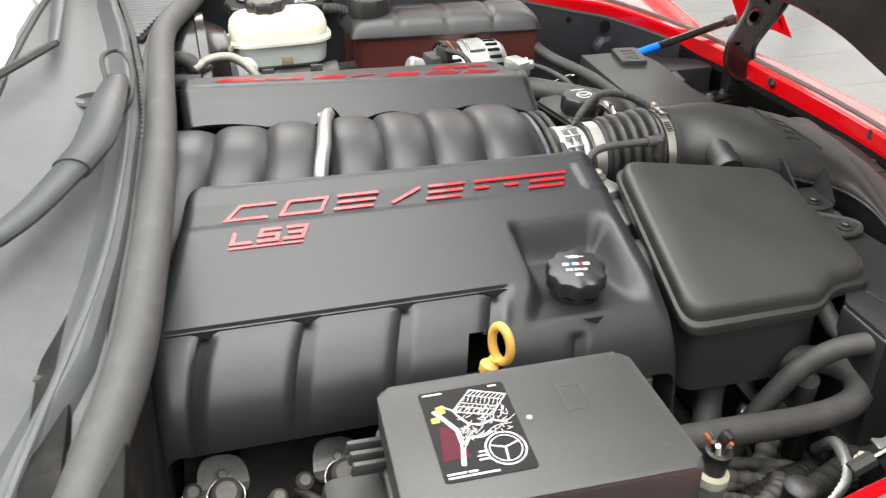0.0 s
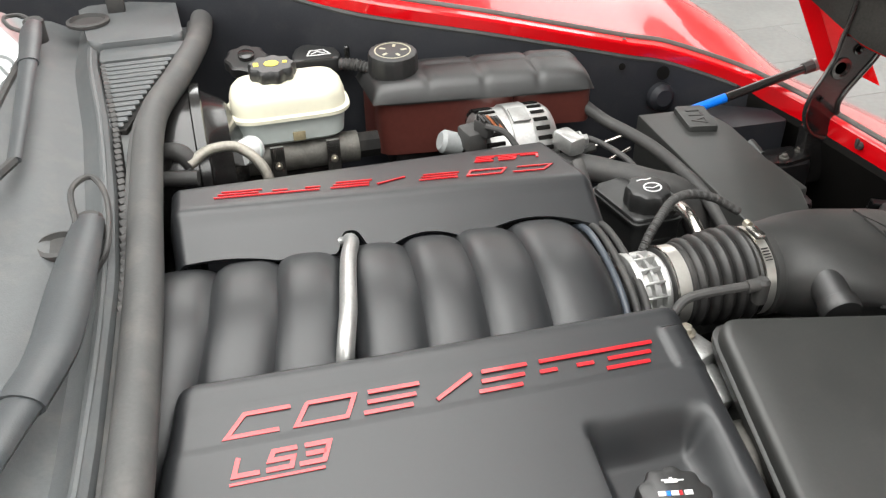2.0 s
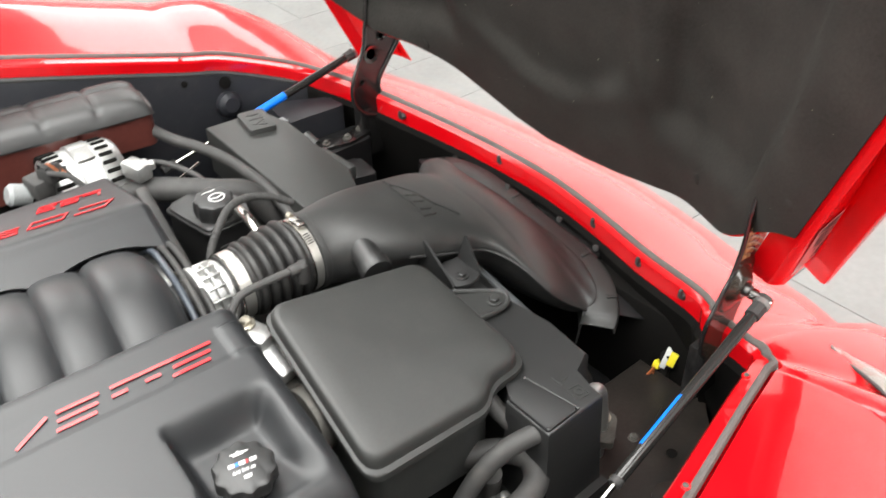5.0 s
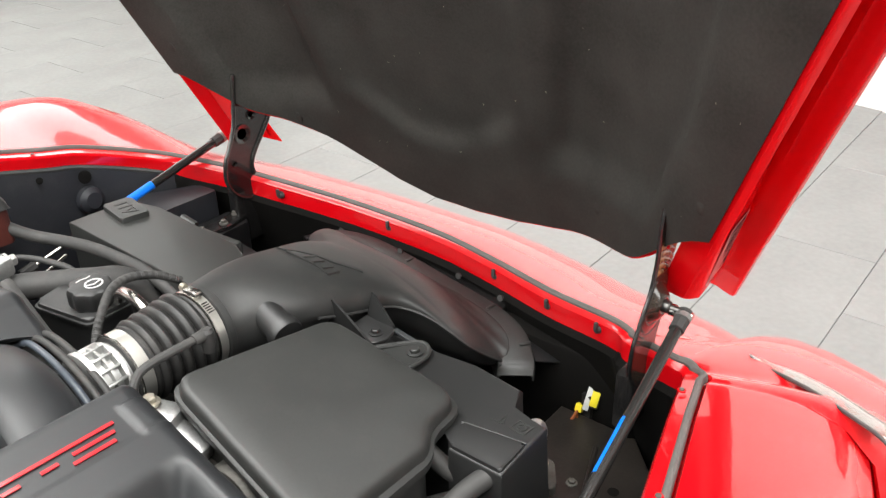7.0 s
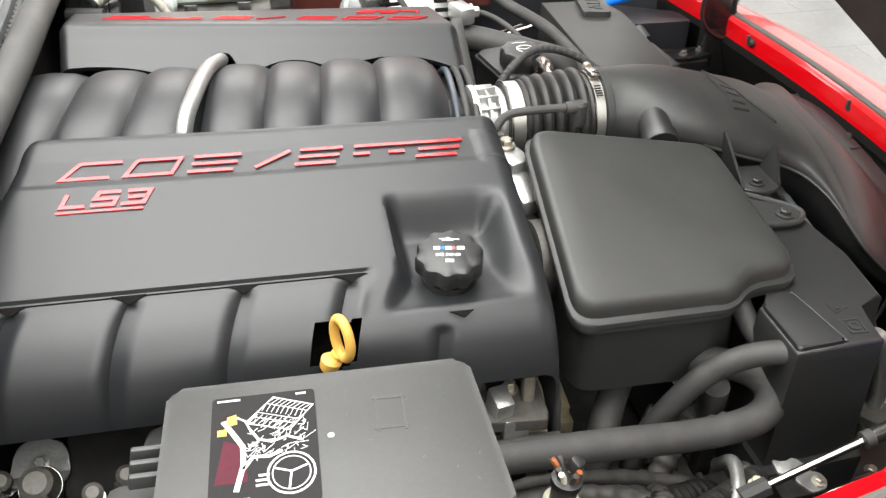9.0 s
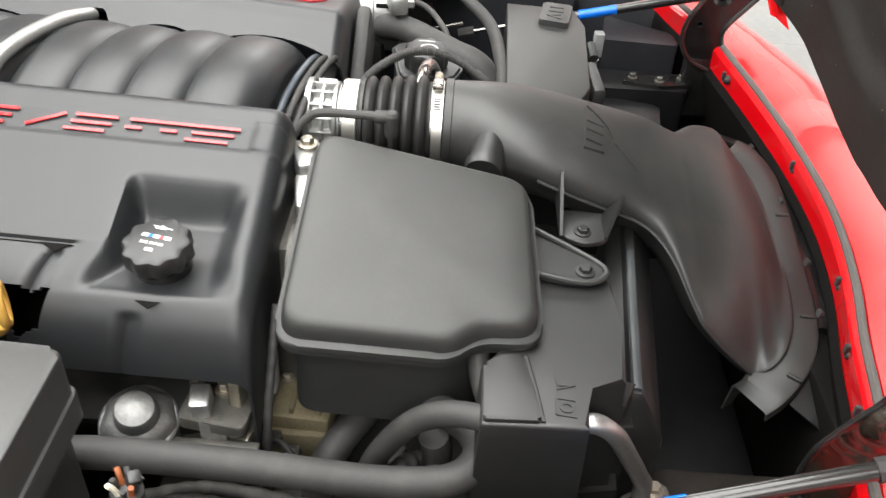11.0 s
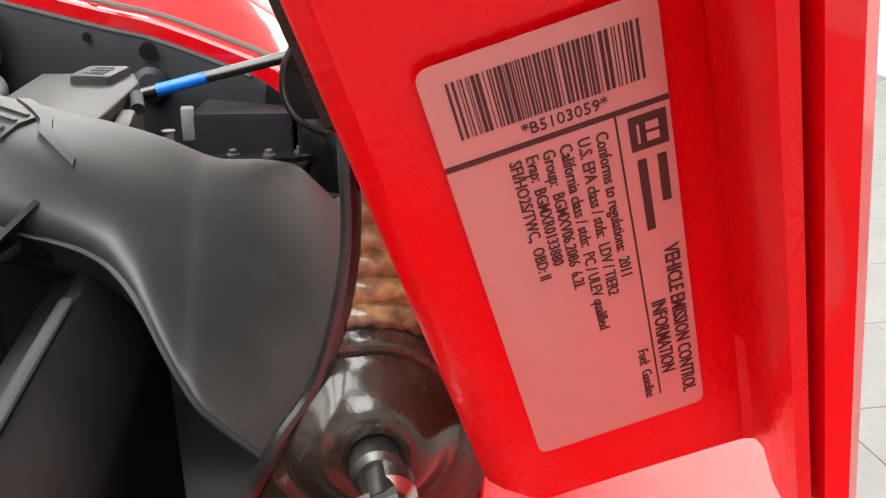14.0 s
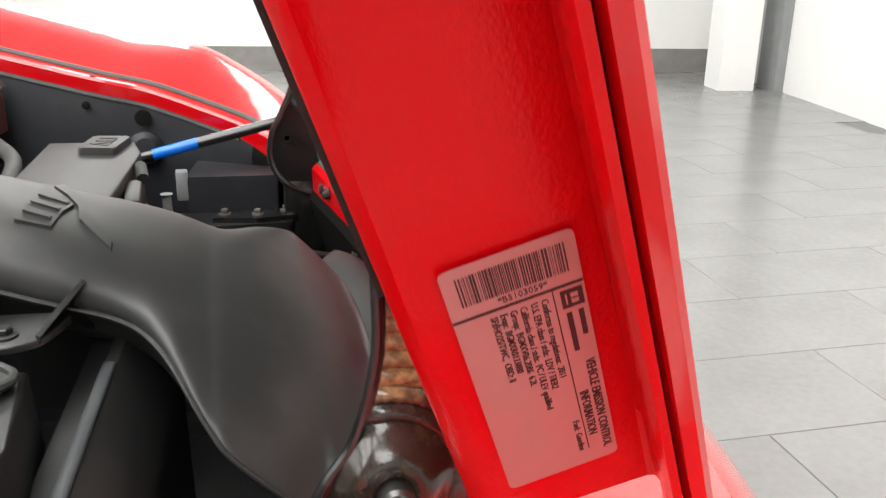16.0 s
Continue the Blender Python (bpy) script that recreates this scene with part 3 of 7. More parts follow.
def cover_mesh(x0, x1, grooves, hole):
    prof = resampled(PROF, 0.0036)
    nx = round((x1 - x0) / 0.0036)
    rows = []
    for i in range(-6, nx + 7):
        x = x0 + (x1 - x0) * min(max(i, 0), nx) / nx
        out, drop = ((0, 0), (0.006, 0.0008), (0.012, 0.004), (0.017, 0.010), (0.020, 0.018), (0.0215, 0.032), (0.022, 0.14))[max(0, -i, i - nx)]
        x += -out if i < 0 else out
        row = []
        plain = smooth01((x - 0.352) / 0.012)
        for y, z in prof:
            zz = z - 0.035 * (x - 0.034)
            yy = y
            # the crease ends beside the filler and the flank runs on smooth
            if 0.735 < y < 0.786:
                u = (0.786 - y) / 0.051
                flank = 0.7765 - 0.0245 * u - 0.005 * u * u
                zz += (flank - z) * plain
            if x > 0.505 and 0.91 < y < 0.957:
                zz += 0.003 * smooth01((x - 0.505) / 0.008)
            for g, ylim in grooves:
                if y < ylim:
                    d = x - g
                    e = smooth01((ylim - y) / 0.006)
                    if 0 <= d < 0.019:
                        k = 1 - d / 0.019
                        yy += 0.006 * k * e
                        zz -= 0.006 * k * e
                    elif -0.014 < d < 0:
                        k = (1 + d / 0.014) ** 2
                        yy += 0.003 * k * e
                        zz -= 0.003 * k * e
            flare = 0.010 * smooth01((0.80 - y) / 0.06)
            ex = smooth01((x - 0.386 + flare) / 0.018) * smooth01((0.522 + flare - x) / 0.034)
            ey = smooth01((0.876 - y) / 0.030) * smooth01((y - 0.728) / 0.022)
            low = 0.735 - 0.02 * (x - 0.45) + 0.12 * max(0, y - 0.80)
            zz += (min(zz, low) - zz) * ex * ey
            lean = 0.28 * (max(y, 0.78) - 0.78) * smooth01((0.25 - x) / 0.28)
            shear = 0.40 * (min(y, 0.776) - 0.776) * smooth01((x + 0.03) / 0.06) * smooth01((0.53 - x) / 0.07)
            row.append((x + lean + shear, yy, zz - drop if y > 0.70 else max(zz - drop, 0.60)))
        rows.append(row)
    bm = grid_mesh(rows)
    hx0, hx1, hy0, hy1 = hole
    kill = [f for f in bm.faces if hx0 < f.calc_center_median().x - 0.40 * (f.calc_center_median().y - 0.776) < hx1 and hy0 < f.calc_center_median().y < hy1 and f.calc_center_median().z < 0.76]
    bmesh.ops.delete(bm, geom=kill, context="FACES")
    return bm


def wordmark(m, w, h, st):
    """A row of plain red shapes on the surface m: open and closed slanted frames and bars."""
    g = w / 8.15
    lines = [
        [(g * 1.05, h), (g * 0.25, h), (0, 0), (g * 0.9, 0)],
        [(g * 1.35, h), (g * 2.2, h), (g * 2.1, 0), (g * 1.2, 0), (g * 1.35, h)],
        [(g * 2.45, h), (g * 3.4, h)],
        [(g * 2.45, h * 0.5), (g * 3.35, h * 0.5)],
        [(g * 2.4, 0), (g * 3.3, 0)],
        [(g * 3.75, 0), (g * 4.4, h)],
        [(g * 4.6, h), (g * 5.5, h)],
        [(g * 4.6, h * 0.5), (g * 5.45, h * 0.5)],
        [(g * 4.55, 0), (g * 5.4, 0)],
        [(g * 5.75, h), (g * 8.1, h)],
        [(g * 5.75, h * 0.45), (g * 6.1, h * 0.45)],
        [(g * 6.5, h * 0.45), (g * 6.85, h * 0.45)],
        [(g * 7.15, h * 0.5), (g * 8.05, h * 0.5)],
        [(g * 7.1, 0), (g * 8.0, 0)],
    ]
    return [stroke_on(m, p, st, 0.0014, 0.25) for p in lines]


def short_mark(m, w, h, st):
    g = w / 3
    out = [[(0, h), (0, 0), (g * 0.8, 0)],
           [(g * 1.85, h), (g * 1.1, h), (g * 1.05, h * 0.5), (g * 1.8, h * 0.5), (g * 1.8, 0), (g * 1.0, 0)],
           [(g * 2.1, h), (g * 2.9, h), (g * 2.85, 0), (g * 2.05, 0)],
           [(g * 2.2, h * 0.5), (g * 2.85, h * 0.5)]]
    under_line = [(-0.002, -h * 0.42), (w * 0.97, -h * 0.42)]
    return [stroke_on(m, p, st, 0.0014, 0.35) for p in out] + [stroke_on(m, under_line, st * 0.6, 0.0014, 0.35)]


SLOPE = (1, 0, -0.035)
ACROSS = (0, 0.1948, 0.0625)


def far_top(x, y):
    return 0.857 - 0.072 * (x - 0.04) - 0.20 * (y - 1.272)


def scallop(x):
    """How far the lower edge climbs over each runner."""
    t = 0.0
    for c, w, h in ((0.07, 0.065, 0.006), (0.325, 0.052, 0.013), (0.468, 0.085, 0.017)):
        t = max(t, h * math.cos(min(1, abs(x - c) / w) * math.pi / 2) ** 0.8)
    pipe = math.exp(-(((x - 0.230) / 0.016) ** 4))
    return max(t, 0.022 * pipe)


def far_cover_mesh():
    """The other cover: a sloping scalloped flank, then a top that falls away."""
    x0, x1 = 0.032, 0.556
    nx = 140
    rows = []
    for i in range(-4, nx + 5):
        x = x0 + (x1 - x0) * min(max(i, 0), nx) / nx
        drop = {4: 0.10, 3: 0.03, 2: 0.010, 1: 0.003}.get(-i if i < 0 else i - nx, 0)
        out = {4: 0.016, 3: 0.014, 2: 0.010, 1: 0.005}.get(-i if i < 0 else i - nx, 0)
        up = scallop(x)
        zl, yl = 0.812 - 0.078 * (x - 0.095), 1.206
        zt = far_top(x, 1.272)
        u0 = up * 1.2 / 0.055
        flank = [u0 + (1 - u0) * k / 5 for k in range(6)]
        pts = [(yl + (1.258 - yl) * u, zl + (zt - 0.010 - zl) * max(0, u) ** 0.95) for u in flank]
        row = [(pts[0][0] + 0.010, pts[0][1] - 0.010), (pts[0][0] + 0.002, pts[0][1] - 0.004)] + pts
        row += [(1.263, zt - 0.0045), (1.268, zt - 0.0015), (1.275, zt - 0.0006)]
        yb = 1.345 + 0.155 * (x - 0.02)
        row += [(1.275 + (yb - 1.275) * k / 9, far_top(x, 1.275 + (yb - 1.275) * k / 9)) for k in range(1, 10)]
        zb = far_top(x, yb)
        row += [(yb + 0.010, zb - 0.006), (yb + 0.018, zb - 0.020), (yb + 0.024, zb - 0.05), (yb + 0.03, zb - 0.10)]
        xx = x - out if i < 0 else x + out
        rows.append([(xx, y, max(min(z, 0.69), z - drop)) for y, z in row])
    return grid_mesh(rows)


def cover_thing(far):
    t = thing("engine_cover", "black plastic engine cover with red lettering, " + ("beside the brake reservoir" if far else "beside the oil filler"), "engine cover", (0.3, 0.8 if not far else 1.42, 0.62), "engine covers")
    if far:
        part("shell", solid(far_cover_mesh(), 0.003), COVER, t, smooth=40)
        along_x, up = (-1, 0, 0.072), Vector((0.072, 0.20, 1)).normalized() * 0.0006
        band = frame_at(Vector((0.530, 1.320, far_top(0.530, 1.320))) + up, along_x, (0, -1, 0.2))
        low = frame_at(Vector((0.528, 1.370, far_top(0.528, 1.370))) + up, along_x, (0, -1, 0.2))
    else:
        bm = cover_mesh(-0.02, 0.524, ((0.016, 0.776), (0.122, 0.776), (0.229, 0.776), (0.334, 0.776), (0.438, 0.727)), (0.311, 0.360, 0.713, 0.7385))
        part("shell", solid(bm, 0.003), COVER, t, smooth=40)
        up = Vector(SLOPE).normalized().cross(Vector(ACROSS)).normalized() * 0.0008
        band = frame_at(Vector((0.058, 0.924, 0.8186 - 0.035 * 0.02)) + up, SLOPE, ACROSS)
        low = frame_at(Vector((0.060, 0.886, 0.8085 - 0.035 * 0.02)) + up, SLOPE, ACROSS)
    if not far:
        # flat dark triangles and a dark line paint the shade under the crease
        for g, y, z in ((0.016, 0.7800, 0.7702), (0.122, 0.7800, 0.7702), (0.229, 0.7800, 0.7702), (0.334, 0.7800, 0.7702), (0.440, 0.730, 0.7490)):
            k = 1.0 if y > 0.75 else 0.8
            pts = ((g - 0.013 * k, y, z), (g + 0.019 * k, y, z), (g + 0.004, y - 0.0095 * k, z - 0.0035 * k))
            bm = bmesh.new()
            bm.faces.new([bm.verts.new((x, yy, zz - 0.035 * (x - 0.034) + 0.0012)) for x, yy, zz in pts])
            part("notch", solid(bm, 0.001), SHADEM, t, "dark notch under the crease")
        part("crease_gap", tube([(x, 0.7802, 0.7700 - 0.035 * (x - 0.034)) for x in (-0.02, 0.1, 0.2, 0.3, 0.358)], 0.0009, 6, 3), SHADEM, t, "thin dark gap under the crease")
    for bm in wordmark(band, 0.455 if far else 0.432, 0.019 if far else 0.021, 0.0030 if far else 0.0040):
        part("letter_shape", bm, LETTER, t)
    for bm in short_mark(low, 0.095 if far else 0.085, 0.014 if far else 0.017, 0.0036 if far else 0.0044):
        part("letter_shape", bm, LETTER, t)
    under(t)
    return t


cover_thing(False)
cover_thing(True)

# oil filler cap
cap = thing("oil_filler_cap", "black scalloped oil filler cap with white print", "oil cap", (0.442, 0.788, 0.735))
CAPM = pose(0.442, 0.786, 0.735, 8, -2, 0)
part("neck", lathe([(0.0295, -0.02), (0.0295, 0.012), (0.025, 0.014)], CAPM), GLOSSY, cap)
part("cap", lathe([(0.024, 0.012), (0.0325, 0.016), (0.0345, 0.02), (0.0345, 0.033), (0.0325, 0.0375), (0.028, 0.040)], CAPM, 72, 0.0018, 10), PLASTIC, cap)
CT = CAPM @ pose(0, 0, 0.0402, 0, 0, -12) @ Matrix.Diagonal((0.86, 0.86, 1, 1))
for x0, y0, x1, y1 in ((-0.009, 0.017, 0.005, 0.0215), (0.005, 0.019, 0.012, 0.0205), (-0.012, 0.020, -0.009, 0.0215), (-0.003, 0.0215, 0.000, 0.0235)):
    part("sign", bar_on(CT, x0, y0, x1, y1, 0.0004), WHITE, cap)
for x0, x1, mat in ((-0.019, -0.011, WHITE), (-0.010, -0.006, BLUE), (-0.005, 0.003, WHITE), (0.004, 0.007, LETTER), (0.009, 0.018, WHITE)):
    part("print_bar", bar_on(CT, x0, 0.002, x1, 0.0075, 0.0004), mat, cap)
part("grade", text_on(CT, "SAE 5W-30", 0.0062, -0.0165, -0.0085, 1.0, 0.0002, 0.0002), WHITE, cap)
part("print_bar", bar_on(CT, -0.005, -0.019, 0.005, -0.014, 0.0004), WHITE, cap)
under(cap)

# dipstick
dip = thing("dipstick", "yellow plastic dipstick loop handle", "dipstick", (0.312, 0.70, 0.64))
part("loop", tube([(0.318 - 0.0058 * math.cos(a), 0.694 + 0.0125 * math.cos(a), 0.753 + 0.0225 * math.sin(a)) for a in [2 * math.pi * k / 24 for k in range(25)]], 0.0050, 12, 2, False), YELLOW, dip)
part("neck", tube([(0.309, 0.699, 0.722), (0.313, 0.698, 0.732)], 0.0065, 12, 2), YELLOW, dip)
part("stem", lathe([(0.006, -0.012), (0.0095, -0.006), (0.0105, 0.003), (0.006, 0.008)], pose(0.306, 0.698, 0.722, 0, 20, 0)), YELLOW, dip)
part("tube", tube([(0.302, 0.698, 0.72), (0.296, 0.70, 0.66), (0.29, 0.72, 0.55)], 0.007, 10), DARK, dip)
under(dip)

# ---- intake manifold ----
manifold = thing("intake_manifold", "ribbed black plastic intake manifold with arched runners", "intake manifold", (0.25, CY, 0.66))
# coloured near-black so the gaps between the runners look shaded
part("plenum", box(0.24, CY, 0.735, 0.48, 0.20, 0.10, 0.02), SHADEM, manifold)


def runner_mesh(x, hw):
    """A broad arched runner: a flattened section swept across the engine."""
    zz = 0.0137 - 0.03 * (x - 0.03)
    fan = 0.10 * max(0.0, 0.27 - x)
    path = spline([(x - 0.022 - fan, 0.93, 0.67 + zz), (x - 0.016 - 0.8 * fan, 0.965, 0.742 + zz), (x - 0.008 - 0.5 * fan, 1.01, 0.782 + zz), (x, 1.07, 0.799 + zz), (x + 0.006, 1.13, 0.796 + zz), (x + 0.012, 1.185, 0.779 + zz), (x + 0.018, 1.225, 0.745 + zz), (x + 0.02, 1.25, 0.68 + zz)], 5)
    rows = []
    for i, p in enumerate(path):
        d = (path[min(i + 1, len(path) - 1)] - path[max(i - 1, 0)]).normalized()
        side = (Vector((1, 0, 0)) - d * d.x).normalized()
        top = side.cross(d)
        ring = []
        for k in range(32):
            c, s = math.cos(2 * math.pi * k / 32), math.sin(2 * math.pi * k / 32)
            ring.append(p - top * 0.012 + side * (hw * 1.04 * math.copysign(abs(c) ** 0.75, c)) + top * (0.042 * math.copysign(abs(s) ** 0.7, s) - 0.007 * c))
        rows.append(ring)
    return grid_mesh(rows, close_v=True)


for x, hw in ((0.018, 0.046), (0.092, 0.044), (0.1625, 0.0425), (0.2475, 0.0425), (0.3155, 0.042), (0.3845, 0.044), (0.4585, 0.047)):
    part("runner", runner_mesh(x, hw), COVER, manifold, smooth=60)
part("front_neck", tube([(0.44, CY - 0.01, 0.748), (0.50, CY - 0.01, 0.745), (0.55, CY - 0.01, 0.745)], 0.036, 20), PLASTIC, manifold)
part("crossover_pipe", tube([(0.179, 0.992, 0.77), (0.181, 0.998, 0.815), (0.187, 1.015, 0.836), (0.195, 1.045, 0.843), (0.203, 1.09, 0.842), (0.214, 1.15, 0.834), (0.226, 1.20, 0.820), (0.223, 1.217, 0.812), (0.205, 1.228, 0.805), (0.17, 1.232, 0.800), (0.13, 1.245, 0.785)], 0.0095, 14, 6, True, lambda u: 0.0095 if u < 0.70 else 0.006), ALU, manifold, "bright steel crossover pipe")
under(manifold)

# ---- throttle body, bellows and intake duct ----
TBC = (CY - 0.012)
throttle = thing("throttle_body", "cast aluminium throttle body ahead of the manifold", "throttle body", (0.59, TBC, 0.70))
AX = pose(0, TBC, 0.747, 0, 90, 0)
part("housing", lathe([(0.034, 0.538), (0.050, 0.542), (0.051, 0.549), (0.039, 0.552), (0.039, 0.574), (0.046, 0.577), (0.047, 0.582), (0.044, 0.584), (0.044, 0.62)], AX, 40), ALU, throttle)
for a in range(0, 200, 22):
    part("rib", box(0.563, TBC + 0.043 * math.cos(radians(a)), 0.747 + 0.043 * math.sin(radians(a)), 0.030, 0.0035, 0.013, 0.0015, (a - 90, 0, 0)), ALU, throttle)
part("ring_rib", lathe([(0.042, 0.561), (0.0475, 0.562), (0.0475, 0.5655), (0.042, 0.5665)], AX, 40), ALU, throttle)
part("band", lathe([(0.0500, 0.589), (0.0515, 0.590), (0.0515, 0.608), (0.0500, 0.609)], AX, 48), BANDM, throttle)
part("band_edge", lathe([(0.0515, 0.5885), (0.0527, 0.589), (0.0527, 0.591), (0.0515, 0.5915)], AX, 48), STEEL, throttle)
under(throttle)

bellows = thing("intake_bellows", "ribbed black rubber intake bellows", "bellows", (0.665, TBC, 0.70))
prof = [(0.045, 0.586), (0.0500, 0.587), (0.0500, 0.610), (0.0525, 0.612), (0.0525, 0.616)]
for k in range(5):
    x = 0.616 + 0.0165 * k
    r = 0.0015 * k
    prof += [(0.0465 + r, x), (0.0520 + r, x + 0.0015), (0.0555 + r, x + 0.004), (0.0570 + r, x + 0.0075), (0.0560 + r, x + 0.011), (0.0525 + r, x + 0.0142), (0.0465 + r, x + 0.0155)]
prof += [(0.0535, 0.699), (0.0545, 0.701), (0.0545, 0.724), (0.057, 0.7245), (0.057, 0.727), (0.052, 0.728)]
part("sleeve", lathe(prof, AX, 56), BLACKR, bellows)
part("clamp", lathe([(0.0545, 0.7025), (0.0570, 0.703), (0.0570, 0.7175), (0.0545, 0.718)], AX, 56), BANDM, bellows, "bright steel hose clamp")
part("clamp_edge", lathe([(0.0570, 0.7025), (0.0580, 0.703), (0.0580, 0.7045), (0.0570, 0.705)], AX, 56), STEEL, bellows)
part("clamp_screw", box(0.710, TBC - 0.004, 0.808, 0.013, 0.028, 0.009, 0.003, (-4, 0, 0)), STEEL, bellows)
part("clamp_head", lathe([(0.0055, 0), (0.0055, 0.008), (0.004, 0.009)], pose(0.710, TBC + 0.010, 0.809, -90, 0, 0), 8), ZINC, bellows)
for k in range(5):
    part("clamp_slot", box(0.7103, TBC - 0.026 - 0.0035 * k, 0.7985 - 0.0018 * k, 0.009, 0.0014, 0.0012, 0, (30 + 4 * k, 0, 0)), DARK, bellows)
under(bellows)

# ---- intake duct ----
duct = thing("intake_duct", "smooth black plastic intake duct widening toward the nose", "intake duct", (1.0, 1.05, 0.50))
# x, near seam (y, z), far seam (y, z), crown, sole, squareness
SECT = (
    (0.722, 1.040, 0.748, 1.156, 0.748, 0.806, 0.690, 2.0),
    (0.745, 1.035, 0.747, 1.160, 0.746, 0.806, 0.686, 2.0),
    (0.790, 1.014, 0.744, 1.172, 0.742, 0.803, 0.680, 2.2),
    (0.840, 0.999, 0.735, 1.184, 0.730, 0.792, 0.668, 2.5),
    (0.890, 0.993, 0.718, 1.196, 0.713, 0.775, 0.650, 2.8),
    (0.930, 0.992, 0.704, 1.206, 0.700, 0.7605, 0.642, 3.0),
    (0.966, 0.991, 0.692, 1.217, 0.685, 0.748, 0.630, 3.1),
    (0.990, 0.982, 0.682, 1.224, 0.675, 0.739, 0.620, 3.2),
    (1.008, 0.963, 0.671, 1.230, 0.668, 0.732, 0.610, 3.2),
    (1.022, 0.942, 0.657, 1.236, 0.662, 0.726, 0.600, 3.2),
    (1.035, 0.922, 0.638, 1.241, 0.655, 0.720, 0.585, 3.2),
    (1.047, 0.908, 0.620, 1.247, 0.650, 0.714, 0.570, 3.2),
    (1.061, 0.897, 0.602, 1.257, 0.643, 0.708, 0.555, 3.2),
    (1.095, 0.890, 0.570, 1.296, 0.625, 0.690, 0.525, 3.5),
    (1.131, 0.886, 0.541, 1.316, 0.617, 0.665, 0.500, 3.7),
    (1.148, 0.884, 0.550, 1.312, 0.616, 0.651, 0.500, 4.0),
    (1.162, 0.892, 0.558, 1.303, 0.616, 0.638, 0.500, 4.2),
    (1.175, 0.909, 0.565, 1.290, 0.612, 0.626, 0.500, 4.2),
    (1.188, 0.936, 0.569, 1.268, 0.608, 0.613, 0.500, 4.0),
    (1.197, 0.964, 0.572, 1.236, 0.602, 0.603, 0.505, 4.0),
    (1.203, 1.005, 0.576, 1.190, 0.594, 0.596, 0.510, 4.0),
)


def fall(x, y):
    """How far the duct's back drops toward its near corner, past a soft crease."""
    d = 0.90 * (x - 1.060) - 0.42 * (y - 0.897)
    bend = 0.38 * max(0.0, d - 0.01) * smooth01((1.10 - y) / 0.14) * smooth01((1.20 - x) / 0.05)
    return 0.056 * min(1.0, max(0.0, (1.24 - y) / 0.38)) ** 1.8 * smooth01((x - 0.90) / 0.17) + bend


def back(row, c):
    """Place and height of the duct's upper shell; c runs from -1 at the near seam to 1 at the far one."""
    x, ya, za, yb, zf, zt, zb, e = row
    y = (ya + yb) / 2 + (yb - ya) / 2 * c
    base = za + (zf - za) * (c + 1) / 2
    p = e if c > 0 else e + (1.7 - e) * smooth01((x - 0.95) / 0.10)
    rise = max(0.008, zt - fall(x, y) - base)
    hump = 0.012 * math.exp(-(((x - 1.128) / 0.034) ** 2) - ((y - 1.275) / 0.045) ** 2) - 0.006 * math.exp(-(((x - 1.055) / 0.035) ** 2) - ((y - 1.25) / 0.05) ** 2)
    return y, base + rise * (1 - abs(c) ** p) ** (1 / p) + hump


rows = []
for row in SECT:
    x, ya, za, yb, zf, zt, zb, e = row
    ring = []
    for k in range(57):
        c = -math.cos(math.pi * k / 56)
        ring.append((x,) + back(row, math.copysign(abs(c) ** (2 / 2.6), c)))
    for k in range(1, 40):
        a = math.pi * k / 40
        c, h = math.cos(a), math.sin(a)
        base = za + (zf - za) * (c + 1) / 2
        near = max(0.0, -c) ** 0.5 * smooth01((x - 0.80) / 0.06)
        ring.append((x, (ya + yb) / 2 + (yb - ya) / 2 * math.copysign(abs(c) ** (2 / e), c) + near * (0.010 + 0.045 * h), base - 0.003 * near + (zb - base) * h ** (2 / e)))
    rows.append(ring)
cols = list(zip(*rows))
rows = list(zip(*[spline(c, 6) for c in cols]))
part("shell", grid_mesh(rows, close_v=True), DUCT, duct, smooth=60)
# moulded seam along the near side
part("seam", tube([(r[0], r[1] - 0.001, r[2]) for r in SECT[3:15]], 0.0024, 8), DUCT, duct, "moulded parting seam")
part("mouth_lip", lathe([(0.054, 0.718), (0.0605, 0.720), (0.0605, 0.729), (0.057, 0.732)], AX, 48), DUCT, duct)
# raised winged badge, a plain shape
def crown(x, y):
    """Height of the duct's back at a place on the plan."""
    for p, q in zip(SECT, SECT[1:]):
        if p[0] <= x <= q[0]:
            k = (x - p[0]) / (q[0] - p[0])
            row = [u + (v - u) * k for u, v in zip(p, q)]
            return back(row, max(-0.99, min(0.99, (y - (row[1] + row[3]) / 2) / ((row[3] - row[1]) / 2))))[1]


def draped(pts, h):
    """A raised plain shape that follows the duct's back."""
    bm = bmesh.new()
    lo = [bm.verts.new((x, y, crown(x, y) - 0.004)) for x, y in pts]
    hi = [bm.verts.new((x, y, crown(x, y) + h)) for x, y in pts]
    n = len(pts)
    bm.faces.new(hi)
    for i in range(n):
        bm.faces.new((lo[i], lo[(i + 1) % n], hi[(i + 1) % n], hi[i]))
    bmesh.ops.triangulate(bm, faces=[f for f in bm.faces if len(f.verts) > 4])
    return bm


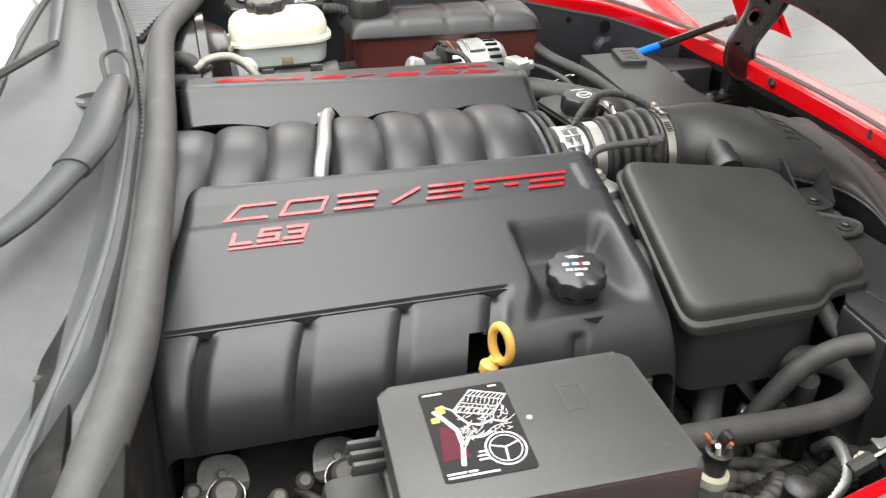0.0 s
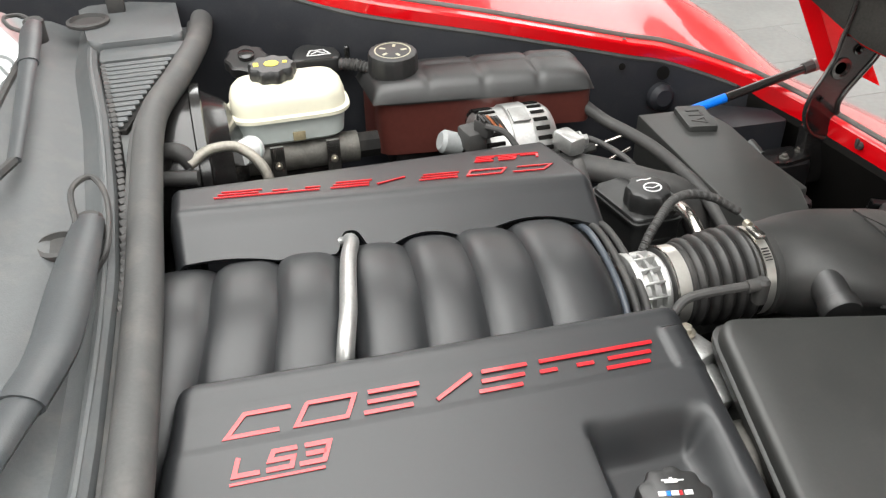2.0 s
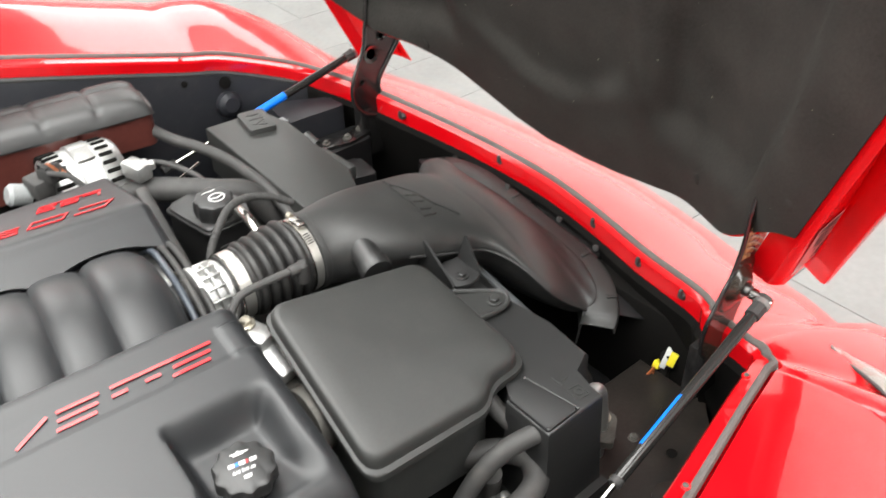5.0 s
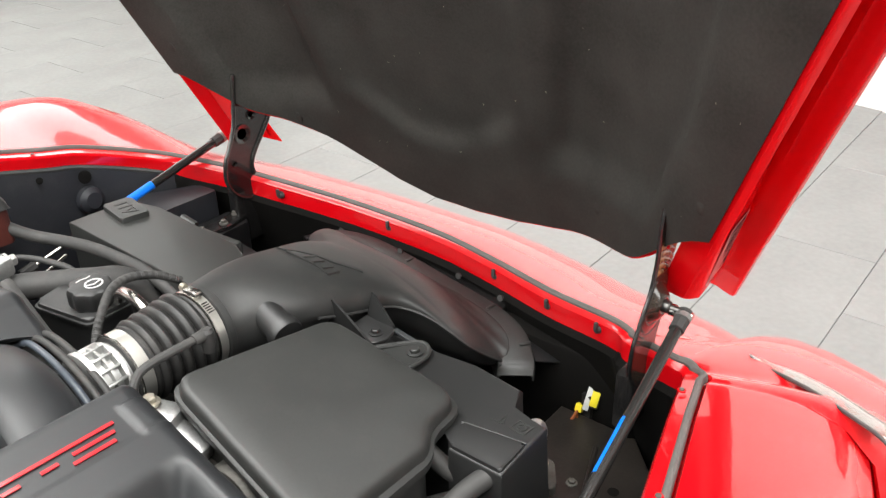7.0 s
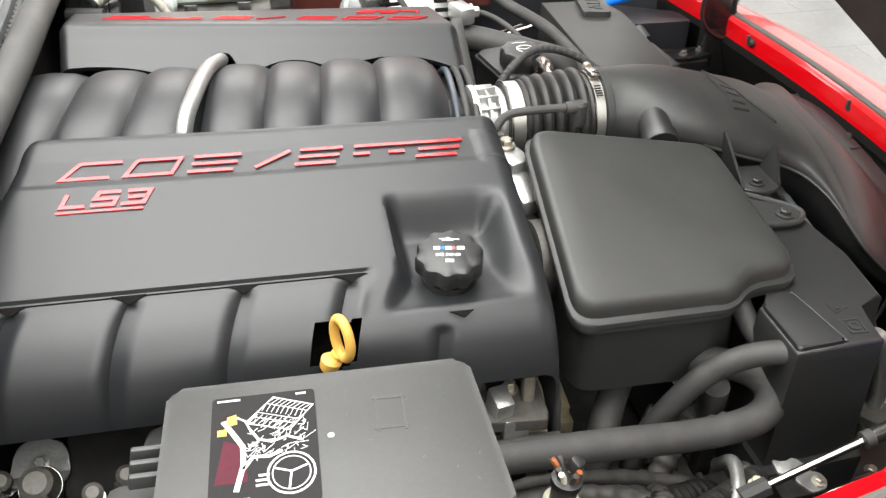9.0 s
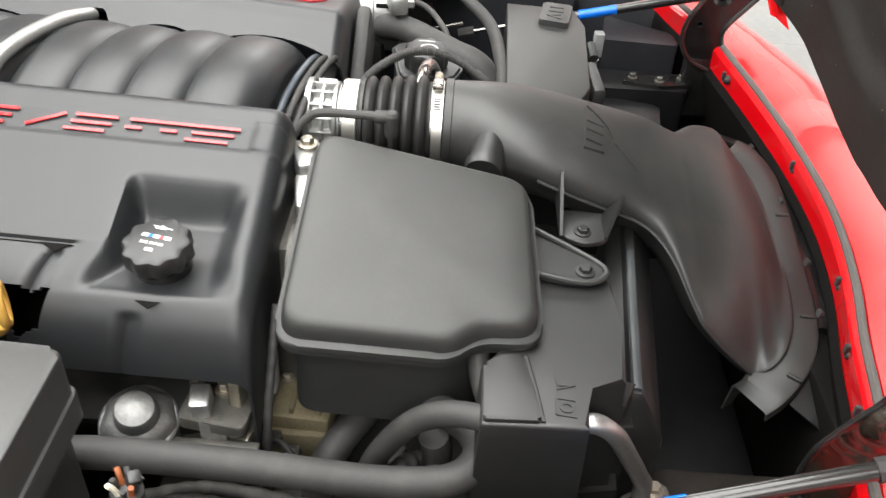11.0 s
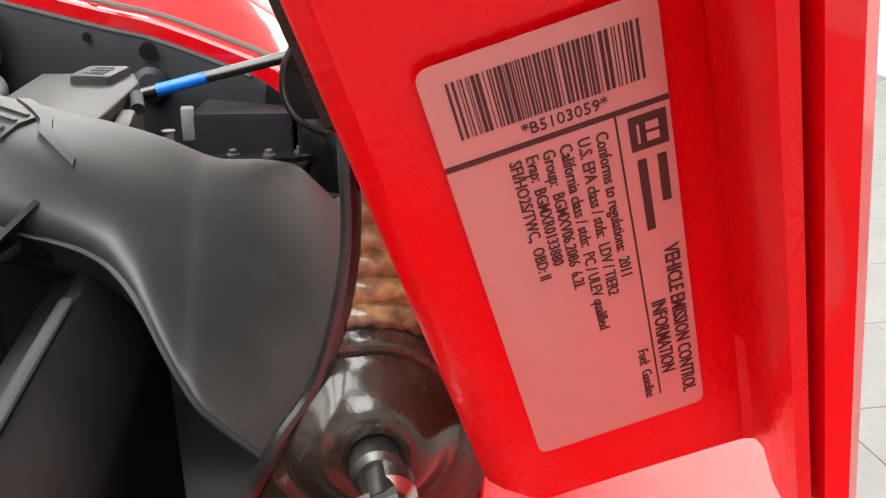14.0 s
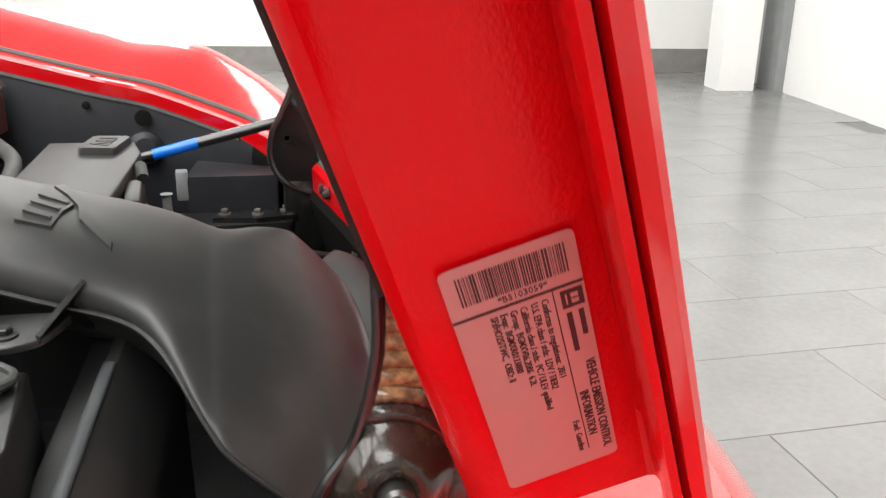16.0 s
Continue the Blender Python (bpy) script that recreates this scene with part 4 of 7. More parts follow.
part("badge_flag", draped(((0.895, 1.030), (0.899, 1.064), (0.900, 1.095), (0.903, 1.128), (0.914, 1.120), (0.931, 1.094), (0.926, 1.069), (0.922, 1.034)), 0.0035), DUCT, duct, "raised crossed-flag badge shape", 20)
part("badge_wing", draped(((0.908, 1.136), (0.912, 1.160), (0.926, 1.136), (0.940, 1.110), (0.945, 1.082), (0.968, 1.044), (0.968, 1.032), (0.940, 1.064), (0.934, 1.096), (0.922, 1.118)), 0.0035), DUCT, duct, "", 20)
for k in range(3):
    u = 0.022 * k
    part("badge_rib", draped(((0.899 + u * 0.1, 1.044 + u), (0.920 + u * 0.15, 1.044 + u), (0.921 + u * 0.15, 1.049 + u), (0.900 + u * 0.1, 1.049 + u)), 0.0055), DUCT, duct, "", 20)
# breather stub
part("stub", lathe([(0.0215, -0.05), (0.0215, 0.0), (0.0245, 0.002), (0.0245, 0.014), (0.0225, 0.018), (0.010, 0.0195)], look((0.775, 1.003, 0.752), (0.79, 1.10, 0.775)), 28), PLASTIC, duct)
# mounting tab with two fins
TAB = [(0.868, 0.990), (0.945, 0.985), (0.925, 0.930), (0.897, 0.921), (0.872, 0.932)]
part("mount_tab", prism(rounded(TAB, 0.018), 0.695, 0.701, 0.002), PLASTIC, duct)
for x0, y0, z0, x1, y1, z1 in ((0.872, 0.930, 0.699, 0.871, 1.000, 0.752), (0.922, 0.934, 0.699, 0.948, 0.998, 0.725)):
    bm = bmesh.new()
    q = [(x0, y0, z0), (x0, y0, z0 + 0.006), (x1, y1 - 0.004, z1), (x1, y1, z1), (x1, y1 + 0.012, z1 - 0.05), (x0, y0 + 0.05, z0)]
    bm.faces.new([bm.verts.new(v) for v in q])
    part("fin", solid(bm, 0.004), PLASTIC, duct)
part("tab_bolt", bolt(0.897, 0.944, 0.701, 0.007, 0.007), PLASTIC, duct)
under(duct)

# ---- box with a big lid ----
lidbox = thing("battery_housing", "black plastic battery housing under a smooth matt lid", "battery housing", (0.70, 0.84, 0.50))


def lid_top(x, y):
    v = (y - 0.73) / 0.225
    return (0.717 + 0.02 * (x - 0.57)) * (1 - v) + (0.806 - 0.165 * (x - 0.58)) * v


LIDO = rounded([(0.578, 0.965), (0.826, 0.955), (0.836, 0.748), (0.776, 0.745), (0.748, 0.724), (0.568, 0.732)], 0.026, 6)
rows = []
for k, dz in ((1.0, -0.026), (1.0, -0.018), (0.992, -0.010), (0.978, -0.0045), (0.955, -0.0012), (0.92, 0.0002), (0.7, 0.0009), (0.4, 0.0013), (0.1, 0.0014), (0.01, 0.0014)):
    rows.append([(0.70 + (x - 0.70) * k, 0.845 + (y - 0.845) * k, lid_top(0.70 + (x - 0.70) * k, 0.845 + (y - 0.845) * k) + dz) for x, y in LIDO])
bm = grid_mesh(rows, close_v=True)
bm.verts.ensure_lookup_table()
bm.faces.new(bm.verts[-len(LIDO):])
part("lid", bm, LIDM, lidbox, smooth=60)
RIMO = rounded([(0.573, 0.971), (0.831, 0.961), (0.842, 0.741), (0.774, 0.738), (0.746, 0.717), (0.562, 0.725)], 0.029, 6)
part("rim", prism(RIMO, 0, 0, 0.0025, lambda x, y: lid_top(x, y) - 0.020, lambda x, y: lid_top(x, y) - 0.026, 2), LIDM, lidbox)
RIM2 = rounded([(0.575, 0.969), (0.829, 0.959), (0.840, 0.743), (0.773, 0.740), (0.745, 0.719), (0.564, 0.727)], 0.029, 6)
part("lower_rim", prism(RIM2, 0, 0, 0.0025, lambda x, y: lid_top(x, y) - 0.029, lambda x, y: lid_top(x, y) - 0.035, 2), LIDM, lidbox)
part("body", prism(rounded([(0.584, 0.955), (0.81, 0.950), (0.80, 0.775), (0.742, 0.728), (0.578, 0.736)], 0.03, 6), 0.585, 0, 0.0, lambda x, y: lid_top(x, y) - 0.027), LIDM, lidbox)
EAR = rounded([(0.825, 0.940), (0.850, 0.930), (0.905, 0.890), (0.920, 0.870), (0.905, 0.852), (0.880, 0.850), (0.836, 0.858)], 0.014, 4)
part("ear", prism(EAR, 0.694, 0.700, 0.002), LIDM, lidbox)
part("ear_rim", tube([(0.826, 0.940, 0.709), (0.850, 0.931, 0.704), (0.905, 0.892, 0.7005), (0.919, 0.872, 0.700), (0.906, 0.854, 0.700), (0.880, 0.851, 0.7005), (0.838, 0.858, 0.703)], 0.0038, 8, 4), LIDM, lidbox)
part("ear_bolt", bolt(0.894, 0.869, 0.700, 0.0075, 0.008), LIDM, lidbox)
under(lidbox)

# ---- upright carrier beside it ----
carrier = thing("radiator_carrier", "tall black plastic carrier box beside the radiator", "carrier", (0.86, 0.75, 0.30))
TOWER = [(0.778, 0.642), (0.882, 0.645), (0.884, 0.702), (0.924, 0.709), (0.930, 0.79), (0.922, 0.90), (0.84, 0.90), (0.80, 0.735), (0.778, 0.72)]
part("tower", prism(TOWER, 0.30, 0.692, 0.005), PLASTIC, carrier)
rows = [[(0.84 + (x - 0.84) * k, 0.76 + (y - 0.76) * k, z) for x, y in TOWER] for z, k in ((0.676, 1.002), (0.60, 1.04), (0.536, 1.085), (0.533, 1.095), (0.532, 1.20), (0.526, 1.21), (0.40, 1.21))]
part("flared_skirt", grid_mesh(rows, close_v=True), PLASTIC, carrier, "", 30)
part("raised_top", prism(rounded([(0.780, 0.645), (0.836, 0.647), (0.822, 0.733), (0.801, 0.733), (0.780, 0.718)], 0.004), 0.686, 0.6965, 0.004), PLASTIC, carrier)
part("edge_line", tube([(0.838, 0.648, 0.693), (0.832, 0.690, 0.693), (0.824, 0.734, 0.693)], 0.0022, 8, 3), LIDM, carrier)
part("arrow_mark", stroke_on(pose(0, 0, 0.692), ((0.853, 0.710), (0.854, 0.693), (0.869, 0.698), (0.853, 0.698)), 0.0024, 0.0014), LIDM, carrier)
part("square_mark", stroke_on(pose(0, 0, 0.692), ((0.851, 0.660), (0.852, 0.681), (0.871, 0.679), (0.869, 0.658), (0.851, 0.660)), 0.0024, 0.0014), LIDM, carrier)
part("ring_mark", stroke_on(pose(0.861, 0.669, 0.692), [(0.0055 * math.cos(math.pi * k / 8), 0.0055 * math.sin(math.pi * k / 8)) for k in range(17)], 0.0022, 0.0016), LIDM, carrier)
part("shelf", prism([(0.885, 0.705), (0.93, 0.712), (0.945, 0.745), (0.915, 0.752), (0.885, 0.72)], 0.4, 0.655, 0.003), PLASTIC, carrier)
rows = []
for y, drop in ((0.728, 0.30), (0.743, 0.010), (0.747, 0.0), (0.80, 0.0), (0.90, 0.0), (1.0, 0.0), (1.06, 0.0)):
    u = (y - 0.747) / 0.244
    x0, z0 = 0.951 + 0.018 * u, 0.637 + 0.021 * u - drop
    rows.append([Vector((x0 + a, y, max(0.33, z0 + b))) for a, b in ((-0.030, -0.30), (-0.030, -0.014), (-0.010, -0.012), (-0.007, -0.002), (-0.004, 0.0), (0.004, 0.0), (0.007, -0.003), (0.038, -0.062), (0.041, -0.075), (0.045, -0.30))])
part("side_ledge", solid(grid_mesh(rows), 0.002), PLASTIC, carrier, "sloping ledge with a raised rib")
# paler tube added to paint the light caught along the ledge's edge
part("ledge_rib", tube([(0.9505, 0.750, 0.6395), (0.958, 0.86, 0.649), (0.966, 0.97, 0.658)], 0.0055, 10, 4, True, None, 0.5), COWLDARK, carrier, "pale rib, its lit edge put into the colour")
part("end_step", prism([(0.905, 0.716), (0.948, 0.722), (0.948, 0.748), (0.915, 0.748)], 0.35, 0.612, 0.004), PLASTIC, carrier)
under(carrier)

# bent bright pipe on the carrier
pipe = thing("coolant_pipe", "bent bright metal coolant pipe with a bolted flange", "pipe", (0.95, 0.68, 0.30))
part("pipe", tube([(0.868, 0.676, 0.655), (0.882, 0.672, 0.668), (0.897, 0.672, 0.668), (0.918, 0.678, 0.646), (0.940, 0.690, 0.602), (0.962, 0.702, 0.555), (0.972, 0.707, 0.52), (0.972, 0.707, 0.38)], 0.0105, 14), ALU, pipe)
part("flange", prism(rounded([(0.94, 0.70), (1.0, 0.735), (1.01, 0.705), (0.96, 0.67)], 0.012), 0.498, 0.512, 0.003), GRIME, pipe)
part("bolt", bolt(0.988, 0.716, 0.512, 0.008, 0.01), ZINC, pipe)
under(pipe)

# ---- shroud round the duct's end ----
shroud = thing("nose_shroud", "curved grey plastic shroud around the duct end", "shroud", (1.2, 1.05, 0.35))
SH = spline(((1.150, 1.360, 0.618), (1.205, 1.325, 0.617), (1.231, 1.265, 0.610), (1.236, 1.190, 0.600), (1.234, 1.070, 0.582), (1.229, 0.985, 0.571), (1.219, 0.928, 0.564), (1.196, 0.880, 0.556), (1.163, 0.844, 0.541), (1.138, 0.829, 0.528)), 8)
ring_rows, skirt_rows = [], []
for i, p in enumerate(SH):
    d = SH[min(i + 1, len(SH) - 1)] - SH[max(i - 1, 0)]
    o = Vector((-d.y, d.x, 0)).normalized()
    ring_rows.append([p + o * a + Vector((0, 0, b)) for a, b in ((-0.062, -0.05), (-0.058, -0.006), (-0.052, -0.001), (-0.002, 0.003), (0.002, 0.001), (0.004, -0.008))])
    wide = 1 + 0.8 * smooth01((i - 44) / 24)
    skirt_rows.append([p + o * a * wide + Vector((0, 0, b)) for a, b in ((0.003, -0.008), (0.020, -0.012), (0.030, -0.014), (0.034, -0.018), (0.036, -0.034), (0.043, -0.036), (0.046, -0.05), (0.046, -0.14), (0.046, -0.25))])
part("ring", solid(grid_mesh(ring_rows[6:]), 0.003), LIDM, shroud)
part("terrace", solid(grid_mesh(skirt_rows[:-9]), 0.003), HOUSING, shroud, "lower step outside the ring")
for k in (26, 42, 58):
    p = SH[k]
    d = (SH[k + 1] - SH[k - 1]).normalized()
    part("tab", box(p.x - 0.010, p.y, p.z + 0.002, 0.020, 0.007, 0.005, 0.002, (0, 0, math.degrees(math.atan2(d.y, d.x)) + 90)), LIDM, shroud)
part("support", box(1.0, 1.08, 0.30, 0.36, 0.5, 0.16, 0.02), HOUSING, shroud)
under(shroud)
beam = thing("nose_beam", "black steel beams behind the front lip", "beam", (1.24, 1.0, 0.3))
part("beam", tube([(1.232, 1.29, 0.580), (1.242, 1.20, 0.575), (1.25, 1.11, 0.57), (1.240, 0.95, 0.56)], 0.022, 8, 4, True, None, 0.5), GLOSSY, beam)
for x, y, z in ((1.213, 1.33, 0.612), (1.228, 1.19, 0.605), (1.228, 1.05, 0.60), (1.218, 0.95, 0.595)):
    part("stud", bolt(0, 0, 0, 0.004, 0.006, look((x, y, z), (x - 1, y, z + 0.2))), RUBBER, beam)
# near-black colour paints the shade behind the beam
part("post", box(1.22, 1.0, 0.43, 0.04, 0.6, 0.26, 0.006), SHADEM, beam)
under(beam)

corner = thing("corner_panel", "dark plastic panel behind the yellow connector", "panel", (1.215, 0.78, 0.40))
part("plate", prism([(1.246, 0.915), (1.253, 0.915), (1.232, 0.690), (1.225, 0.690)], 0.36, 0.580, 0.002), PLASTIC, corner)
for z, a, b in ((0.577, 0.890, 0.722), (0.540, 0.850, 0.722)):
    part("silver_edge", tube([(1.246 - 0.093 * (0.915 - a), a, z), (1.246 - 0.093 * (0.915 - b), b, z)], 0.0042, 8, 3), DULL, corner, "bright metal edge strip")
for y, z, r in ((0.722, 0.535, 0.009), (0.775, 0.45, 0.007), (0.70, 0.46, 0.006)):
    part("hole", lathe([(r, 0), (r * 1.1, 0.001), (r * 0.5, 0.0015)], look((1.2455 - 0.093 * (0.915 - y), y, z), (2.2, y + 0.09, z)), 16), SHADEM, corner)
under(corner)

# ---- fuse box ----
fuse = thing("fuse_box", "black plastic fuse box with a printed jump-start sticker", "fuse box", (0.29, 0.54, 0.30))
part("lid", prism(rounded([(0.168, 0.624), (0.416, 0.612), (0.416, 0.452), (0.158, 0.467)], 0.012), 0.735, 0.786, 0.0055), FUSEM, fuse)
part("lid_skirt", prism(rounded([(0.165, 0.627), (0.419, 0.615), (0.419, 0.449), (0.155, 0.464)], 0.013), 0.706, 0.737, 0.002), FUSEM, fuse)
part("base", prism(rounded([(0.176, 0.616), (0.406, 0.604), (0.406, 0.463), (0.166, 0.478)], 0.01), 0.30, 0.71, 0.0), FUSEM, fuse)
part("side_duct", box(0.135, 0.545, 0.67, 0.06, 0.11, 0.09, 0.012), FUSEM, fuse)
for k in range(4):
    part("clip", box(0.152, 0.600 - 0.014 * k - (0.05 if k == 3 else 0), 0.742, 0.040, 0.006, 0.014, 0.002, (0, 12, 8)), FUSEM, fuse)
FMK = pose(0.341, 0.563, 0.786, 0, 0, -4)
for q in (((-0.011, -0.02), (-0.011, 0.02)), ((0.011, -0.02), (0.011, 0.02)), ((-0.014, 0.016), (0.014, 0.016)), ((-0.014, -0.016), (0.014, -0.016))):
    part("moulded_mark", stroke_on(FMK @ pose(0, 0, 0.0002 * len(q) if q[0][0] == q[1][0] else 0), q, 0.0022, 0.0004), FUSEM, fuse)
FBM = frame_at((0.198, 0.493, 0.7864), (0.083, -0.004, 0), (0.0, 0.112, 0))
sticker = part("sticker", poly_on(FBM, rounded([(0, 0), (0.081, 0), (0.081, 0.112), (0, 0.112)], 0.004), 0.0004), STICK, fuse, "black sticker with a white drawing")
SM = FBM @ pose(0, 0, 0.0005)


def ink(pts, w, mat=WHITE):
    part("print", stroke_on(SM, pts, w, 0.0002), mat, sticker)


part("print", poly_on(SM, ((0.004, 0.024), (0.028, 0.024), (0.026, 0.058), (0.010, 0.066)), 0.0001), WINE, sticker)
ink([(0.020, 0.016), (0.025, 0.040), (0.0245, 0.058), (0.017, 0.072), (0.009, 0.086)], 0.0040)
ink([(0.025, 0.036), (0.032, 0.047), (0.044, 0.046), (0.054, 0.050)], 0.0030)
ink([(0.010, 0.084), (0.018, 0.090), (0.026, 0.084), (0.030, 0.074)], 0.0016)
ink([(0.030, 0.074), (0.036, 0.064), (0.046, 0.060), (0.058, 0.064), (0.070, 0.058)], 0.0022)
for r, w in ((0.0175, 0.0016), (0.0140, 0.0009)):
    ink([(0.060 + r * math.cos(a), 0.028 + r * 1.1 * math.sin(a)) for a in [2 * math.pi * k / 24 for k in range(25)]], w)
for dx, dy in ((-0.013, 0.006), (0.013, 0.006), (-0.002, -0.015)):
    ink([(0.060 + dx, 0.028 + dy), (0.060, 0.029)], 0.0016)
# the engine drawn in thin lines
ink([(0.026, 0.082), (0.048, 0.107), (0.079, 0.094), (0.060, 0.070), (0.026, 0.082)], 0.0011)
for k in range(9):
    u = (k + 0.5) / 9
    ink([(0.026 + 0.034 * u, 0.082 - 0.012 * u), (0.034 + 0.033 * u, 0.091 - 0.012 * u)], 0.0005)
    ink([(0.037 + 0.033 * u, 0.094 - 0.012 * u), (0.041 + 0.032 * u, 0.102 - 0.012 * u), (0.048 + 0.031 * u, 0.107 - 0.013 * u)], 0.0006)
for k in (1, 2, 4):
    u = (k + 0.5) / 6
    ink([(0.026 + 0.022 * u, 0.082 + 0.025 * u), (0.060 + 0.019 * u, 0.070 + 0.024 * u)], 0.0007)
rng = random.Random(11)
for k in range(60):
    x, y = 0.026 + 0.046 * rng.random(), 0.046 + 0.036 * rng.random()
    ink([(x, y), (x + 0.008 * (rng.random() - 0.3), y + 0.008 * (rng.random() - 0.5)), (x + 0.010 * rng.random(), y + 0.004)], 0.00055)
for y, a, b in ((0.0085, 0.004, 0.020), (0.0085, 0.022, 0.030), (0.0045, 0.004, 0.048), (0.024, 0.034, 0.043), (0.0195, 0.034, 0.045), (0.0285, 0.036, 0.044), (0.108, 0.004, 0.022), (0.108, 0.066, 0.074)):
    ink([(a, y), (b, y)], 0.0020)
part("print", poly_on(SM, ((0.012, 0.080), (0.020, 0.082), (0.019, 0.092), (0.012, 0.090)), 0.0003), ORANGE, sticker)
part("print", poly_on(SM, ((0.005, 0.071), (0.012, 0.071), (0.012, 0.078), (0.005, 0.077)), 0.0003), ORANGE, sticker)
part("pin", lathe([(0.0028, 0), (0.0028, 0.0008), (0.0015, 0.0014)], pose(0.292, 0.548, 0.786), 12), BONE, fuse)
rng = random.Random(17)
for k in range(15):
    x, y = rng.uniform(0.30, 0.408), rng.uniform(0.462, 0.60)
    a, w = rng.uniform(0, math.pi), rng.uniform(0.001, 0.0045)
    part("scratch", stroke_on(pose(0, 0, 0.7862), [(x, y), (x + w * math.cos(a), y + w * math.sin(a))], rng.uniform(0.0003, 0.0007), 0.00015), SCUFF, fuse)
under(fuse)

# ---- hoses and small things between the boxes ----


def hose(name, label, category, pts, r, mat=RUBBER, extra=()):
    low = min(pts, key=lambda p: p[2])
    t = thing(name, label, category, low)
    if category in ("wiring", "cable"):
        part("hose", tube(pts, r, 12, 26, True, lambda u: r * (1 + 0.08 * math.sin(u * 420))), mat, t)
    else:
        part("hose", tube(pts, r, 14, 6), mat, t)
    for p, d, rr, mm in extra:
        m = look(p, Vector(p) + Vector(d))
        part("clamp", lathe([(rr, -0.006), (rr + 0.0012, -0.005), (rr + 0.0012, 0.005), (rr, 0.006)], m, 20), mm, t)
    under(t)
    return t


hose("radiator_hose", "thick grey rubber radiator hose bending upward", "hose", [(0.30, 0.632, 0.600), (0.36, 0.634, 0.612), (0.42, 0.635, 0.617), (0.556, 0.635, 0.612), (0.667, 0.635, 0.602), (0.735, 0.638, 0.602), (0.770, 0.650, 0.606), (0.783, 0.674, 0.612), (0.772, 0.698, 0.616), (0.745, 0.722, 0.614), (0.71, 0.76, 0.59)], 0.0172)
hose("riser_hose", "grey rubber hose dropping beside the lidded box", "hose", [(0.775, 0.775, 0.690), (0.776, 0.752, 0.672), (0.783, 0.728, 0.652), (0.795, 0.708, 0.638), (0.815, 0.692, 0.634)], 0.0125, RUBBER, (((0.800, 0.704, 0.637), (0.7, -0.6, -0.1), 0.0128, DULL),))
hose("heater_hose", "black rubber heater hose arching to the carrier", "hose", [(0.655, 0.72, 0.40), (0.660, 0.71, 0.50), (0.678, 0.702, 0.565), (0.712, 0.692, 0.628), (0.75, 0.678, 0.662), (0.795, 0.662, 0.675)], 0.0135)
hose("return_hose", "grey rubber hose rising below the lidded box", "hose", [(0.600, 0.70, 0.40), (0.606, 0.708, 0.48), (0.620, 0.728, 0.522), (0.654, 0.777, 0.542), (0.70, 0.82, 0.55)], 0.0185)
hose("loom", "dusty corrugated wiring loom", "wiring", [(0.45, 0.52, 0.60), (0.52, 0.535, 0.585), (0.58, 0.53, 0.575), (0.64, 0.548, 0.588), (0.70, 0.575, 0.575), (0.74, 0.60, 0.55), (0.76, 0.62, 0.42)], 0.015, DARK)
hose("loom", "dusty corrugated wiring loom", "wiring", [(0.48, 0.60, 0.45), (0.56, 0.58, 0.53), (0.62, 0.59, 0.55), (0.69, 0.61, 0.53), (0.73, 0.64, 0.45)], 0.017, DARK)
hose("hard_line", "bent bright aluminium line", "pipe", [(0.715, 0.635, 0.545), (0.709, 0.607, 0.584), (0.699, 0.579, 0.592), (0.684, 0.555, 0.590), (0.662, 0.540, 0.585), (0.625, 0.528, 0.572), (0.575, 0.518, 0.545)], 0.0075, DULL)
hose("belt_hose", "black ribbed cable beside the engine", "cable", [(0.556, 0.79, 0.69), (0.555, 0.752, 0.64), (0.553, 0.715, 0.57), (0.55, 0.70, 0.44)], 0.005, RUBBER)
hose("crossing_hose", "dark rubber hose deep in the bay", "hose", [(0.70, 0.74, 0.42), (0.715, 0.72, 0.50), (0.74, 0.71, 0.55), (0.735, 0.70, 0.60)], 0.016, RUBBER)

valve = thing("service_valve", "bright metal service valve with a black dust cap", "valve", (0.478, 0.536, 0.55))
VM = pose(0.474, 0.528, 0.55, 0, 4, 0)
part("stem", lathe([(0.012, 0), (0.012, 0.085), (0.0155, 0.090), (0.0155, 0.118), (0.013, 0.122)], VM, 22), ALU, valve)
part("collar", lathe([(0.0135, 0.118), (0.0165, 0.121), (0.0165, 0.131), (0.0135, 0.134)], VM, 22), BONE, valve, "beige collar")
part("cap", lathe([(0.0105, 0.130), (0.0115, 0.134), (0.0115, 0.150), (0.0135, 0.153), (0.0135, 0.160), (0.009, 0.162)], VM, 22), PLASTIC, valve, "black dust cap")
rng = random.Random(3)
for k in range(8):
    a = 0.8 * k
    base = VM @ Vector((0.007 * math.cos(a), 0.007 * math.sin(a), 0.160))
    tip = VM @ Vector((0.013 * math.cos(a) + rng.uniform(-0.004, 0.004), 0.013 * math.sin(a) + rng.uniform(-0.004, 0.004), 0.172 + rng.uniform(-0.004, 0.006)))
    part("cut_wire", tube([base, base.lerp(tip, 0.5) + Vector((0, 0, 0.003)), tip], 0.0026, 8), (RUBBER, CREAM, RUBBER, WIREO)[k % 4], valve)
part("plug_half", box(0.492, 0.531, 0.7225, 0.012, 0.012, 0.014, 0.003, (20, 10, 30)), PLASTIC, valve)
under(valve)

plugcap = thing("plastic_cap", "round black plastic cap on a thin neck", "cap", (0.56, 0.50, 0.50))
part("neck", lathe([(0.010, 0), (0.010, 0.10)], pose(0.565, 0.497, 0.55), 16), ALU, plugcap)
part("cap", lathe([(0.014, 0.09), (0.016, 0.093), (0.016, 0.118), (0.012, 0.122), (0.005, 0.124)], pose(0.565, 0.497, 0.55), 24), PLASTIC, plugcap)
under(plugcap)

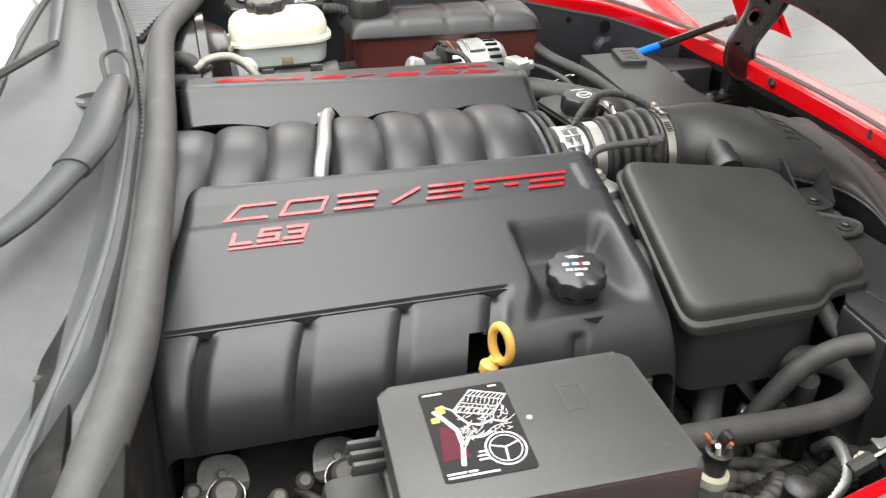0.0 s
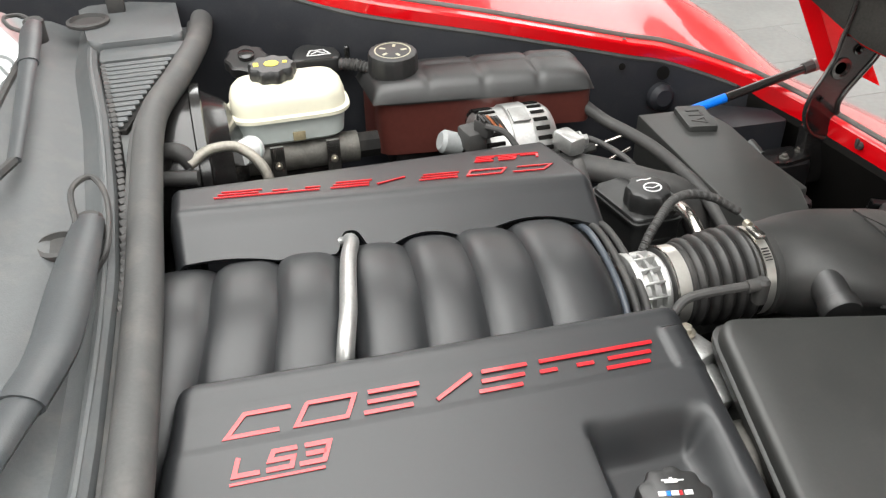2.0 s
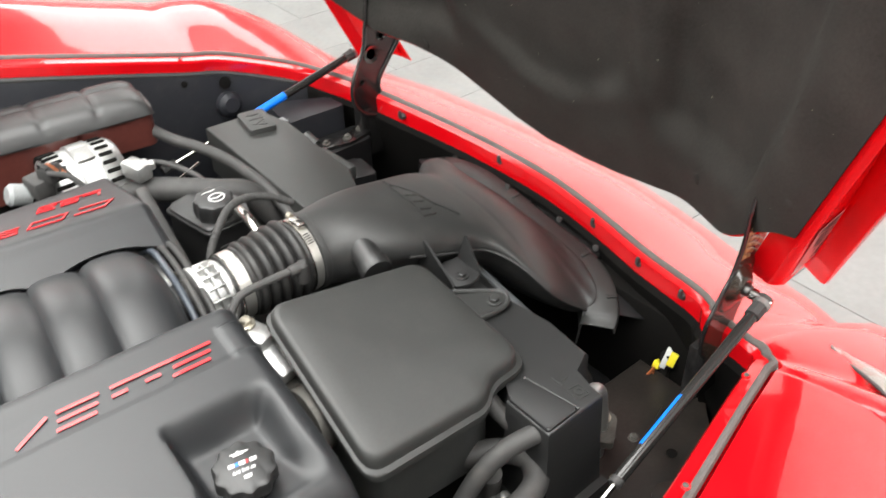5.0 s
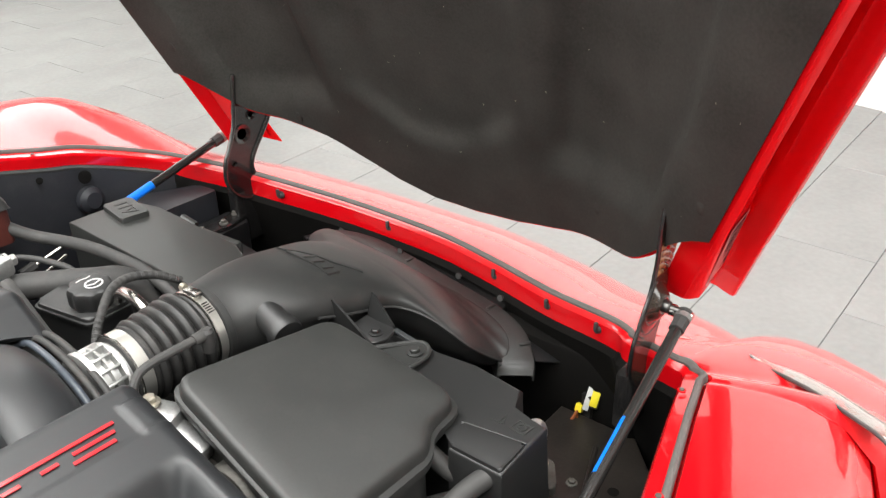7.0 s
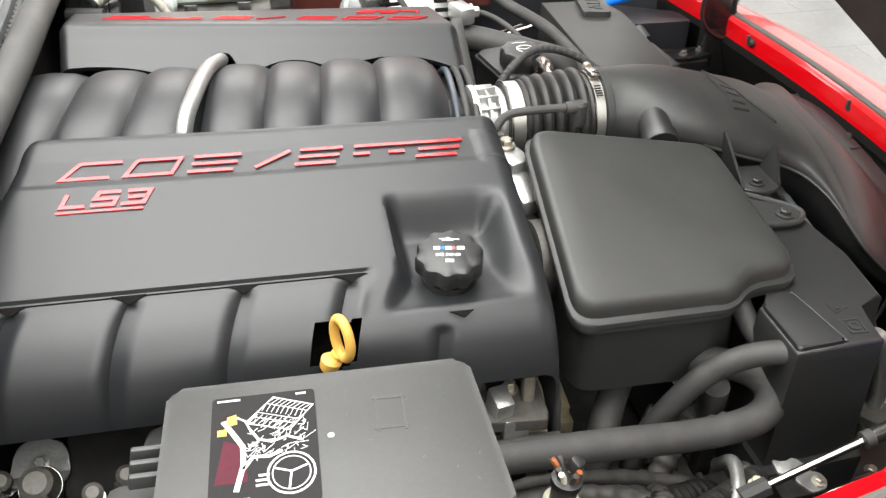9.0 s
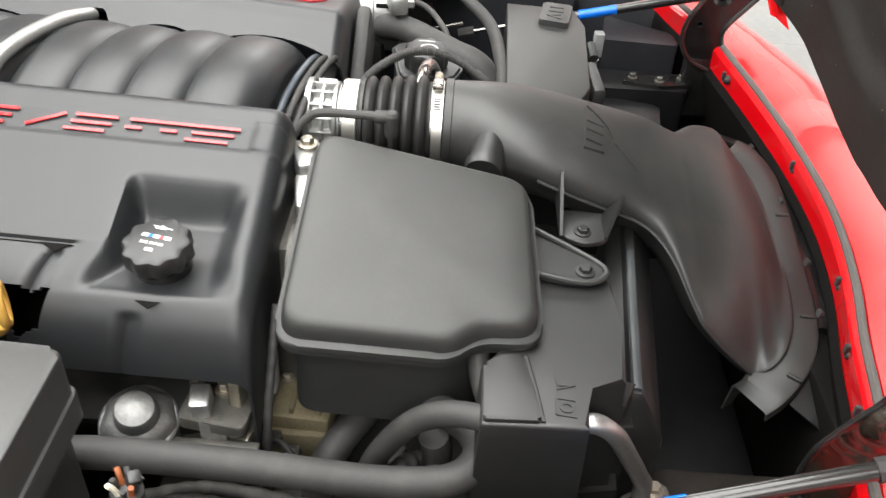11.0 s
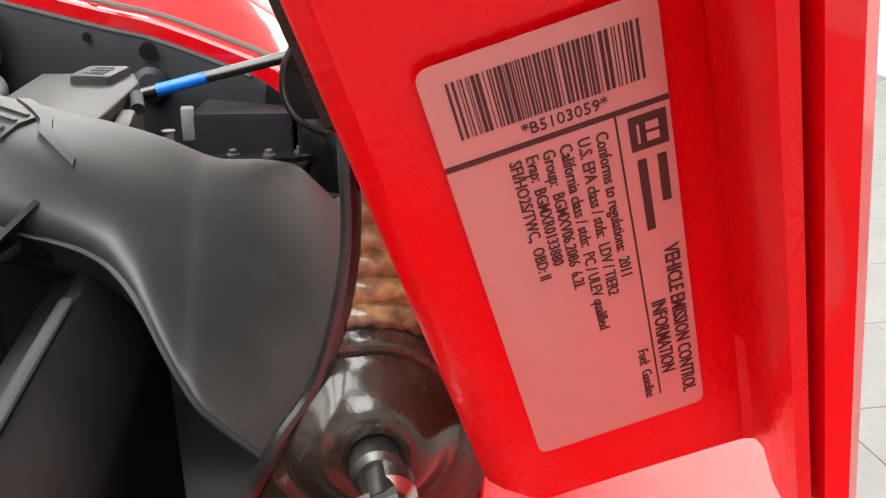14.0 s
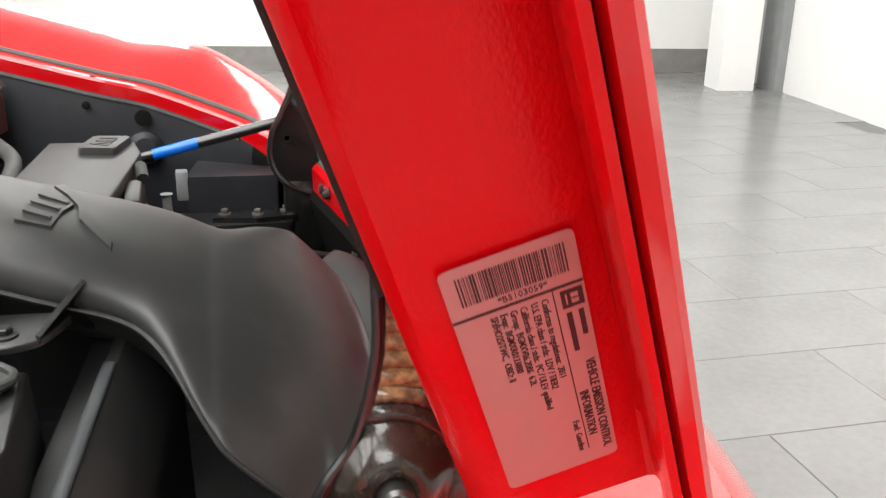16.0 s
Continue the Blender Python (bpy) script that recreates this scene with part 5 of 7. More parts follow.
starter = thing("heat_shield", "crumpled bright metal heat shield below the cover", "heat shield", (0.42, 0.72, 0.45))
part("cup", lathe([(0.038, 0), (0.041, 0.02), (0.040, 0.040), (0.037, 0.050), (0.030, 0.056), (0.024, 0.059), (0.0225, 0.064), (0.0225, 0.071), (0.020, 0.076), (0.012, 0.079), (0.004, 0.080)], pose(0.415, 0.715, 0.548, 18, 6, 0), 26, 0.0016, 7), CRUMPLE, starter)
part("cup_band", lathe([(0.0395, 0.036), (0.0420, 0.038), (0.0420, 0.042), (0.0395, 0.044)], pose(0.415, 0.715, 0.548, 18, 6, 0), 26), CRUMPLE, starter)
part("ear", prism(rounded([(0.395, 0.745), (0.43, 0.748), (0.434, 0.775), (0.398, 0.772)], 0.012), 0.618, 0.622, 0.001), ALU, starter)
part("tab", prism(rounded([(0.385, 0.765), (0.43, 0.785), (0.45, 0.765), (0.41, 0.745)], 0.008), 0.572, 0.582, 0.002), ALU, starter)
part("bracket", box(0.50, 0.72, 0.565, 0.08, 0.035, 0.02, 0.003, (0, 0, -10)), ZINC, starter)
part("bracket_lip", box(0.50, 0.705, 0.585, 0.03, 0.02, 0.03, 0.003), ALU, starter)
under(starter)

clutter = thing("engine_bracket", "grimy engine bracket with bolts below the cover", "bracket", (0.36, 0.72, 0.50))
part("plate", prism(rounded([(0.46, 0.70), (0.535, 0.69), (0.54, 0.76), (0.47, 0.77)], 0.01), 0.585, 0.60, 0.003), GRIME, clutter)
part("lug", box(0.485, 0.715, 0.61, 0.022, 0.03, 0.03, 0.004, (10, 0, 8)), ALU, clutter)
part("lug", box(0.522, 0.735, 0.615, 0.014, 0.03, 0.04, 0.004, (0, 0, -10)), ZINC, clutter)
part("bolt", bolt(0.503, 0.742, 0.60, 0.007, 0.012), ZINC, clutter)
part("bolt", bolt(0.47, 0.752, 0.60, 0.006, 0.010), GRIME, clutter)
part("rail", box(0.47, 0.69, 0.565, 0.16, 0.012, 0.02, 0.003), GRIME, clutter)
part("foot", box(0.50, 0.74, 0.53, 0.05, 0.05, 0.11, 0.004), DARK, clutter)
under(clutter)

tan = thing("belt_tensioner", "tan cast metal tensioner block beside the belt", "tensioner", (0.57, 0.77, 0.42))
part("block", box(0.560, 0.845, 0.470, 0.100, 0.10, 0.06, 0.008, (0, 0, -3)), BRASS, tan)
part("step", box(0.568, 0.800, 0.455, 0.085, 0.03, 0.05, 0.005), BRASS, tan)
for k in range(3):
    part("web", box(0.525 + 0.034 * k, 0.842, 0.503, 0.006, 0.08, 0.010, 0.002), BRASS, tan)
part("nut", bolt(0, 0, 0, 0.008, 0.01, look((0.562, 0.783, 0.45), (0.562, 1.783, 0.45))), ZINC, tan)
part("bolt", bolt(0.545, 0.86, 0.500, 0.007, 0.008), ZINC, tan)
part("white_strip", box(0.552, 0.775, 0.605, 0.004, 0.022, 0.06, 0.001), WHITE, tan)
under(tan)

alt2 = thing("accessory_body", "cast aluminium accessory in the dark gap beside the cover", "accessory", (0.57, 0.88, 0.55))
part("body", lathe([(0.02, 0), (0.045, 0.005), (0.045, 0.03), (0.03, 0.035)], pose(0.555, 0.86, 0.69, 0, 90, 0), 24), GRIME, alt2)
part("cast_arm", box(0.562, 0.975, 0.755, 0.035, 0.06, 0.03, 0.006, (0, 0, 20)), ALU, alt2)
part("cast_foot", box(0.568, 0.93, 0.735, 0.03, 0.05, 0.03, 0.006, (20, 0, 10)), ALU, alt2)
part("bolt", bolt(0.560, 0.985, 0.771, 0.008, 0.01), ZINC, alt2)
under(alt2)

for x, y, k in ((-0.076, 0.765, 0), (-0.03, 0.745, 1), (0.010, 0.735, 0), (0.058, 0.712, 1), (0.088, 0.728, 1), (0.137, 0.727, 0)):
    boot = thing("plug_boot", "bright metal heat sleeve on a spark plug boot", "plug boot", (x, y, 0.50), "plug boots")
    m = pose(x, y, 0.562, 32, 5, 10 * k)
    part("sleeve", lathe([(0.017, 0), (0.019, 0.03), (0.020, 0.045), (0.016, 0.052), (0.016, 0.066), (0.011, 0.070)] if k == 0 else [(0.008, 0), (0.008, 0.05), (0.010, 0.052), (0.010, 0.06), (0.006, 0.064)], m, 20), GRIME, boot)
    if k == 0:
        part("flange", prism(rounded([(x - 0.030, y - 0.022), (x + 0.032, y - 0.020), (x + 0.026, y + 0.022), (x - 0.022, y + 0.026)], 0.016), 0.600, 0.604, 0.0015, lambda a, b: 0.604 + 0.5 * (b - y)), DULL, boot)
        part("bolt", bolt(0, 0, 0, 0.006, 0.006, pose(x + 0.002, y + 0.002, 0.605, 26, 0, 0)), DULL, boot)
        part("stiffener", tube([(x - 0.020, y - 0.018, 0.597), (x + 0.020, y - 0.017, 0.597)], 0.003, 8, 3), ALU, boot)
    part("collar", lathe([(0.0205, 0.036), (0.0215, 0.038), (0.0215, 0.042), (0.0205, 0.044)] if k == 0 else [(0.0105, 0.02), (0.0105, 0.026)], m, 20), STEEL, boot)
    part("lead", tube([(x, y - 0.03, 0.60), (x + 0.02, y - 0.055, 0.605), (x + 0.045, y - 0.045, 0.57), (x + 0.05, y - 0.02, 0.53)], 0.005, 8), RUBBER, boot)
    under(boot)

plates = thing("strut_bracket", "two pale weathered metal bracket plates", "bracket", (0.72, 0.55, 0.55))
part("plate", prism(rounded([(0.738, 0.571), (0.741, 0.590), (0.751, 0.583), (0.764, 0.588), (0.772, 0.574), (0.757, 0.566)], 0.004), 0.597, 0.600, 0.001), DULL, plates)
part("plate", prism(rounded([(0.752, 0.564), (0.768, 0.572), (0.786, 0.566), (0.783, 0.548), (0.762, 0.544)], 0.007), 0.593, 0.596, 0.001), DULL, plates)
part("stud", lathe([(0.008, 0), (0.008, 0.006), (0.005, 0.008), (0.005, 0.014)], pose(0.711, 0.566, 0.590), 14), BONE, plates)
part("bolt", bolt(0.776, 0.556, 0.596, 0.005, 0.005), ZINC, plates)
part("foot", box(0.755, 0.560, 0.50, 0.05, 0.03, 0.186, 0.004), DARK, plates)
under(plates)

# loose wiring and small parts in the gap below the hoses
pan = thing("splash_shield", "dusty plastic splash shield under the wiring", "shield", (0.58, 0.62, 0.40))
part("sheet", prism(rounded([(0.422, 0.745), (0.770, 0.735), (0.770, 0.565), (0.422, 0.565)], 0.02), 0.455, 0.468, 0.004), DUSTY, pan)
for k in range(5):
    part("rib", box(0.47 + 0.065 * k, 0.65, 0.470, 0.008, 0.14, 0.012, 0.003), DUSTY, pan)
under(pan)
rng = random.Random(8)
for pts, r in (([(0.628, 0.578, 0.50), (0.640, 0.566, 0.555), (0.668, 0.560, 0.566), (0.705, 0.578, 0.568), (0.728, 0.605, 0.565), (0.745, 0.64, 0.52)], 0.010), ([(0.56, 0.56, 0.54), (0.60, 0.568, 0.562), (0.628, 0.588, 0.560), (0.64, 0.625, 0.53)], 0.012), ([(0.660, 0.66, 0.50), (0.690, 0.685, 0.535), (0.716, 0.71, 0.54), (0.745, 0.73, 0.50)], 0.013), ([(0.422, 0.60, 0.55), (0.48, 0.615, 0.570), (0.55, 0.612, 0.568), (0.62, 0.60, 0.552)], 0.010), ([(0.424, 0.645, 0.53), (0.50, 0.648, 0.552), (0.60, 0.64, 0.548), (0.68, 0.63, 0.53)], 0.008), ([(0.425, 0.575, 0.555), (0.47, 0.585, 0.576), (0.53, 0.583, 0.574), (0.58, 0.575, 0.558)], 0.007), ([(0.52, 0.585, 0.57), (0.57, 0.60, 0.56), (0.62, 0.605, 0.548), (0.67, 0.60, 0.54)], 0.007)):
    hose("loom", "dusty corrugated wiring loom", "wiring", pts, r, DUSTY)
for x, y, z, k in ((0.640, 0.715, 0.50, 0), (0.690, 0.745, 0.51, 1), (0.672, 0.715, 0.49, 0), (0.572, 0.735, 0.50, 1), (0.545, 0.745, 0.52, 0), (0.600, 0.62, 0.53, 1), (0.655, 0.585, 0.54, 0), (0.73, 0.585, 0.53, 1)):
    c = thing("connector", "small dusty electrical connector among the hoses", "connector", (x, y, z - 0.02), "small connectors")
    tilt = (rng.uniform(-25, 25), rng.uniform(-25, 25), rng.uniform(0, 180))
    part("shell", box(x, y, z, 0.030, 0.018, 0.016, 0.003, tilt), DUSTY if k else GRIME, c)
    part("latch", box(x, y, z + 0.009, 0.012, 0.010, 0.006, 0.0015, tilt), DULL if k else DUSTY, c)
    part("lead", tube([(x, y, z), (x + 0.02, y - 0.012, z + 0.006), (x + 0.035, y - 0.02, z - 0.02), (x + 0.03, y - 0.01, 0.42)], 0.0035, 8), RUBBER, c)
    under(c)
shine = thing("drain_plug", "shiny round plug beneath the hose bend", "plug", (0.735, 0.69, 0.5))
part("plug", lathe([(0.013, 0), (0.014, 0.004), (0.014, 0.010), (0.009, 0.014), (0.008, 0.03), (0.004, 0.033)], pose(0.735, 0.685, 0.545, 20, 10, 0), 20), DULL, shine)
part("post", box(0.735, 0.69, 0.47, 0.02, 0.02, 0.15, 0.003), DARK, shine)
under(shine)

sill = thing("side_tray", "dusty black plastic tray along the fender", "tray", (0.85, 0.52, 0.3))
part("tray", prism([(0.42, 0.48), (0.62, 0.485), (0.95, 0.53), (1.10, 0.575), (1.19, 0.66), (1.19, 0.80), (0.90, 0.80), (0.88, 0.63), (0.62, 0.56), (0.42, 0.53)], 0.30, 0.45, 0.004), TRAYM, sill)
for x0, y0, x1, y1 in ((0.90, 0.645, 1.02, 0.66), (1.02, 0.66, 1.13, 0.70), (0.885, 0.60, 1.09, 0.585)):
    part("tray_rib", tube([(x0, y0, 0.451), (x1, y1, 0.451)], 0.004, 8, 3), TRAYM, sill)
for x, y in ((0.93, 0.60), (1.06, 0.63)):
    part("tray_hole", lathe([(0.008, 0), (0.009, 0.0015), (0.004, 0.002)], pose(x, y, 0.4505), 16), SHADEM, sill)
part("disc", lathe([(0.03, 0), (0.03, 0.006), (0.02, 0.009)], pose(0.99, 0.575, 0.45), 24), TRAYM, sill)
part("bolt", bolt(0.955, 0.655, 0.45, 0.006, 0.006), ZINC, sill)
part("bolt", bolt(1.04, 0.69, 0.45, 0.006, 0.006), GRIME, sill)
under(sill)

sensor = thing("yellow_connector", "yellow tagged electrical connector with loose wires", "connector", (1.19, 0.75, 0.42))
part("body", box(1.208, 0.748, 0.486, 0.022, 0.024, 0.044, 0.003, (10, 20, 20)), RUBBER, sensor)
part("tag", box(1.194, 0.740, 0.488, 0.003, 0.013, 0.027, 0.001, (10, 20, 20)), TAG, sensor)
part("clip", box(1.194, 0.752, 0.484, 0.004, 0.010, 0.042, 0.001, (10, 20, 20)), WHITE, sensor)
part("plug", box(1.192, 0.766, 0.460, 0.012, 0.013, 0.014, 0.002, (0, 20, 0)), TAG, sensor)
part("wire", tube([(1.178, 0.764, 0.46), (1.165, 0.768, 0.44), (1.165, 0.758, 0.425), (1.175, 0.75, 0.44)], 0.003, 6), WIREO, sensor)
part("wire", tube([(1.182, 0.766, 0.46), (1.172, 0.755, 0.43), (1.178, 0.742, 0.415), (1.19, 0.75, 0.36)], 0.0025, 6), WIREO, sensor)
part("stalk", box(1.203, 0.755, 0.40, 0.02, 0.02, 0.18, 0.003), DARK, sensor)
under(sensor)

# vacuum tube over the bellows
vac = thing("vacuum_tube", "thin black tube with an elbow over the bellows", "tube", (0.60, 1.0, 0.75))
part("tube", tube([(0.535, 0.99, 0.770), (0.556, 1.001, 0.797), (0.575, 1.004, 0.806), (0.62, 1.002, 0.808), (0.652, 1.0, 0.808)], 0.0055, 10), RUBBER, vac)
part("elbow", lathe([(0.008, -0.022), (0.009, -0.018), (0.009, 0.006), (0.006, 0.010)], pose(0.659, 0.999, 0.806), 16), RUBBER, vac)
part("sleeve", tube([(0.640, 1.0, 0.808), (0.664, 0.999, 0.809)], 0.0078, 12, 3), RUBBER, vac)
under(vac)
for k in range(3):
    x = 0.534 + 0.013 * k
    hose("fuel_line", "thin dark grey line in front of the manifold" if k else "thin blue-grey line in front of the manifold", "pipe", [(x - 0.002, 1.26, 0.745), (x, 1.215, 0.774), (x - 0.004, 1.17, 0.786), (x - 0.012, 1.105, 0.789), (x - 0.020, 1.04, 0.776), (x - 0.030, 0.98, 0.735)], 0.0046, LINEG if k == 0 else RUBBER)

# ---- the far side of the bay ----
booster = thing("brake_booster", "glossy black steel brake booster drum", "brake booster", (0.06, 1.60, 0.55))
BM = pose(0.022, 1.612, 0.730, 0, 90, 0)
part("drum", lathe([(0.10, -0.05), (0.125, -0.03), (0.128, 0.0), (0.125, 0.035), (0.128, 0.04), (0.128, 0.048), (0.118, 0.055), (0.10, 0.085), (0.06, 0.10), (0.045, 0.105)], BM, 48), GLOSSY, booster)
part("band", lathe([(0.1285, 0.034), (0.132, 0.036), (0.132, 0.050), (0.1285, 0.052)], BM, 48), GLOSSY, booster)
part("hose_elbow", tube([(0.005, 1.50, 0.80), (0.015, 1.49, 0.825), (0.035, 1.478, 0.828), (0.05, 1.47, 0.812)], 0.013, 12), RUBBER, booster)
part("check_valve", tube([(0.00, 1.462, 0.800), (0.055, 1.450, 0.800)], 0.011, 12, 3), RUBBER, booster)
part("support", box(0.0, 1.61, 0.5, 0.06, 0.16, 0.2, 0.01), DARK, booster)
under(booster)
hose("braided_line", "steel braided brake line", "hose", [(0.045, 1.462, 0.815), (0.075, 1.48, 0.825), (0.115, 1.49, 0.818), (0.145, 1.475, 0.79), (0.155, 1.46, 0.75), (0.158, 1.45, 0.70)], 0.0078, BRAID)

res = thing("brake_reservoir", "cream plastic brake fluid reservoir with a scalloped black cap", "reservoir", (0.215, 1.63, 0.69))


def pill(z, grow):
    return [(x, y, z) for x, y in rounded([(0.112 - grow, 1.698 + grow), (0.300 + grow, 1.698 + grow), (0.300 + grow, 1.598 - grow), (0.112 - grow, 1.598 - grow)], 0.05 + grow, 8)]


def stack(levels):
    rows = [pill(z, g) for z, g in levels]
    bm = grid_mesh(rows, close_v=True)
    bm.verts.ensure_lookup_table()
    n = len(rows[0])
    bm.faces.new([bm.verts[k] for k in range(n)])
    bm.faces.new([bm.verts[(len(rows) - 1) * n + k] for k in range(n)])
    return bm


part("upper", stack(((0.804, -0.002), (0.824, -0.003), (0.836, -0.007), (0.845, -0.015), (0.849, -0.024), (0.850, -0.034))), CREAM, res)
part("flange", stack(((0.796, 0.0), (0.797, 0.004), (0.803, 0.004), (0.805, 0.0))), CREAM, res)
part("lower", stack(((0.750, -0.016), (0.757, -0.008), (0.796, -0.004))), MILK, res)
part("port", lathe([(0.02, 0), (0.02, 0.03), (0.018, 0.034)], pose(0.140, 1.586, 0.764, 80, 0, -40), 20), WHITE, res)
part("port_ring", lathe([(0.0205, 0.004), (0.0215, 0.005), (0.0215, 0.010), (0.0205, 0.011)], pose(0.140, 1.586, 0.764, 80, 0, -40), 20), MILK, res)
part("window", box(0.214, 1.6015, 0.766, 0.020, 0.004, 0.015, 0.001), BRASS, res)
RC = pose(0.188, 1.656, 0.846)
part("cap", lathe([(0.026, 0), (0.034, 0.004), (0.036, 0.008), (0.036, 0.020), (0.033, 0.024)], RC, 60, 0.0025, 9), PLASTIC, res, "black scalloped cap with yellow print")
part("print", lathe([(0.012, 0.0242), (0.012, 0.0248), (0.004, 0.025)], RC, 8), YPRINT, res)
part("print", bar_on(RC @ pose(0, 0, 0.0242), -0.028, -0.006, -0.020, 0.008, 0.0005), YPRINT, res)
part("print", bar_on(RC @ pose(0, 0, 0.0242), 0.018, -0.002, 0.025, 0.006, 0.0005), YPRINT, res)
under(res)

master = thing("master_cylinder", "cast aluminium brake master cylinder", "master cylinder", (0.22, 1.62, 0.62))
part("body", tube([(0.12, 1.625, 0.722), (0.31, 1.625, 0.722)], 0.026, 20, 4), GRIME, master)
part("nose", tube([(0.30, 1.625, 0.722), (0.345, 1.625, 0.722)], 0.022, 8, 3), DARK, master)
for x in (0.175, 0.265):
    part("strap", box(x, 1.594, 0.726, 0.022, 0.006, 0.06, 0.001), STEEL, master)
    part("strap_bolt", bolt(0, 0, 0, 0.004, 0.004, look((x, 1.590, 0.722), (x, 2.6, 0.722))), ZINC, master)
part("foot", box(0.2, 1.63, 0.60, 0.16, 0.05, 0.16, 0.01), DARK, master)
under(master)

for (x, y, z, lab, arm) in ((0.156, 1.790, 0.828, "black round filler cap with a raised knob", 0), (0.274, 1.812, 0.812, "black washer fluid cap with a white spray sign", 1)):
    f = thing("washer_cap" if arm else "filler_cap", lab, "filler cap", (x, y, 0.6))
    m = pose(x, y, z, 14, 0, 0)
    if arm:
        part("cap", prism(rounded([(x - 0.046, y - 0.03), (x + 0.048, y - 0.037), (x + 0.032, y + 0.040), (x - 0.022, y + 0.045)], 0.022, 6), z - 0.02, z + 0.006, 0.005), PLASTIC, f)
        part("sign", stroke_on(pose(x + 0.006, y - 0.004, z + 0.0062), [(-0.02, -0.012), (-0.012, 0.010), (0.012, 0.010), (0.02, -0.012), (-0.02, -0.012)], 0.003, 0.0006), WHITE, f)
        part("sign", stroke_on(pose(x + 0.006, y - 0.004, z + 0.0062), [(-0.012, -0.006), (0.0, 0.004), (0.012, -0.006)], 0.003, 0.0006), WHITE, f)
    else:
        part("cap", lathe([(0.03, -0.02), (0.036, -0.014), (0.036, 0.002), (0.032, 0.005)], m, 48, 0.002, 8), PLASTIC, f)
        part("knob", lathe([(0.014, 0.004), (0.014, 0.012), (0.011, 0.014)], m, 20), GLOSSY, f)
    part("neck", lathe([(0.02, 0), (0.02, z - 0.61)], pose(x, y, 0.6), 16), DARK, f)
    under(f)

tank = thing("coolant_tank", "ribbed black coolant tank with a red-brown lower half", "coolant tank", (0.54, 1.70, 0.62))
LOWT = rounded([(0.345, 1.770), (0.60, 1.74), (0.59, 1.622), (0.352, 1.652)], 0.03, 6)
part("lower", prism(LOWT, 0.68, 0.778, 0.0), COOLANT, tank, "red-brown translucent lower half")
part("lower_end", prism(rounded([(0.59, 1.742), (0.735, 1.725), (0.722, 1.605), (0.585, 1.625)], 0.02, 4), 0.715, 0.778, 0.0), COOLANT, tank)
part("seam", prism(rounded([(0.341, 1.775), (0.740, 1.730), (0.726, 1.600), (0.348, 1.647)], 0.038, 6), 0.776, 0.782, 0.002), PLASTIC, tank)
TANKQ = ((0.338, 1.775), (0.735, 1.730), (0.722, 1.598), (0.345, 1.645))
rows = []
for i in range(61):
    u = i / 60
    row = []
    for j in range(25):
        v = j / 24
        x = (TANKQ[3][0] * (1 - u) + TANKQ[2][0] * u) * (1 - v) + (TANKQ[0][0] * (1 - u) + TANKQ[1][0] * u) * v
        y = (TANKQ[3][1] * (1 - u) + TANKQ[2][1] * u) * (1 - v) + (TANKQ[0][1] * (1 - u) + TANKQ[1][1] * u) * v
        rim = (1 - (2 * abs(u - 0.5)) ** 12) ** 0.5 * (1 - (2 * abs(v - 0.5)) ** 4.5) ** 0.5
        dip = 0.0
        for g in (0.26, 0.505, 0.75):
            dip = max(dip, math.exp(-(((u - g) / 0.014) ** 2)))
        dip = max(dip, 0.75 * math.exp(-(((v - 0.62) / 0.05) ** 2)) * smooth01((u - 0.24) / 0.04))
        row.append((x, y, 0.780 + 0.034 * rim - 0.0055 * dip * rim))
    rows.append(row)
part("upper", grid_mesh(rows), PLASTIC, tank, "pillowed black upper half", 60)
CC = pose(0.394, 1.706, 0.806, 3, 0, 0)
part("neck", lathe([(0.040, -0.02), (0.040, 0.0), (0.036, 0.004)], CC, 32), PLASTIC, tank)
part("cap", lathe([(0.038, 0.002), (0.042, 0.005), (0.042, 0.034), (0.040, 0.040), (0.034, 0.042)], CC, 56, 0.0008, 18), PLASTIC, tank, "tall knurled black pressure cap")
part("print", stroke_on(CC @ pose(0, 0, 0.0421), [(0.030 * math.cos(a), 0.030 * math.sin(a)) for a in [2 * math.pi * k / 30 for k in range(31)]], 0.002, 0.0004), BONE, tank)
for k in range(5):
    part("print", bar_on(CC @ pose(0, 0, 0.0422, 0, 0, 72 * k), 0.014, -0.003, 0.024, 0.002, 0.0004), BONE, tank)
part("overflow", tube([(0.365, 1.728, 0.806), (0.34, 1.745, 0.812), (0.312, 1.760, 0.812)], 0.010, 12, 10, True, lambda t: 0.010 + 0.0014 * math.sin(t * 60)), RUBBER, tank)
part("feet", box(0.53, 1.70, 0.655, 0.30, 0.09, 0.06, 0.01), DARK, tank)
under(tank)

HL = [(0.688, 1.668, 0.778), (0.694, 1.650, 0.768), (0.710, 1.625, 0.745), (0.740, 1.592, 0.722), (0.770, 1.548, 0.712), (0.788, 1.49, 0.710), (0.797, 1.42, 0.707), (0.803, 1.35, 0.700), (0.806, 1.28, 0.675)]
hose("coolant_hose", "grey rubber hose from the coolant tank", "hose", HL, 0.0108, RUBBER, (((0.692, 1.656, 0.771), (0.25, -0.7, -0.4), 0.0112, STEEL),))

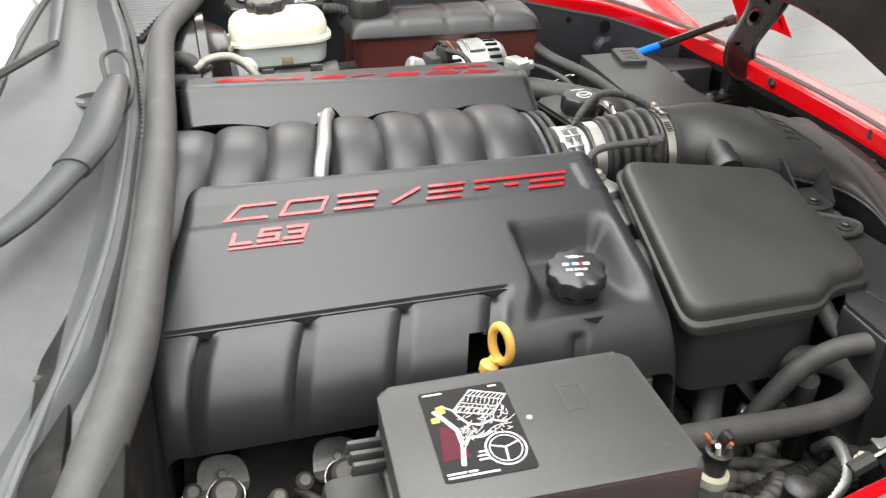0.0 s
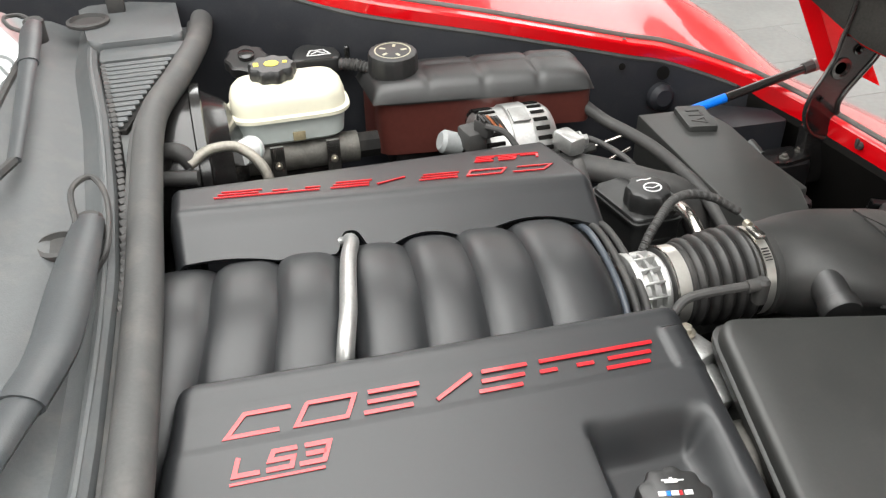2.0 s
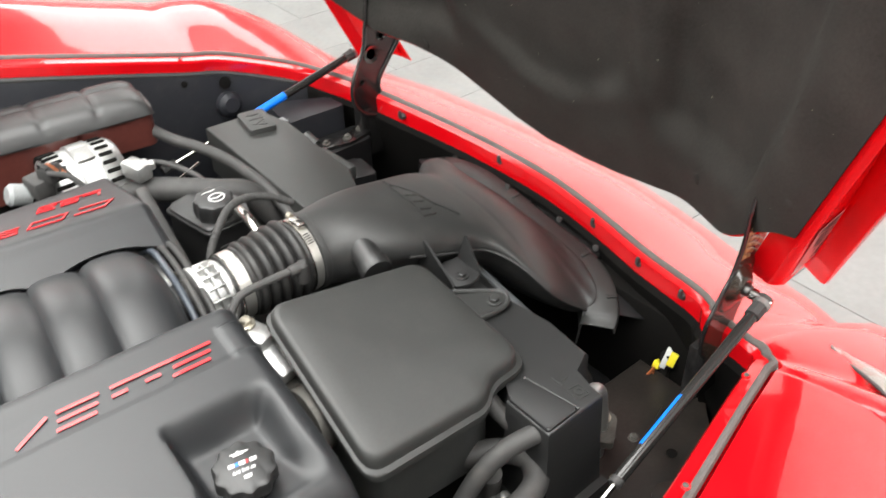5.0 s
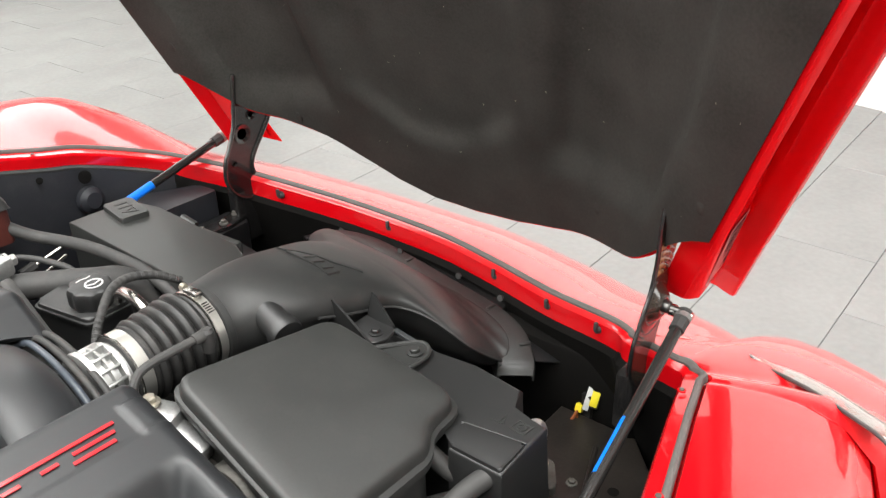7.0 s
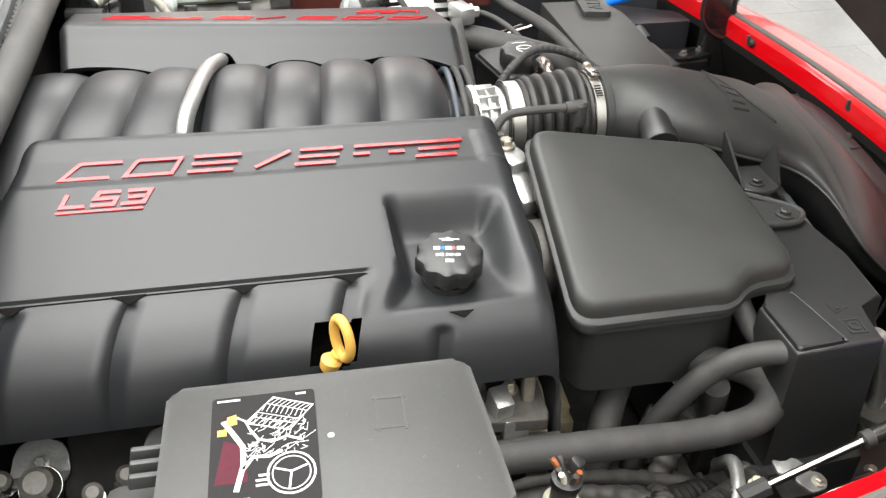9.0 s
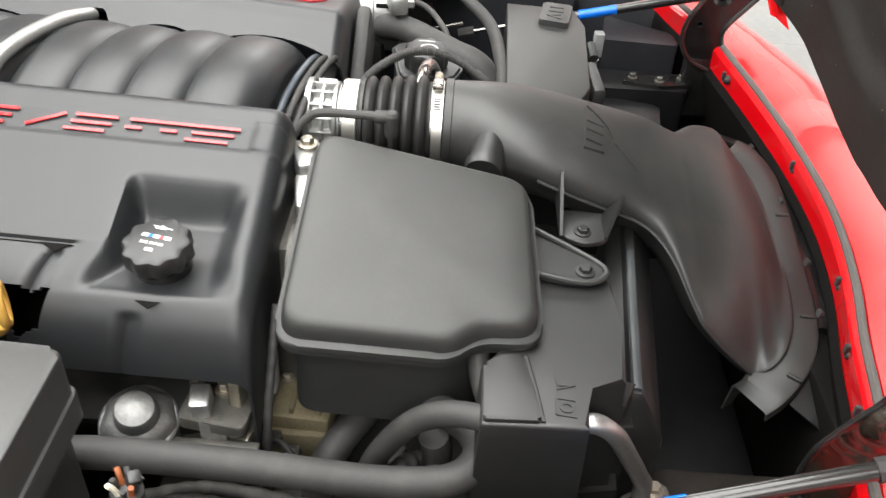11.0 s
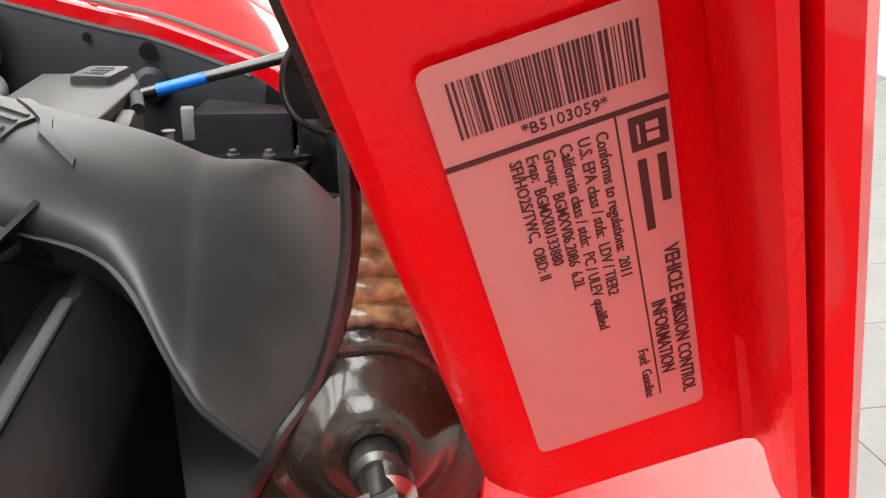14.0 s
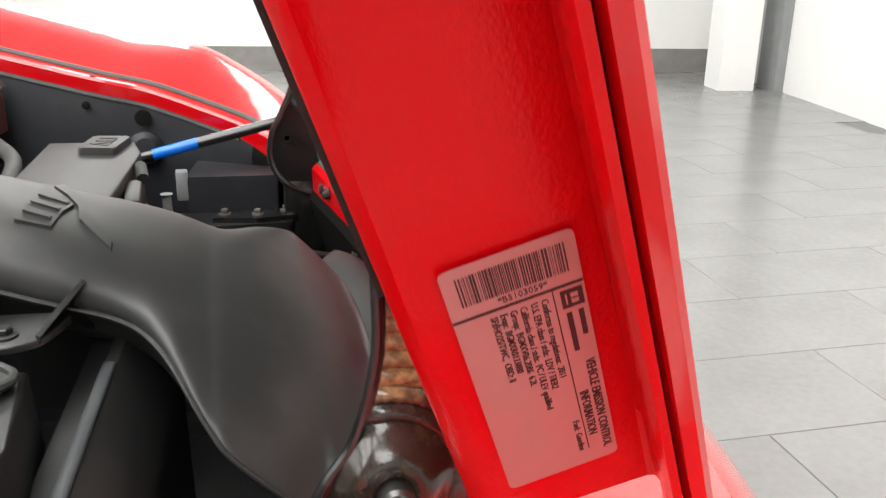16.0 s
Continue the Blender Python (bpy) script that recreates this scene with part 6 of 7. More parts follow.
altn = thing("alternator", "cast aluminium alternator with cooling slots", "alternator", (0.56, 1.53, 0.60))
AM = pose(0.496, 1.568, 0.704, 0, 90, 0)
part("casing", lathe([(0.05, 0.0), (0.066, 0.004), (0.073, 0.012), (0.074, 0.05), (0.0775, 0.052), (0.0775, 0.086), (0.074, 0.088), (0.073, 0.118), (0.066, 0.128), (0.045, 0.132)], AM, 48), ALU, altn)
for k in range(11):
    a = radians(25 + 13 * k)
    for q, w in ((0.020, 0.030), (0.103, 0.024)):
        part("slot", box(0.496 + q, 1.568 - 0.0722 * math.cos(a), 0.704 + 0.0722 * math.sin(a), w, 0.0072, 0.006, 0.001, (90 - math.degrees(a), 0, 0)), SHADEM, altn)
part("plate", box(0.565, 1.545, 0.7785, 0.030, 0.035, 0.004, 0.001, (12, 0, 0)), DULL, altn)
part("ear", box(0.625, 1.475, 0.755, 0.03, 0.05, 0.03, 0.006, (0, 0, 15)), ALU, altn)
part("bolt", bolt(0, 0, 0, 0.010, 0.014, pose(0.638, 1.470, 0.757, 0, 90, 0)), ALU, altn)
part("plug", box(0.478, 1.52, 0.762, 0.035, 0.045, 0.035, 0.006, (0, 0, 10)), RUBBER, altn)
part("wire_crown", box(0.492, 1.505, 0.785, 0.018, 0.030, 0.026, 0.004, (0, 0, 30)), RUBBER, altn)
for k in range(5):
    part("wire", tube([(0.484 + 0.005 * k, 1.512 - 0.004 * k, 0.795), (0.483 + 0.006 * k, 1.505 - 0.004 * k, 0.808), (0.490 + 0.008 * k, 1.492 - 0.003 * k, 0.802 - 0.004 * k)], 0.0022, 6), WIREO if k == 2 else RUBBER, altn)
part("wire", tube([(0.49, 1.49, 0.795), (0.515, 1.47, 0.790), (0.53, 1.45, 0.77)], 0.005, 8), RUBBER, altn)
part("wire", tube([(0.49, 1.502, 0.80), (0.505, 1.495, 0.802), (0.515, 1.48, 0.79)], 0.003, 6), WIREO, altn)
part("cover", lathe([(0.018, 0), (0.019, 0.03), (0.014, 0.036)], pose(0.462, 1.535, 0.745, 0, -70, 0), 20), GREYM, altn)
part("mount", box(0.56, 1.52, 0.60, 0.08, 0.06, 0.14, 0.01), DARK, altn)
under(altn)

steer = thing("steering_reservoir", "black power steering reservoir with a ribbed cap", "reservoir", (0.67, 1.30, 0.55))
part("body", prism(rounded([(0.628, 1.385), (0.712, 1.405), (0.738, 1.325), (0.722, 1.275), (0.648, 1.275)], 0.012, 4), 0.56, 0.7235, 0.005), PLASTIC, steer)
part("side_panel", box(0.685, 1.2745, 0.66, 0.045, 0.004, 0.05, 0.002), PLASTIC, steer)
part("top_rim", prism(rounded([(0.624, 1.388), (0.714, 1.409), (0.742, 1.325), (0.724, 1.271), (0.645, 1.271)], 0.013, 4), 0.7125, 0.7175, 0.0015), PLASTIC, steer)
part("side_clip", box(0.652, 1.300, 0.69, 0.006, 0.03, 0.022, 0.002), PLASTIC, steer)
SMX = pose(0.683, 1.315, 0.720, 4, 0, 0)
part("cap", lathe([(0.027, 0), (0.031, 0.004), (0.0325, 0.010), (0.0325, 0.028), (0.030, 0.033), (0.026, 0.035)], SMX, 56, 0.0016, 9), PLASTIC, steer)
part("sign", stroke_on(SMX @ pose(0.004, -0.004, 0.0352), [(0.013 * math.cos(a), 0.011 * math.sin(a)) for a in [2 * math.pi * k / 18 for k in range(19)]], 0.0022, 0.0005), WHITE, steer)
part("sign", stroke_on(SMX @ pose(0.004, -0.004, 0.0352), [(-0.011, 0.002), (0.0, -0.002), (0.011, 0.002)], 0.0022, 0.0005), WHITE, steer)
part("sign", stroke_on(SMX @ pose(0.0, 0.016, 0.0352), [(-0.012, 0.0), (-0.004, 0.002), (0.004, 0.0), (0.012, 0.002)], 0.0018, 0.0005), WHITE, steer)
part("bracket", box(0.66, 1.30, 0.56, 0.06, 0.05, 0.1, 0.008), DARK, steer)
under(steer)
hose("corrugated_cable", "thin corrugated black cable loop", "cable", [(0.588, 1.155, 0.735), (0.606, 1.170, 0.765), (0.628, 1.186, 0.782), (0.663, 1.214, 0.791), (0.701, 1.230, 0.786), (0.742, 1.230, 0.771), (0.775, 1.22, 0.75)], 0.0062, RUBBER)
hose("steel_neck", "bright metal coolant neck", "pipe", [(0.70, 1.272, 0.735), (0.694, 1.250, 0.757), (0.688, 1.218, 0.768), (0.684, 1.185, 0.768), (0.684, 1.15, 0.75)], 0.0085, STEEL)
hose("upper_hose", "thick dusty rubber hose behind the reservoir", "hose", [(0.60, 1.50, 0.70), (0.64, 1.46, 0.715), (0.685, 1.42, 0.715), (0.72, 1.385, 0.715), (0.77, 1.36, 0.70), (0.80, 1.34, 0.64)], 0.022, RUBBER)
hose("thin_hose", "thin black hose by the alternator", "hose", [(0.62, 1.54, 0.735), (0.67, 1.49, 0.745), (0.705, 1.43, 0.735), (0.715, 1.40, 0.72)], 0.005, RUBBER)
hose("steel_rod", "bright thin rod in the dark", "rod", [(0.685, 1.452, 0.722), (0.735, 1.475, 0.725)], 0.003, STEEL)
pulley = thing("belt_pulley", "black belt and pulley in front of the engine", "pulley", (0.57, 1.26, 0.55))
part("belt", box(0.585, 1.30, 0.70, 0.022, 0.20, 0.10, 0.008, (35, 0, 0)), RUBBER, pulley)
part("bracket", box(0.545, 1.27, 0.715, 0.030, 0.20, 0.06, 0.006, (20, 0, 0)), ALU, pulley)
part("rod", tube([(0.566, 1.38, 0.755), (0.560, 1.20, 0.73)], 0.006, 10, 3), STEEL, pulley)
under(pulley)

ctrl = thing("control_box", "flat black plastic control box cover", "control box", (0.88, 1.45, 0.45))
part("cover", prism([(0.812, 1.600), (0.930, 1.592), (0.946, 1.52), (0.943, 1.48), (0.936, 1.296), (0.905, 1.22), (0.806, 1.22)], 0.62, 0.716, 0.003), LIDM, ctrl)
part("body", prism([(0.83, 1.60), (0.935, 1.59), (0.955, 1.52), (0.935, 1.48), (0.92, 1.30), (0.81, 1.30)], 0.45, 0.63, 0.0), LIDM, ctrl)
part("sign_plate", prism(rounded([(0.876, 1.592), (0.928, 1.583), (0.914, 1.502), (0.864, 1.514)], 0.006), 0.714, 0.7265, 0.003), LIDM, ctrl)
SG = pose(0.895, 1.548, 0.7266, 0, 0, 80)
part("sign", stroke_on(SG, [(-0.028, -0.012), (-0.018, 0.010), (-0.008, -0.012), (-0.028, -0.012)], 0.003, 0.001), RUBBER, ctrl)
part("sign", stroke_on(SG, [(0.002, 0.012), (0.002, -0.012), (0.012, -0.012)], 0.004, 0.001), RUBBER, ctrl)
part("sign", stroke_on(SG, [(0.02, 0.012), (0.02, -0.012)], 0.005, 0.001), RUBBER, ctrl)
part("latch", box(0.950, 1.36, 0.69, 0.02, 0.10, 0.03, 0.006, (0, 0, 4)), LIDM, ctrl)
part("latch_pin", tube([(0.955, 1.43, 0.70), (0.95, 1.46, 0.71)], 0.008, 10, 3), LIDM, ctrl)
under(ctrl)

trough = thing("headlamp_housing", "black plastic headlamp housing in the corner", "housing", (1.06, 1.60, 0.45))
part("shell", prism(rounded([(0.995, 1.612), (1.135, 1.606), (1.13, 1.66), (1.01, 1.725)], 0.006), 0.45, 0.654, 0.005), INNER, trough)
part("step", prism(rounded([(0.975, 1.54), (1.10, 1.51), (1.09, 1.43), (0.985, 1.46)], 0.01), 0.4, 0.58, 0.006), HOUSING, trough)
part("ledge", prism(rounded([(0.96, 1.606), (1.16, 1.600), (1.15, 1.53), (0.965, 1.525)], 0.01), 0.4, 0.600, 0.006), HOUSING, trough)
part("strap", prism(rounded([(1.03, 1.545), (1.06, 1.575), (1.10, 1.565), (1.155, 1.585), (1.16, 1.545), (1.10, 1.532), (1.06, 1.54)], 0.008), 0.596, 0.608, 0.003), GLOSSY, trough)
for x, y in ((1.052, 1.558), (1.10, 1.550), (1.143, 1.565)):
    part("strap_bolt", bolt(x, y, 0.608, 0.006, 0.008), GRIME, trough)
part("clip", box(0.990, 1.622, 0.640, 0.018, 0.022, 0.046, 0.003, (0, 0, 5)), GREYM, trough, "pale grey plastic clip")
part("adjuster", lathe([(0.010, 0), (0.011, 0.008), (0.008, 0.012), (0.006, 0.05), (0.009, 0.054)], pose(0.973, 1.536, 0.596), 12), GREYM, trough)
under(trough)
bump = part("fender_boss", lathe([(0.028, 0), (0.026, 0.012), (0.016, 0.020)], pose(0.93, 1.737, 0.675, 80, 0, 0), 24), INNER)
tagged(bump, "round pressed boss on the inner fender", "boss")
for x, y, z, r in ((0.93, 1.7365, 0.724, 0.012), (0.845, 1.7435, 0.745, 0.006), (1.01, 1.732, 0.70, 0.006)):
    h = part("panel_hole", lathe([(r, 0), (r * 1.12, 0.0015), (r * 0.6, 0.0022)], pose(x, y, z, 78, 0, -4), 20), SHADEM)
    tagged(h, "dark round hole in the inner fender", "hole")
stud = thing("fender_stud", "small black stud on the inner fender", "stud", (0.33, 1.79, 0.79))
part("pin", lathe([(0.005, 0), (0.005, 0.03), (0.003, 0.032)], pose(0.330, 1.79, 0.80, 0, 0, 0), 12), GLOSSY, stud)
part("nut", lathe([(0.012, 0), (0.012, 0.006)], pose(0.330, 1.79, 0.797), 6), DARK, stud)
under(stud)

# ---- hinges and struts ----
HOUT = ((1.150, 0.905), (1.141, 0.86), (1.1405, 0.811), (1.130, 0.767), (1.115, 0.743), (1.1, 0.715), (1.089, 0.69), (1.087, 0.65), (1.11, 0.615), (1.16, 0.615), (1.168, 0.68), (1.191, 0.721), (1.183, 0.75), (1.187, 0.78), (1.208, 0.82), (1.225, 0.86), (1.215, 0.915))


def hinge(y, sg, label):
    t = thing("pivot_bracket", label, "hinge", (1.15, y, 0.55), "hood hinges")
    left = [p for p in HOUT[:9]][::-1]
    right = [p for p in HOUT[9:]]

    def at(side, z):
        for (x0, z0), (x1, z1) in zip(side, side[1:]):
            if z <= z1:
                return x0 + (x1 - x0) * max(0.0, (z - z0)) / (z1 - z0)
        return side[-1][0]

    def pressed(x, z):
        """How far the plate is pressed out round the pivot."""
        r = math.hypot(x - 1.147, (z - 0.742) * (1.0 if z < 0.742 else 0.93))
        h = 0.013 * smooth01((0.031 - r) / 0.017) - 0.005 * smooth01((0.0115 - r) / 0.003)
        above = smooth01((z - 0.752) / 0.02)
        rings = 0.0015 * math.cos((r - 0.034) / 0.0085 * 2 * math.pi) * smooth01((r - 0.028) / 0.004) * smooth01((0.088 - r) / 0.02) * (0.15 + 0.85 * above)
        return h + rings + 0.003 * smooth01((0.047 - r) / 0.012)

    rows = []
    levels = [0.615 + 0.0045 * i for i in range(17)] + [0.69 + 0.0009 * i for i in range(175)] + [0.849 + 0.0066 * i for i in range(11)]
    for z in levels:
        x0 = sum(at(left, z + q) for q in (-0.008, 0, 0.008)) / 3
        x1 = sum(at(right, z + q) for q in (-0.008, 0, 0.008)) / 3
        row = []
        for k in range(97):
            u = k / 96
            x = x0 + (x1 - x0) * u
            edge = smooth01(min(u, 1 - u) * (x1 - x0) / 0.012)
            row.append(Vector((x, y + sg * pressed(x, z) * (0.25 + 0.75 * edge), z)))
        rows.append(row)
    part("arm", solid(grid_mesh(rows), 0.003), HINGEM, t, "glossy black pressed steel arm with rusty smears")
    part("arm_rim", tube([(x + 0.001, y + sg * 0.003, z) for x, z in HOUT[:9]], 0.0034, 10, 4, True), GLOSSY, t, "rolled black edge")
    m = look((1.147, y, 0.742), (1.147, y - sg, 0.742))
    part("pivot", lathe([(0.009, 0.014), (0.009, 0.026), (0.007, 0.028), (0.005, 0.028), (0.005, 0.042)], m, 20), DARKST, t)
    m2 = look((1.156, y + sg * 0.001, 0.781), (1.156, y - sg, 0.781))
    part("hole", lathe([(0.0042, 0), (0.0045, 0.003), (0.0032, 0.0032), (0.0028, 0.001)], m2, 14), DARK, t)
    for k, z in enumerate((0.80, 0.845, 0.885)):
        part("bolt", bolt(0, 0, 0, 0.007, 0.006, look((1.188 + 0.006 * k, y, z), (1.188, y + sg, z))), REDIN if k == 1 else GLOSSY, t)
    part("foot", box(1.155, y + 0.012 * sg * -1, 0.58, 0.10, 0.03, 0.10, 0.006), GLOSSY, t)
    under(t)
    return t


hinge(0.640, -1, "glossy black hood hinge with rusty smears beside the label")

# the other bracket: a plain curved arm with plugged holes
far = thing("pivot_bracket", "glossy black curved hood hinge with red plugged holes", "hinge", (1.17, 1.56, 0.54), "hood hinges")
FOUT = ((1.172, 0.90), (1.166, 0.85), (1.158, 0.80), (1.142, 0.762), (1.127, 0.732), (1.122, 0.70), (1.13, 0.672), (1.151, 0.649), (1.185, 0.636), (1.205, 0.645), (1.198, 0.675), (1.19, 0.703), (1.198, 0.727), (1.222, 0.759), (1.245, 0.79), (1.262, 0.83), (1.272, 0.90))
pts = spline([(x, 1.555, z) for x, z in FOUT] + [(FOUT[0][0], 1.555, FOUT[0][1])], 4)[:-1]
bm = bmesh.new()
f = bm.faces.new([bm.verts.new(p) for p in pts])
bmesh.ops.triangulate(bm, faces=[f])
part("arm", solid(bm, 0.004), GLOSSY, far)
part("arm_rim", tube([(x, 1.550, z) for x, z in FOUT], 0.0045, 8, 4, True), LACQUER, far, "rolled black edge")
for x, z, r, mat in ((1.176, 0.777, 0.021, LACQUER), (1.205, 0.845, 0.012, REDIN), (1.203, 0.81, 0.010, LACQUER), (1.148, 0.722, 0.0055, DARK)):
    m = look((x, 1.552, z), (x, 2.6, z))
    part("plug", lathe([(r, 0), (r * 0.95, 0.004), (r * 0.7, 0.003), (r * 0.55, 0.001), (0.0005, 0.001)], m, 24), mat, far)
part("foot", box(1.17, 1.565, 0.60, 0.06, 0.03, 0.12, 0.006), GLOSSY, far)
under(far)


def strut(a, b, label, blue0, blue1, half=False):
    t = thing("gas_strut", label, "gas strut", a, "gas struts")
    A, B = Vector(a), Vector(b)
    d = (B - A).normalized()
    L = (B - A).length
    mid = A + d * (L * 0.28)
    part("rod", tube([A, mid], 0.0042, 12, 2), STEEL, t, "thin bright piston rod")
    part("cylinder", tube([mid, B - d * 0.025], 0.0086, 20, 4), LACQUER, t)
    part("collar", tube([mid - d * 0.006, mid + d * 0.004], 0.0092, 16, 2), RUBBER, t)
    sidew = (Vector((0, 1, 0.25)) - d * d.dot(Vector((0, 1, 0.25)))).normalized()
    upw = d.cross(sidew)
    span = 62 if half else 180
    rows = [[A + d * q + (sidew * math.cos(radians(g)) + upw * math.sin(radians(g))) * 0.0089 for g in [span * (k / 10 - 1) for k in range(21)]] for q in (blue0, (blue0 + blue1) / 2, blue1)]
    part("blue_band", solid(grid_mesh(rows), 0.0004), BLUE, t, "bright blue printed band")
    part("end_fitting", tube([B - d * 0.032, B + d * 0.004], 0.0115, 8, 2), RUBBER, t, "grey socket end")
    part("clip", tube([B - d * 0.012, B - d * 0.004], 0.0125, 12, 2), DULL, t)
    part("ball", lathe([(0.006, -0.012), (0.006, 0.01), (0.009, 0.014), (0.009, 0.022)], look(B, B + Vector((0, -1, 0)) * (1 if b[1] < CY else -1)), 16), STEEL, t)
    part("rod_end", tube([A - d * 0.012, A + d * 0.018], 0.010, 8, 2), RUBBER, t)
    under(t)
    return t


strut((0.700, 0.556, 0.598), (1.150, 0.592, 0.738), "black gas strut with a blue band beside the fuse box", 0.190, 0.278, True)
strut((0.740, 1.650, 0.632), (1.205, 1.645, 0.745), "black gas strut with a blue band behind the control box", 0.215, 0.285)

# clips on the front lip
for x, y, z in ((1.252, 1.236, 0.632), (1.249, 0.984, 0.614), (1.218, 0.854, 0.616), (1.193, 1.478, 0.655), (1.19, 0.745, 0.628)):
    c = thing("lip_clip", "small black plastic clip on the red lip", "clip", (x, y, z), "lip clips")
    m = look((x, y, z), (x + 1, y + (y - CY) * 0.6, z))
    part("head", lathe([(0.008, -0.006), (0.008, -0.002), (0.005, 0.003)], m, 14), RUBBER, c)
    part("tongue", box(x - 0.004, y, z + 0.008, 0.006, 0.006, 0.014, 0.001), RUBBER, c)
    under(c)
for x, y, z in ((1.230, 1.352, 0.658), (1.062, 0.556, 0.678), (0.80, 0.470, 0.748), (0.853, 1.760, 0.789), (0.60, 1.775, 0.853), (0.70, 0.434, 0.782)):
    c = thing("lip_screw", "dull metal screw with a red washer on the painted lip", "screw", (x, y, z), "lip screws")
    o = Vector((x - 0.6, y - CY, 0)).normalized() * 0.007
    part("washer", lathe([(0.006, 0), (0.006, 0.001), (0.005, 0.0015)], pose(x + o.x, y + o.y, z - 0.001), 18), REDIN, c)
    part("head", lathe([(0.004, 0.001), (0.0038, 0.003), (0.002, 0.0035)], pose(x + o.x, y + o.y, z - 0.001), 6), GRIME, c)
    under(c)

# ---- the emission label ----
lab = thing("emission_label", "translucent pink emission label with barcode and print", "label", LBL.translation)
WID, HGT = 0.0613, 0.1575
LBL = LBL @ Matrix.Diagonal((0.0502 / WID, 0.132 / HGT, 1, 1))
part("paper", poly_on(LBL, rounded([(0, 0), (WID, 0), (WID, HGT), (0, HGT)], 0.004), 0.0003), LABEL, lab)
INKF = LBL @ pose(0, 0, 0.0004)
TX = LBL @ pose(0, HGT, 0.0004) @ pose(0, 0, 0, 0, 0, -90)  # text runs down the paper; up is to the paper's right edge
rng = random.Random(5)
x = 0.0065
while x < WID - 0.006:
    w = rng.choice((0.00028, 0.00045, 0.00075, 0.001))
    part("bar", bar_on(INKF, x, HGT - 0.0222, x + w, HGT - 0.0055, 0.0001), INK, lab)
    x += w + rng.choice((0.0003, 0.0005, 0.0008))
part("number", text_on(INKF, "*B5103059*", 0.0050, 0.022, HGT - 0.0270, 0.95, 0.0001), INK, lab)
part("rule", bar_on(INKF, 0, HGT - 0.0305, WID, HGT - 0.0288, 0.0001), INK, lab)
part("rule", bar_on(INKF, WID - 0.0152, 0.0115, WID - 0.0146, HGT - 0.0305, 0.0001), INK, lab)
lines = (("Conforms to regulations:  2011", 0.0405), ("U.S. EPA class / stds:  LDV / TIER2", 0.0355), ("California class / stds:  PC / ULEV qualified", 0.0305), ("Group:  BGMXV06.2086  6.2L", 0.0258), ("Evap:  BGMXR0133880", 0.0212), ("SFI/HO2S/TWC,  OBD: II", 0.0165))
for words, v in lines:
    part("text_line", text_on(TX, words, 0.0050, 0.0335, v, 0.84, 0.0001, 0.00003), INK, lab)
part("text_line", text_on(TX, "Fuel:  Gasoline", 0.0050, 0.121, 0.0412, 0.84, 0.0001, 0.00003), INK, lab)
part("text_line", text_on(TX, "VEHICLE EMISSION CONTROL", 0.0066, 0.080, 0.0545, 0.78, 0.0001, 0.00010), INK, lab)
part("text_line", text_on(TX, "INFORMATION", 0.0066, 0.101, 0.0482, 0.78, 0.0001, 0.00010), INK, lab)
part("logo_square", bar_on(TX, 0.0325, 0.0495, 0.0435, 0.0600, 0.0001), INK, lab)
part("logo_bar", bar_on(TX @ pose(0, 0, 0.0002), 0.035, 0.0515, 0.041, 0.0522, 0.0001), LABEL, lab)
part("logo_bar", bar_on(TX @ pose(0, 0, 0.0002), 0.035, 0.054, 0.0375, 0.0575, 0.0001), LABEL, lab)
part("logo_bar", bar_on(TX @ pose(0, 0, 0.0002), 0.0385, 0.054, 0.041, 0.0575, 0.0001), LABEL, lab)
part("print_bar", bar_on(TX, 0.0465, 0.0562, 0.063, 0.0588, 0.0001), INK, lab)
part("print_bar", bar_on(TX, 0.0465, 0.0505, 0.072, 0.0531, 0.0001), INK, lab)
under(lab)

# ---- headlamp at the near corner ----
lamp = thing("headlamp", "clear glossy headlamp lens in the red fender", "headlamp", (1.20, 0.43, 0.5))
def lens_at(u, v):
    """u along the lamp from its tip, v outward from its inner edge."""
    a = spline(((1.245, 0.520, 0), (1.200, 0.485, 0), (1.160, 0.440, 0), (1.105, 0.368, 0), (1.07, 0.31, 0)), 6)
    b = spline(((1.255, 0.524, 0), (1.285, 0.49, 0), (1.285, 0.44, 0), (1.24, 0.36, 0), (1.20, 0.30, 0)), 6)
    k = min(len(a) - 1, int(u * (len(a) - 1)))
    p = a[k].lerp(b[k], 0.5 + 0.5 * v)
    return Vector((p.x, p.y, 0.672 - 0.42 * max(0.0, p.x - 1.15) + 0.010 * smooth01((p.y - 0.49) / 0.05) - 0.10 * max(0.0, 0.40 - p.y) + 0.006 * math.sin(math.pi * v)))


rows = [[lens_at(i / 24, j / 8) for j in range(9)] for i in range(25)]
part("lens", solid(grid_mesh(rows), 0.004), LENS, lamp)
part("bezel", tube([lens_at(i / 12, 0) for i in range(13)], 0.0025, 8, 2), RUBBER, lamp, "thin dark seam round the lens")
part("reflector", solid(grid_mesh([[lens_at(0.1 + 0.8 * i / 10, 0.15 + 0.7 * j / 6) - Vector((0, 0, 0.008)) for j in range(7)] for i in range(11)]), 0.002), ALU, lamp)
part("bulb_housing", box(1.20, 0.43, 0.56, 0.10, 0.09, 0.10, 0.02), ALU, lamp)
under(lamp)

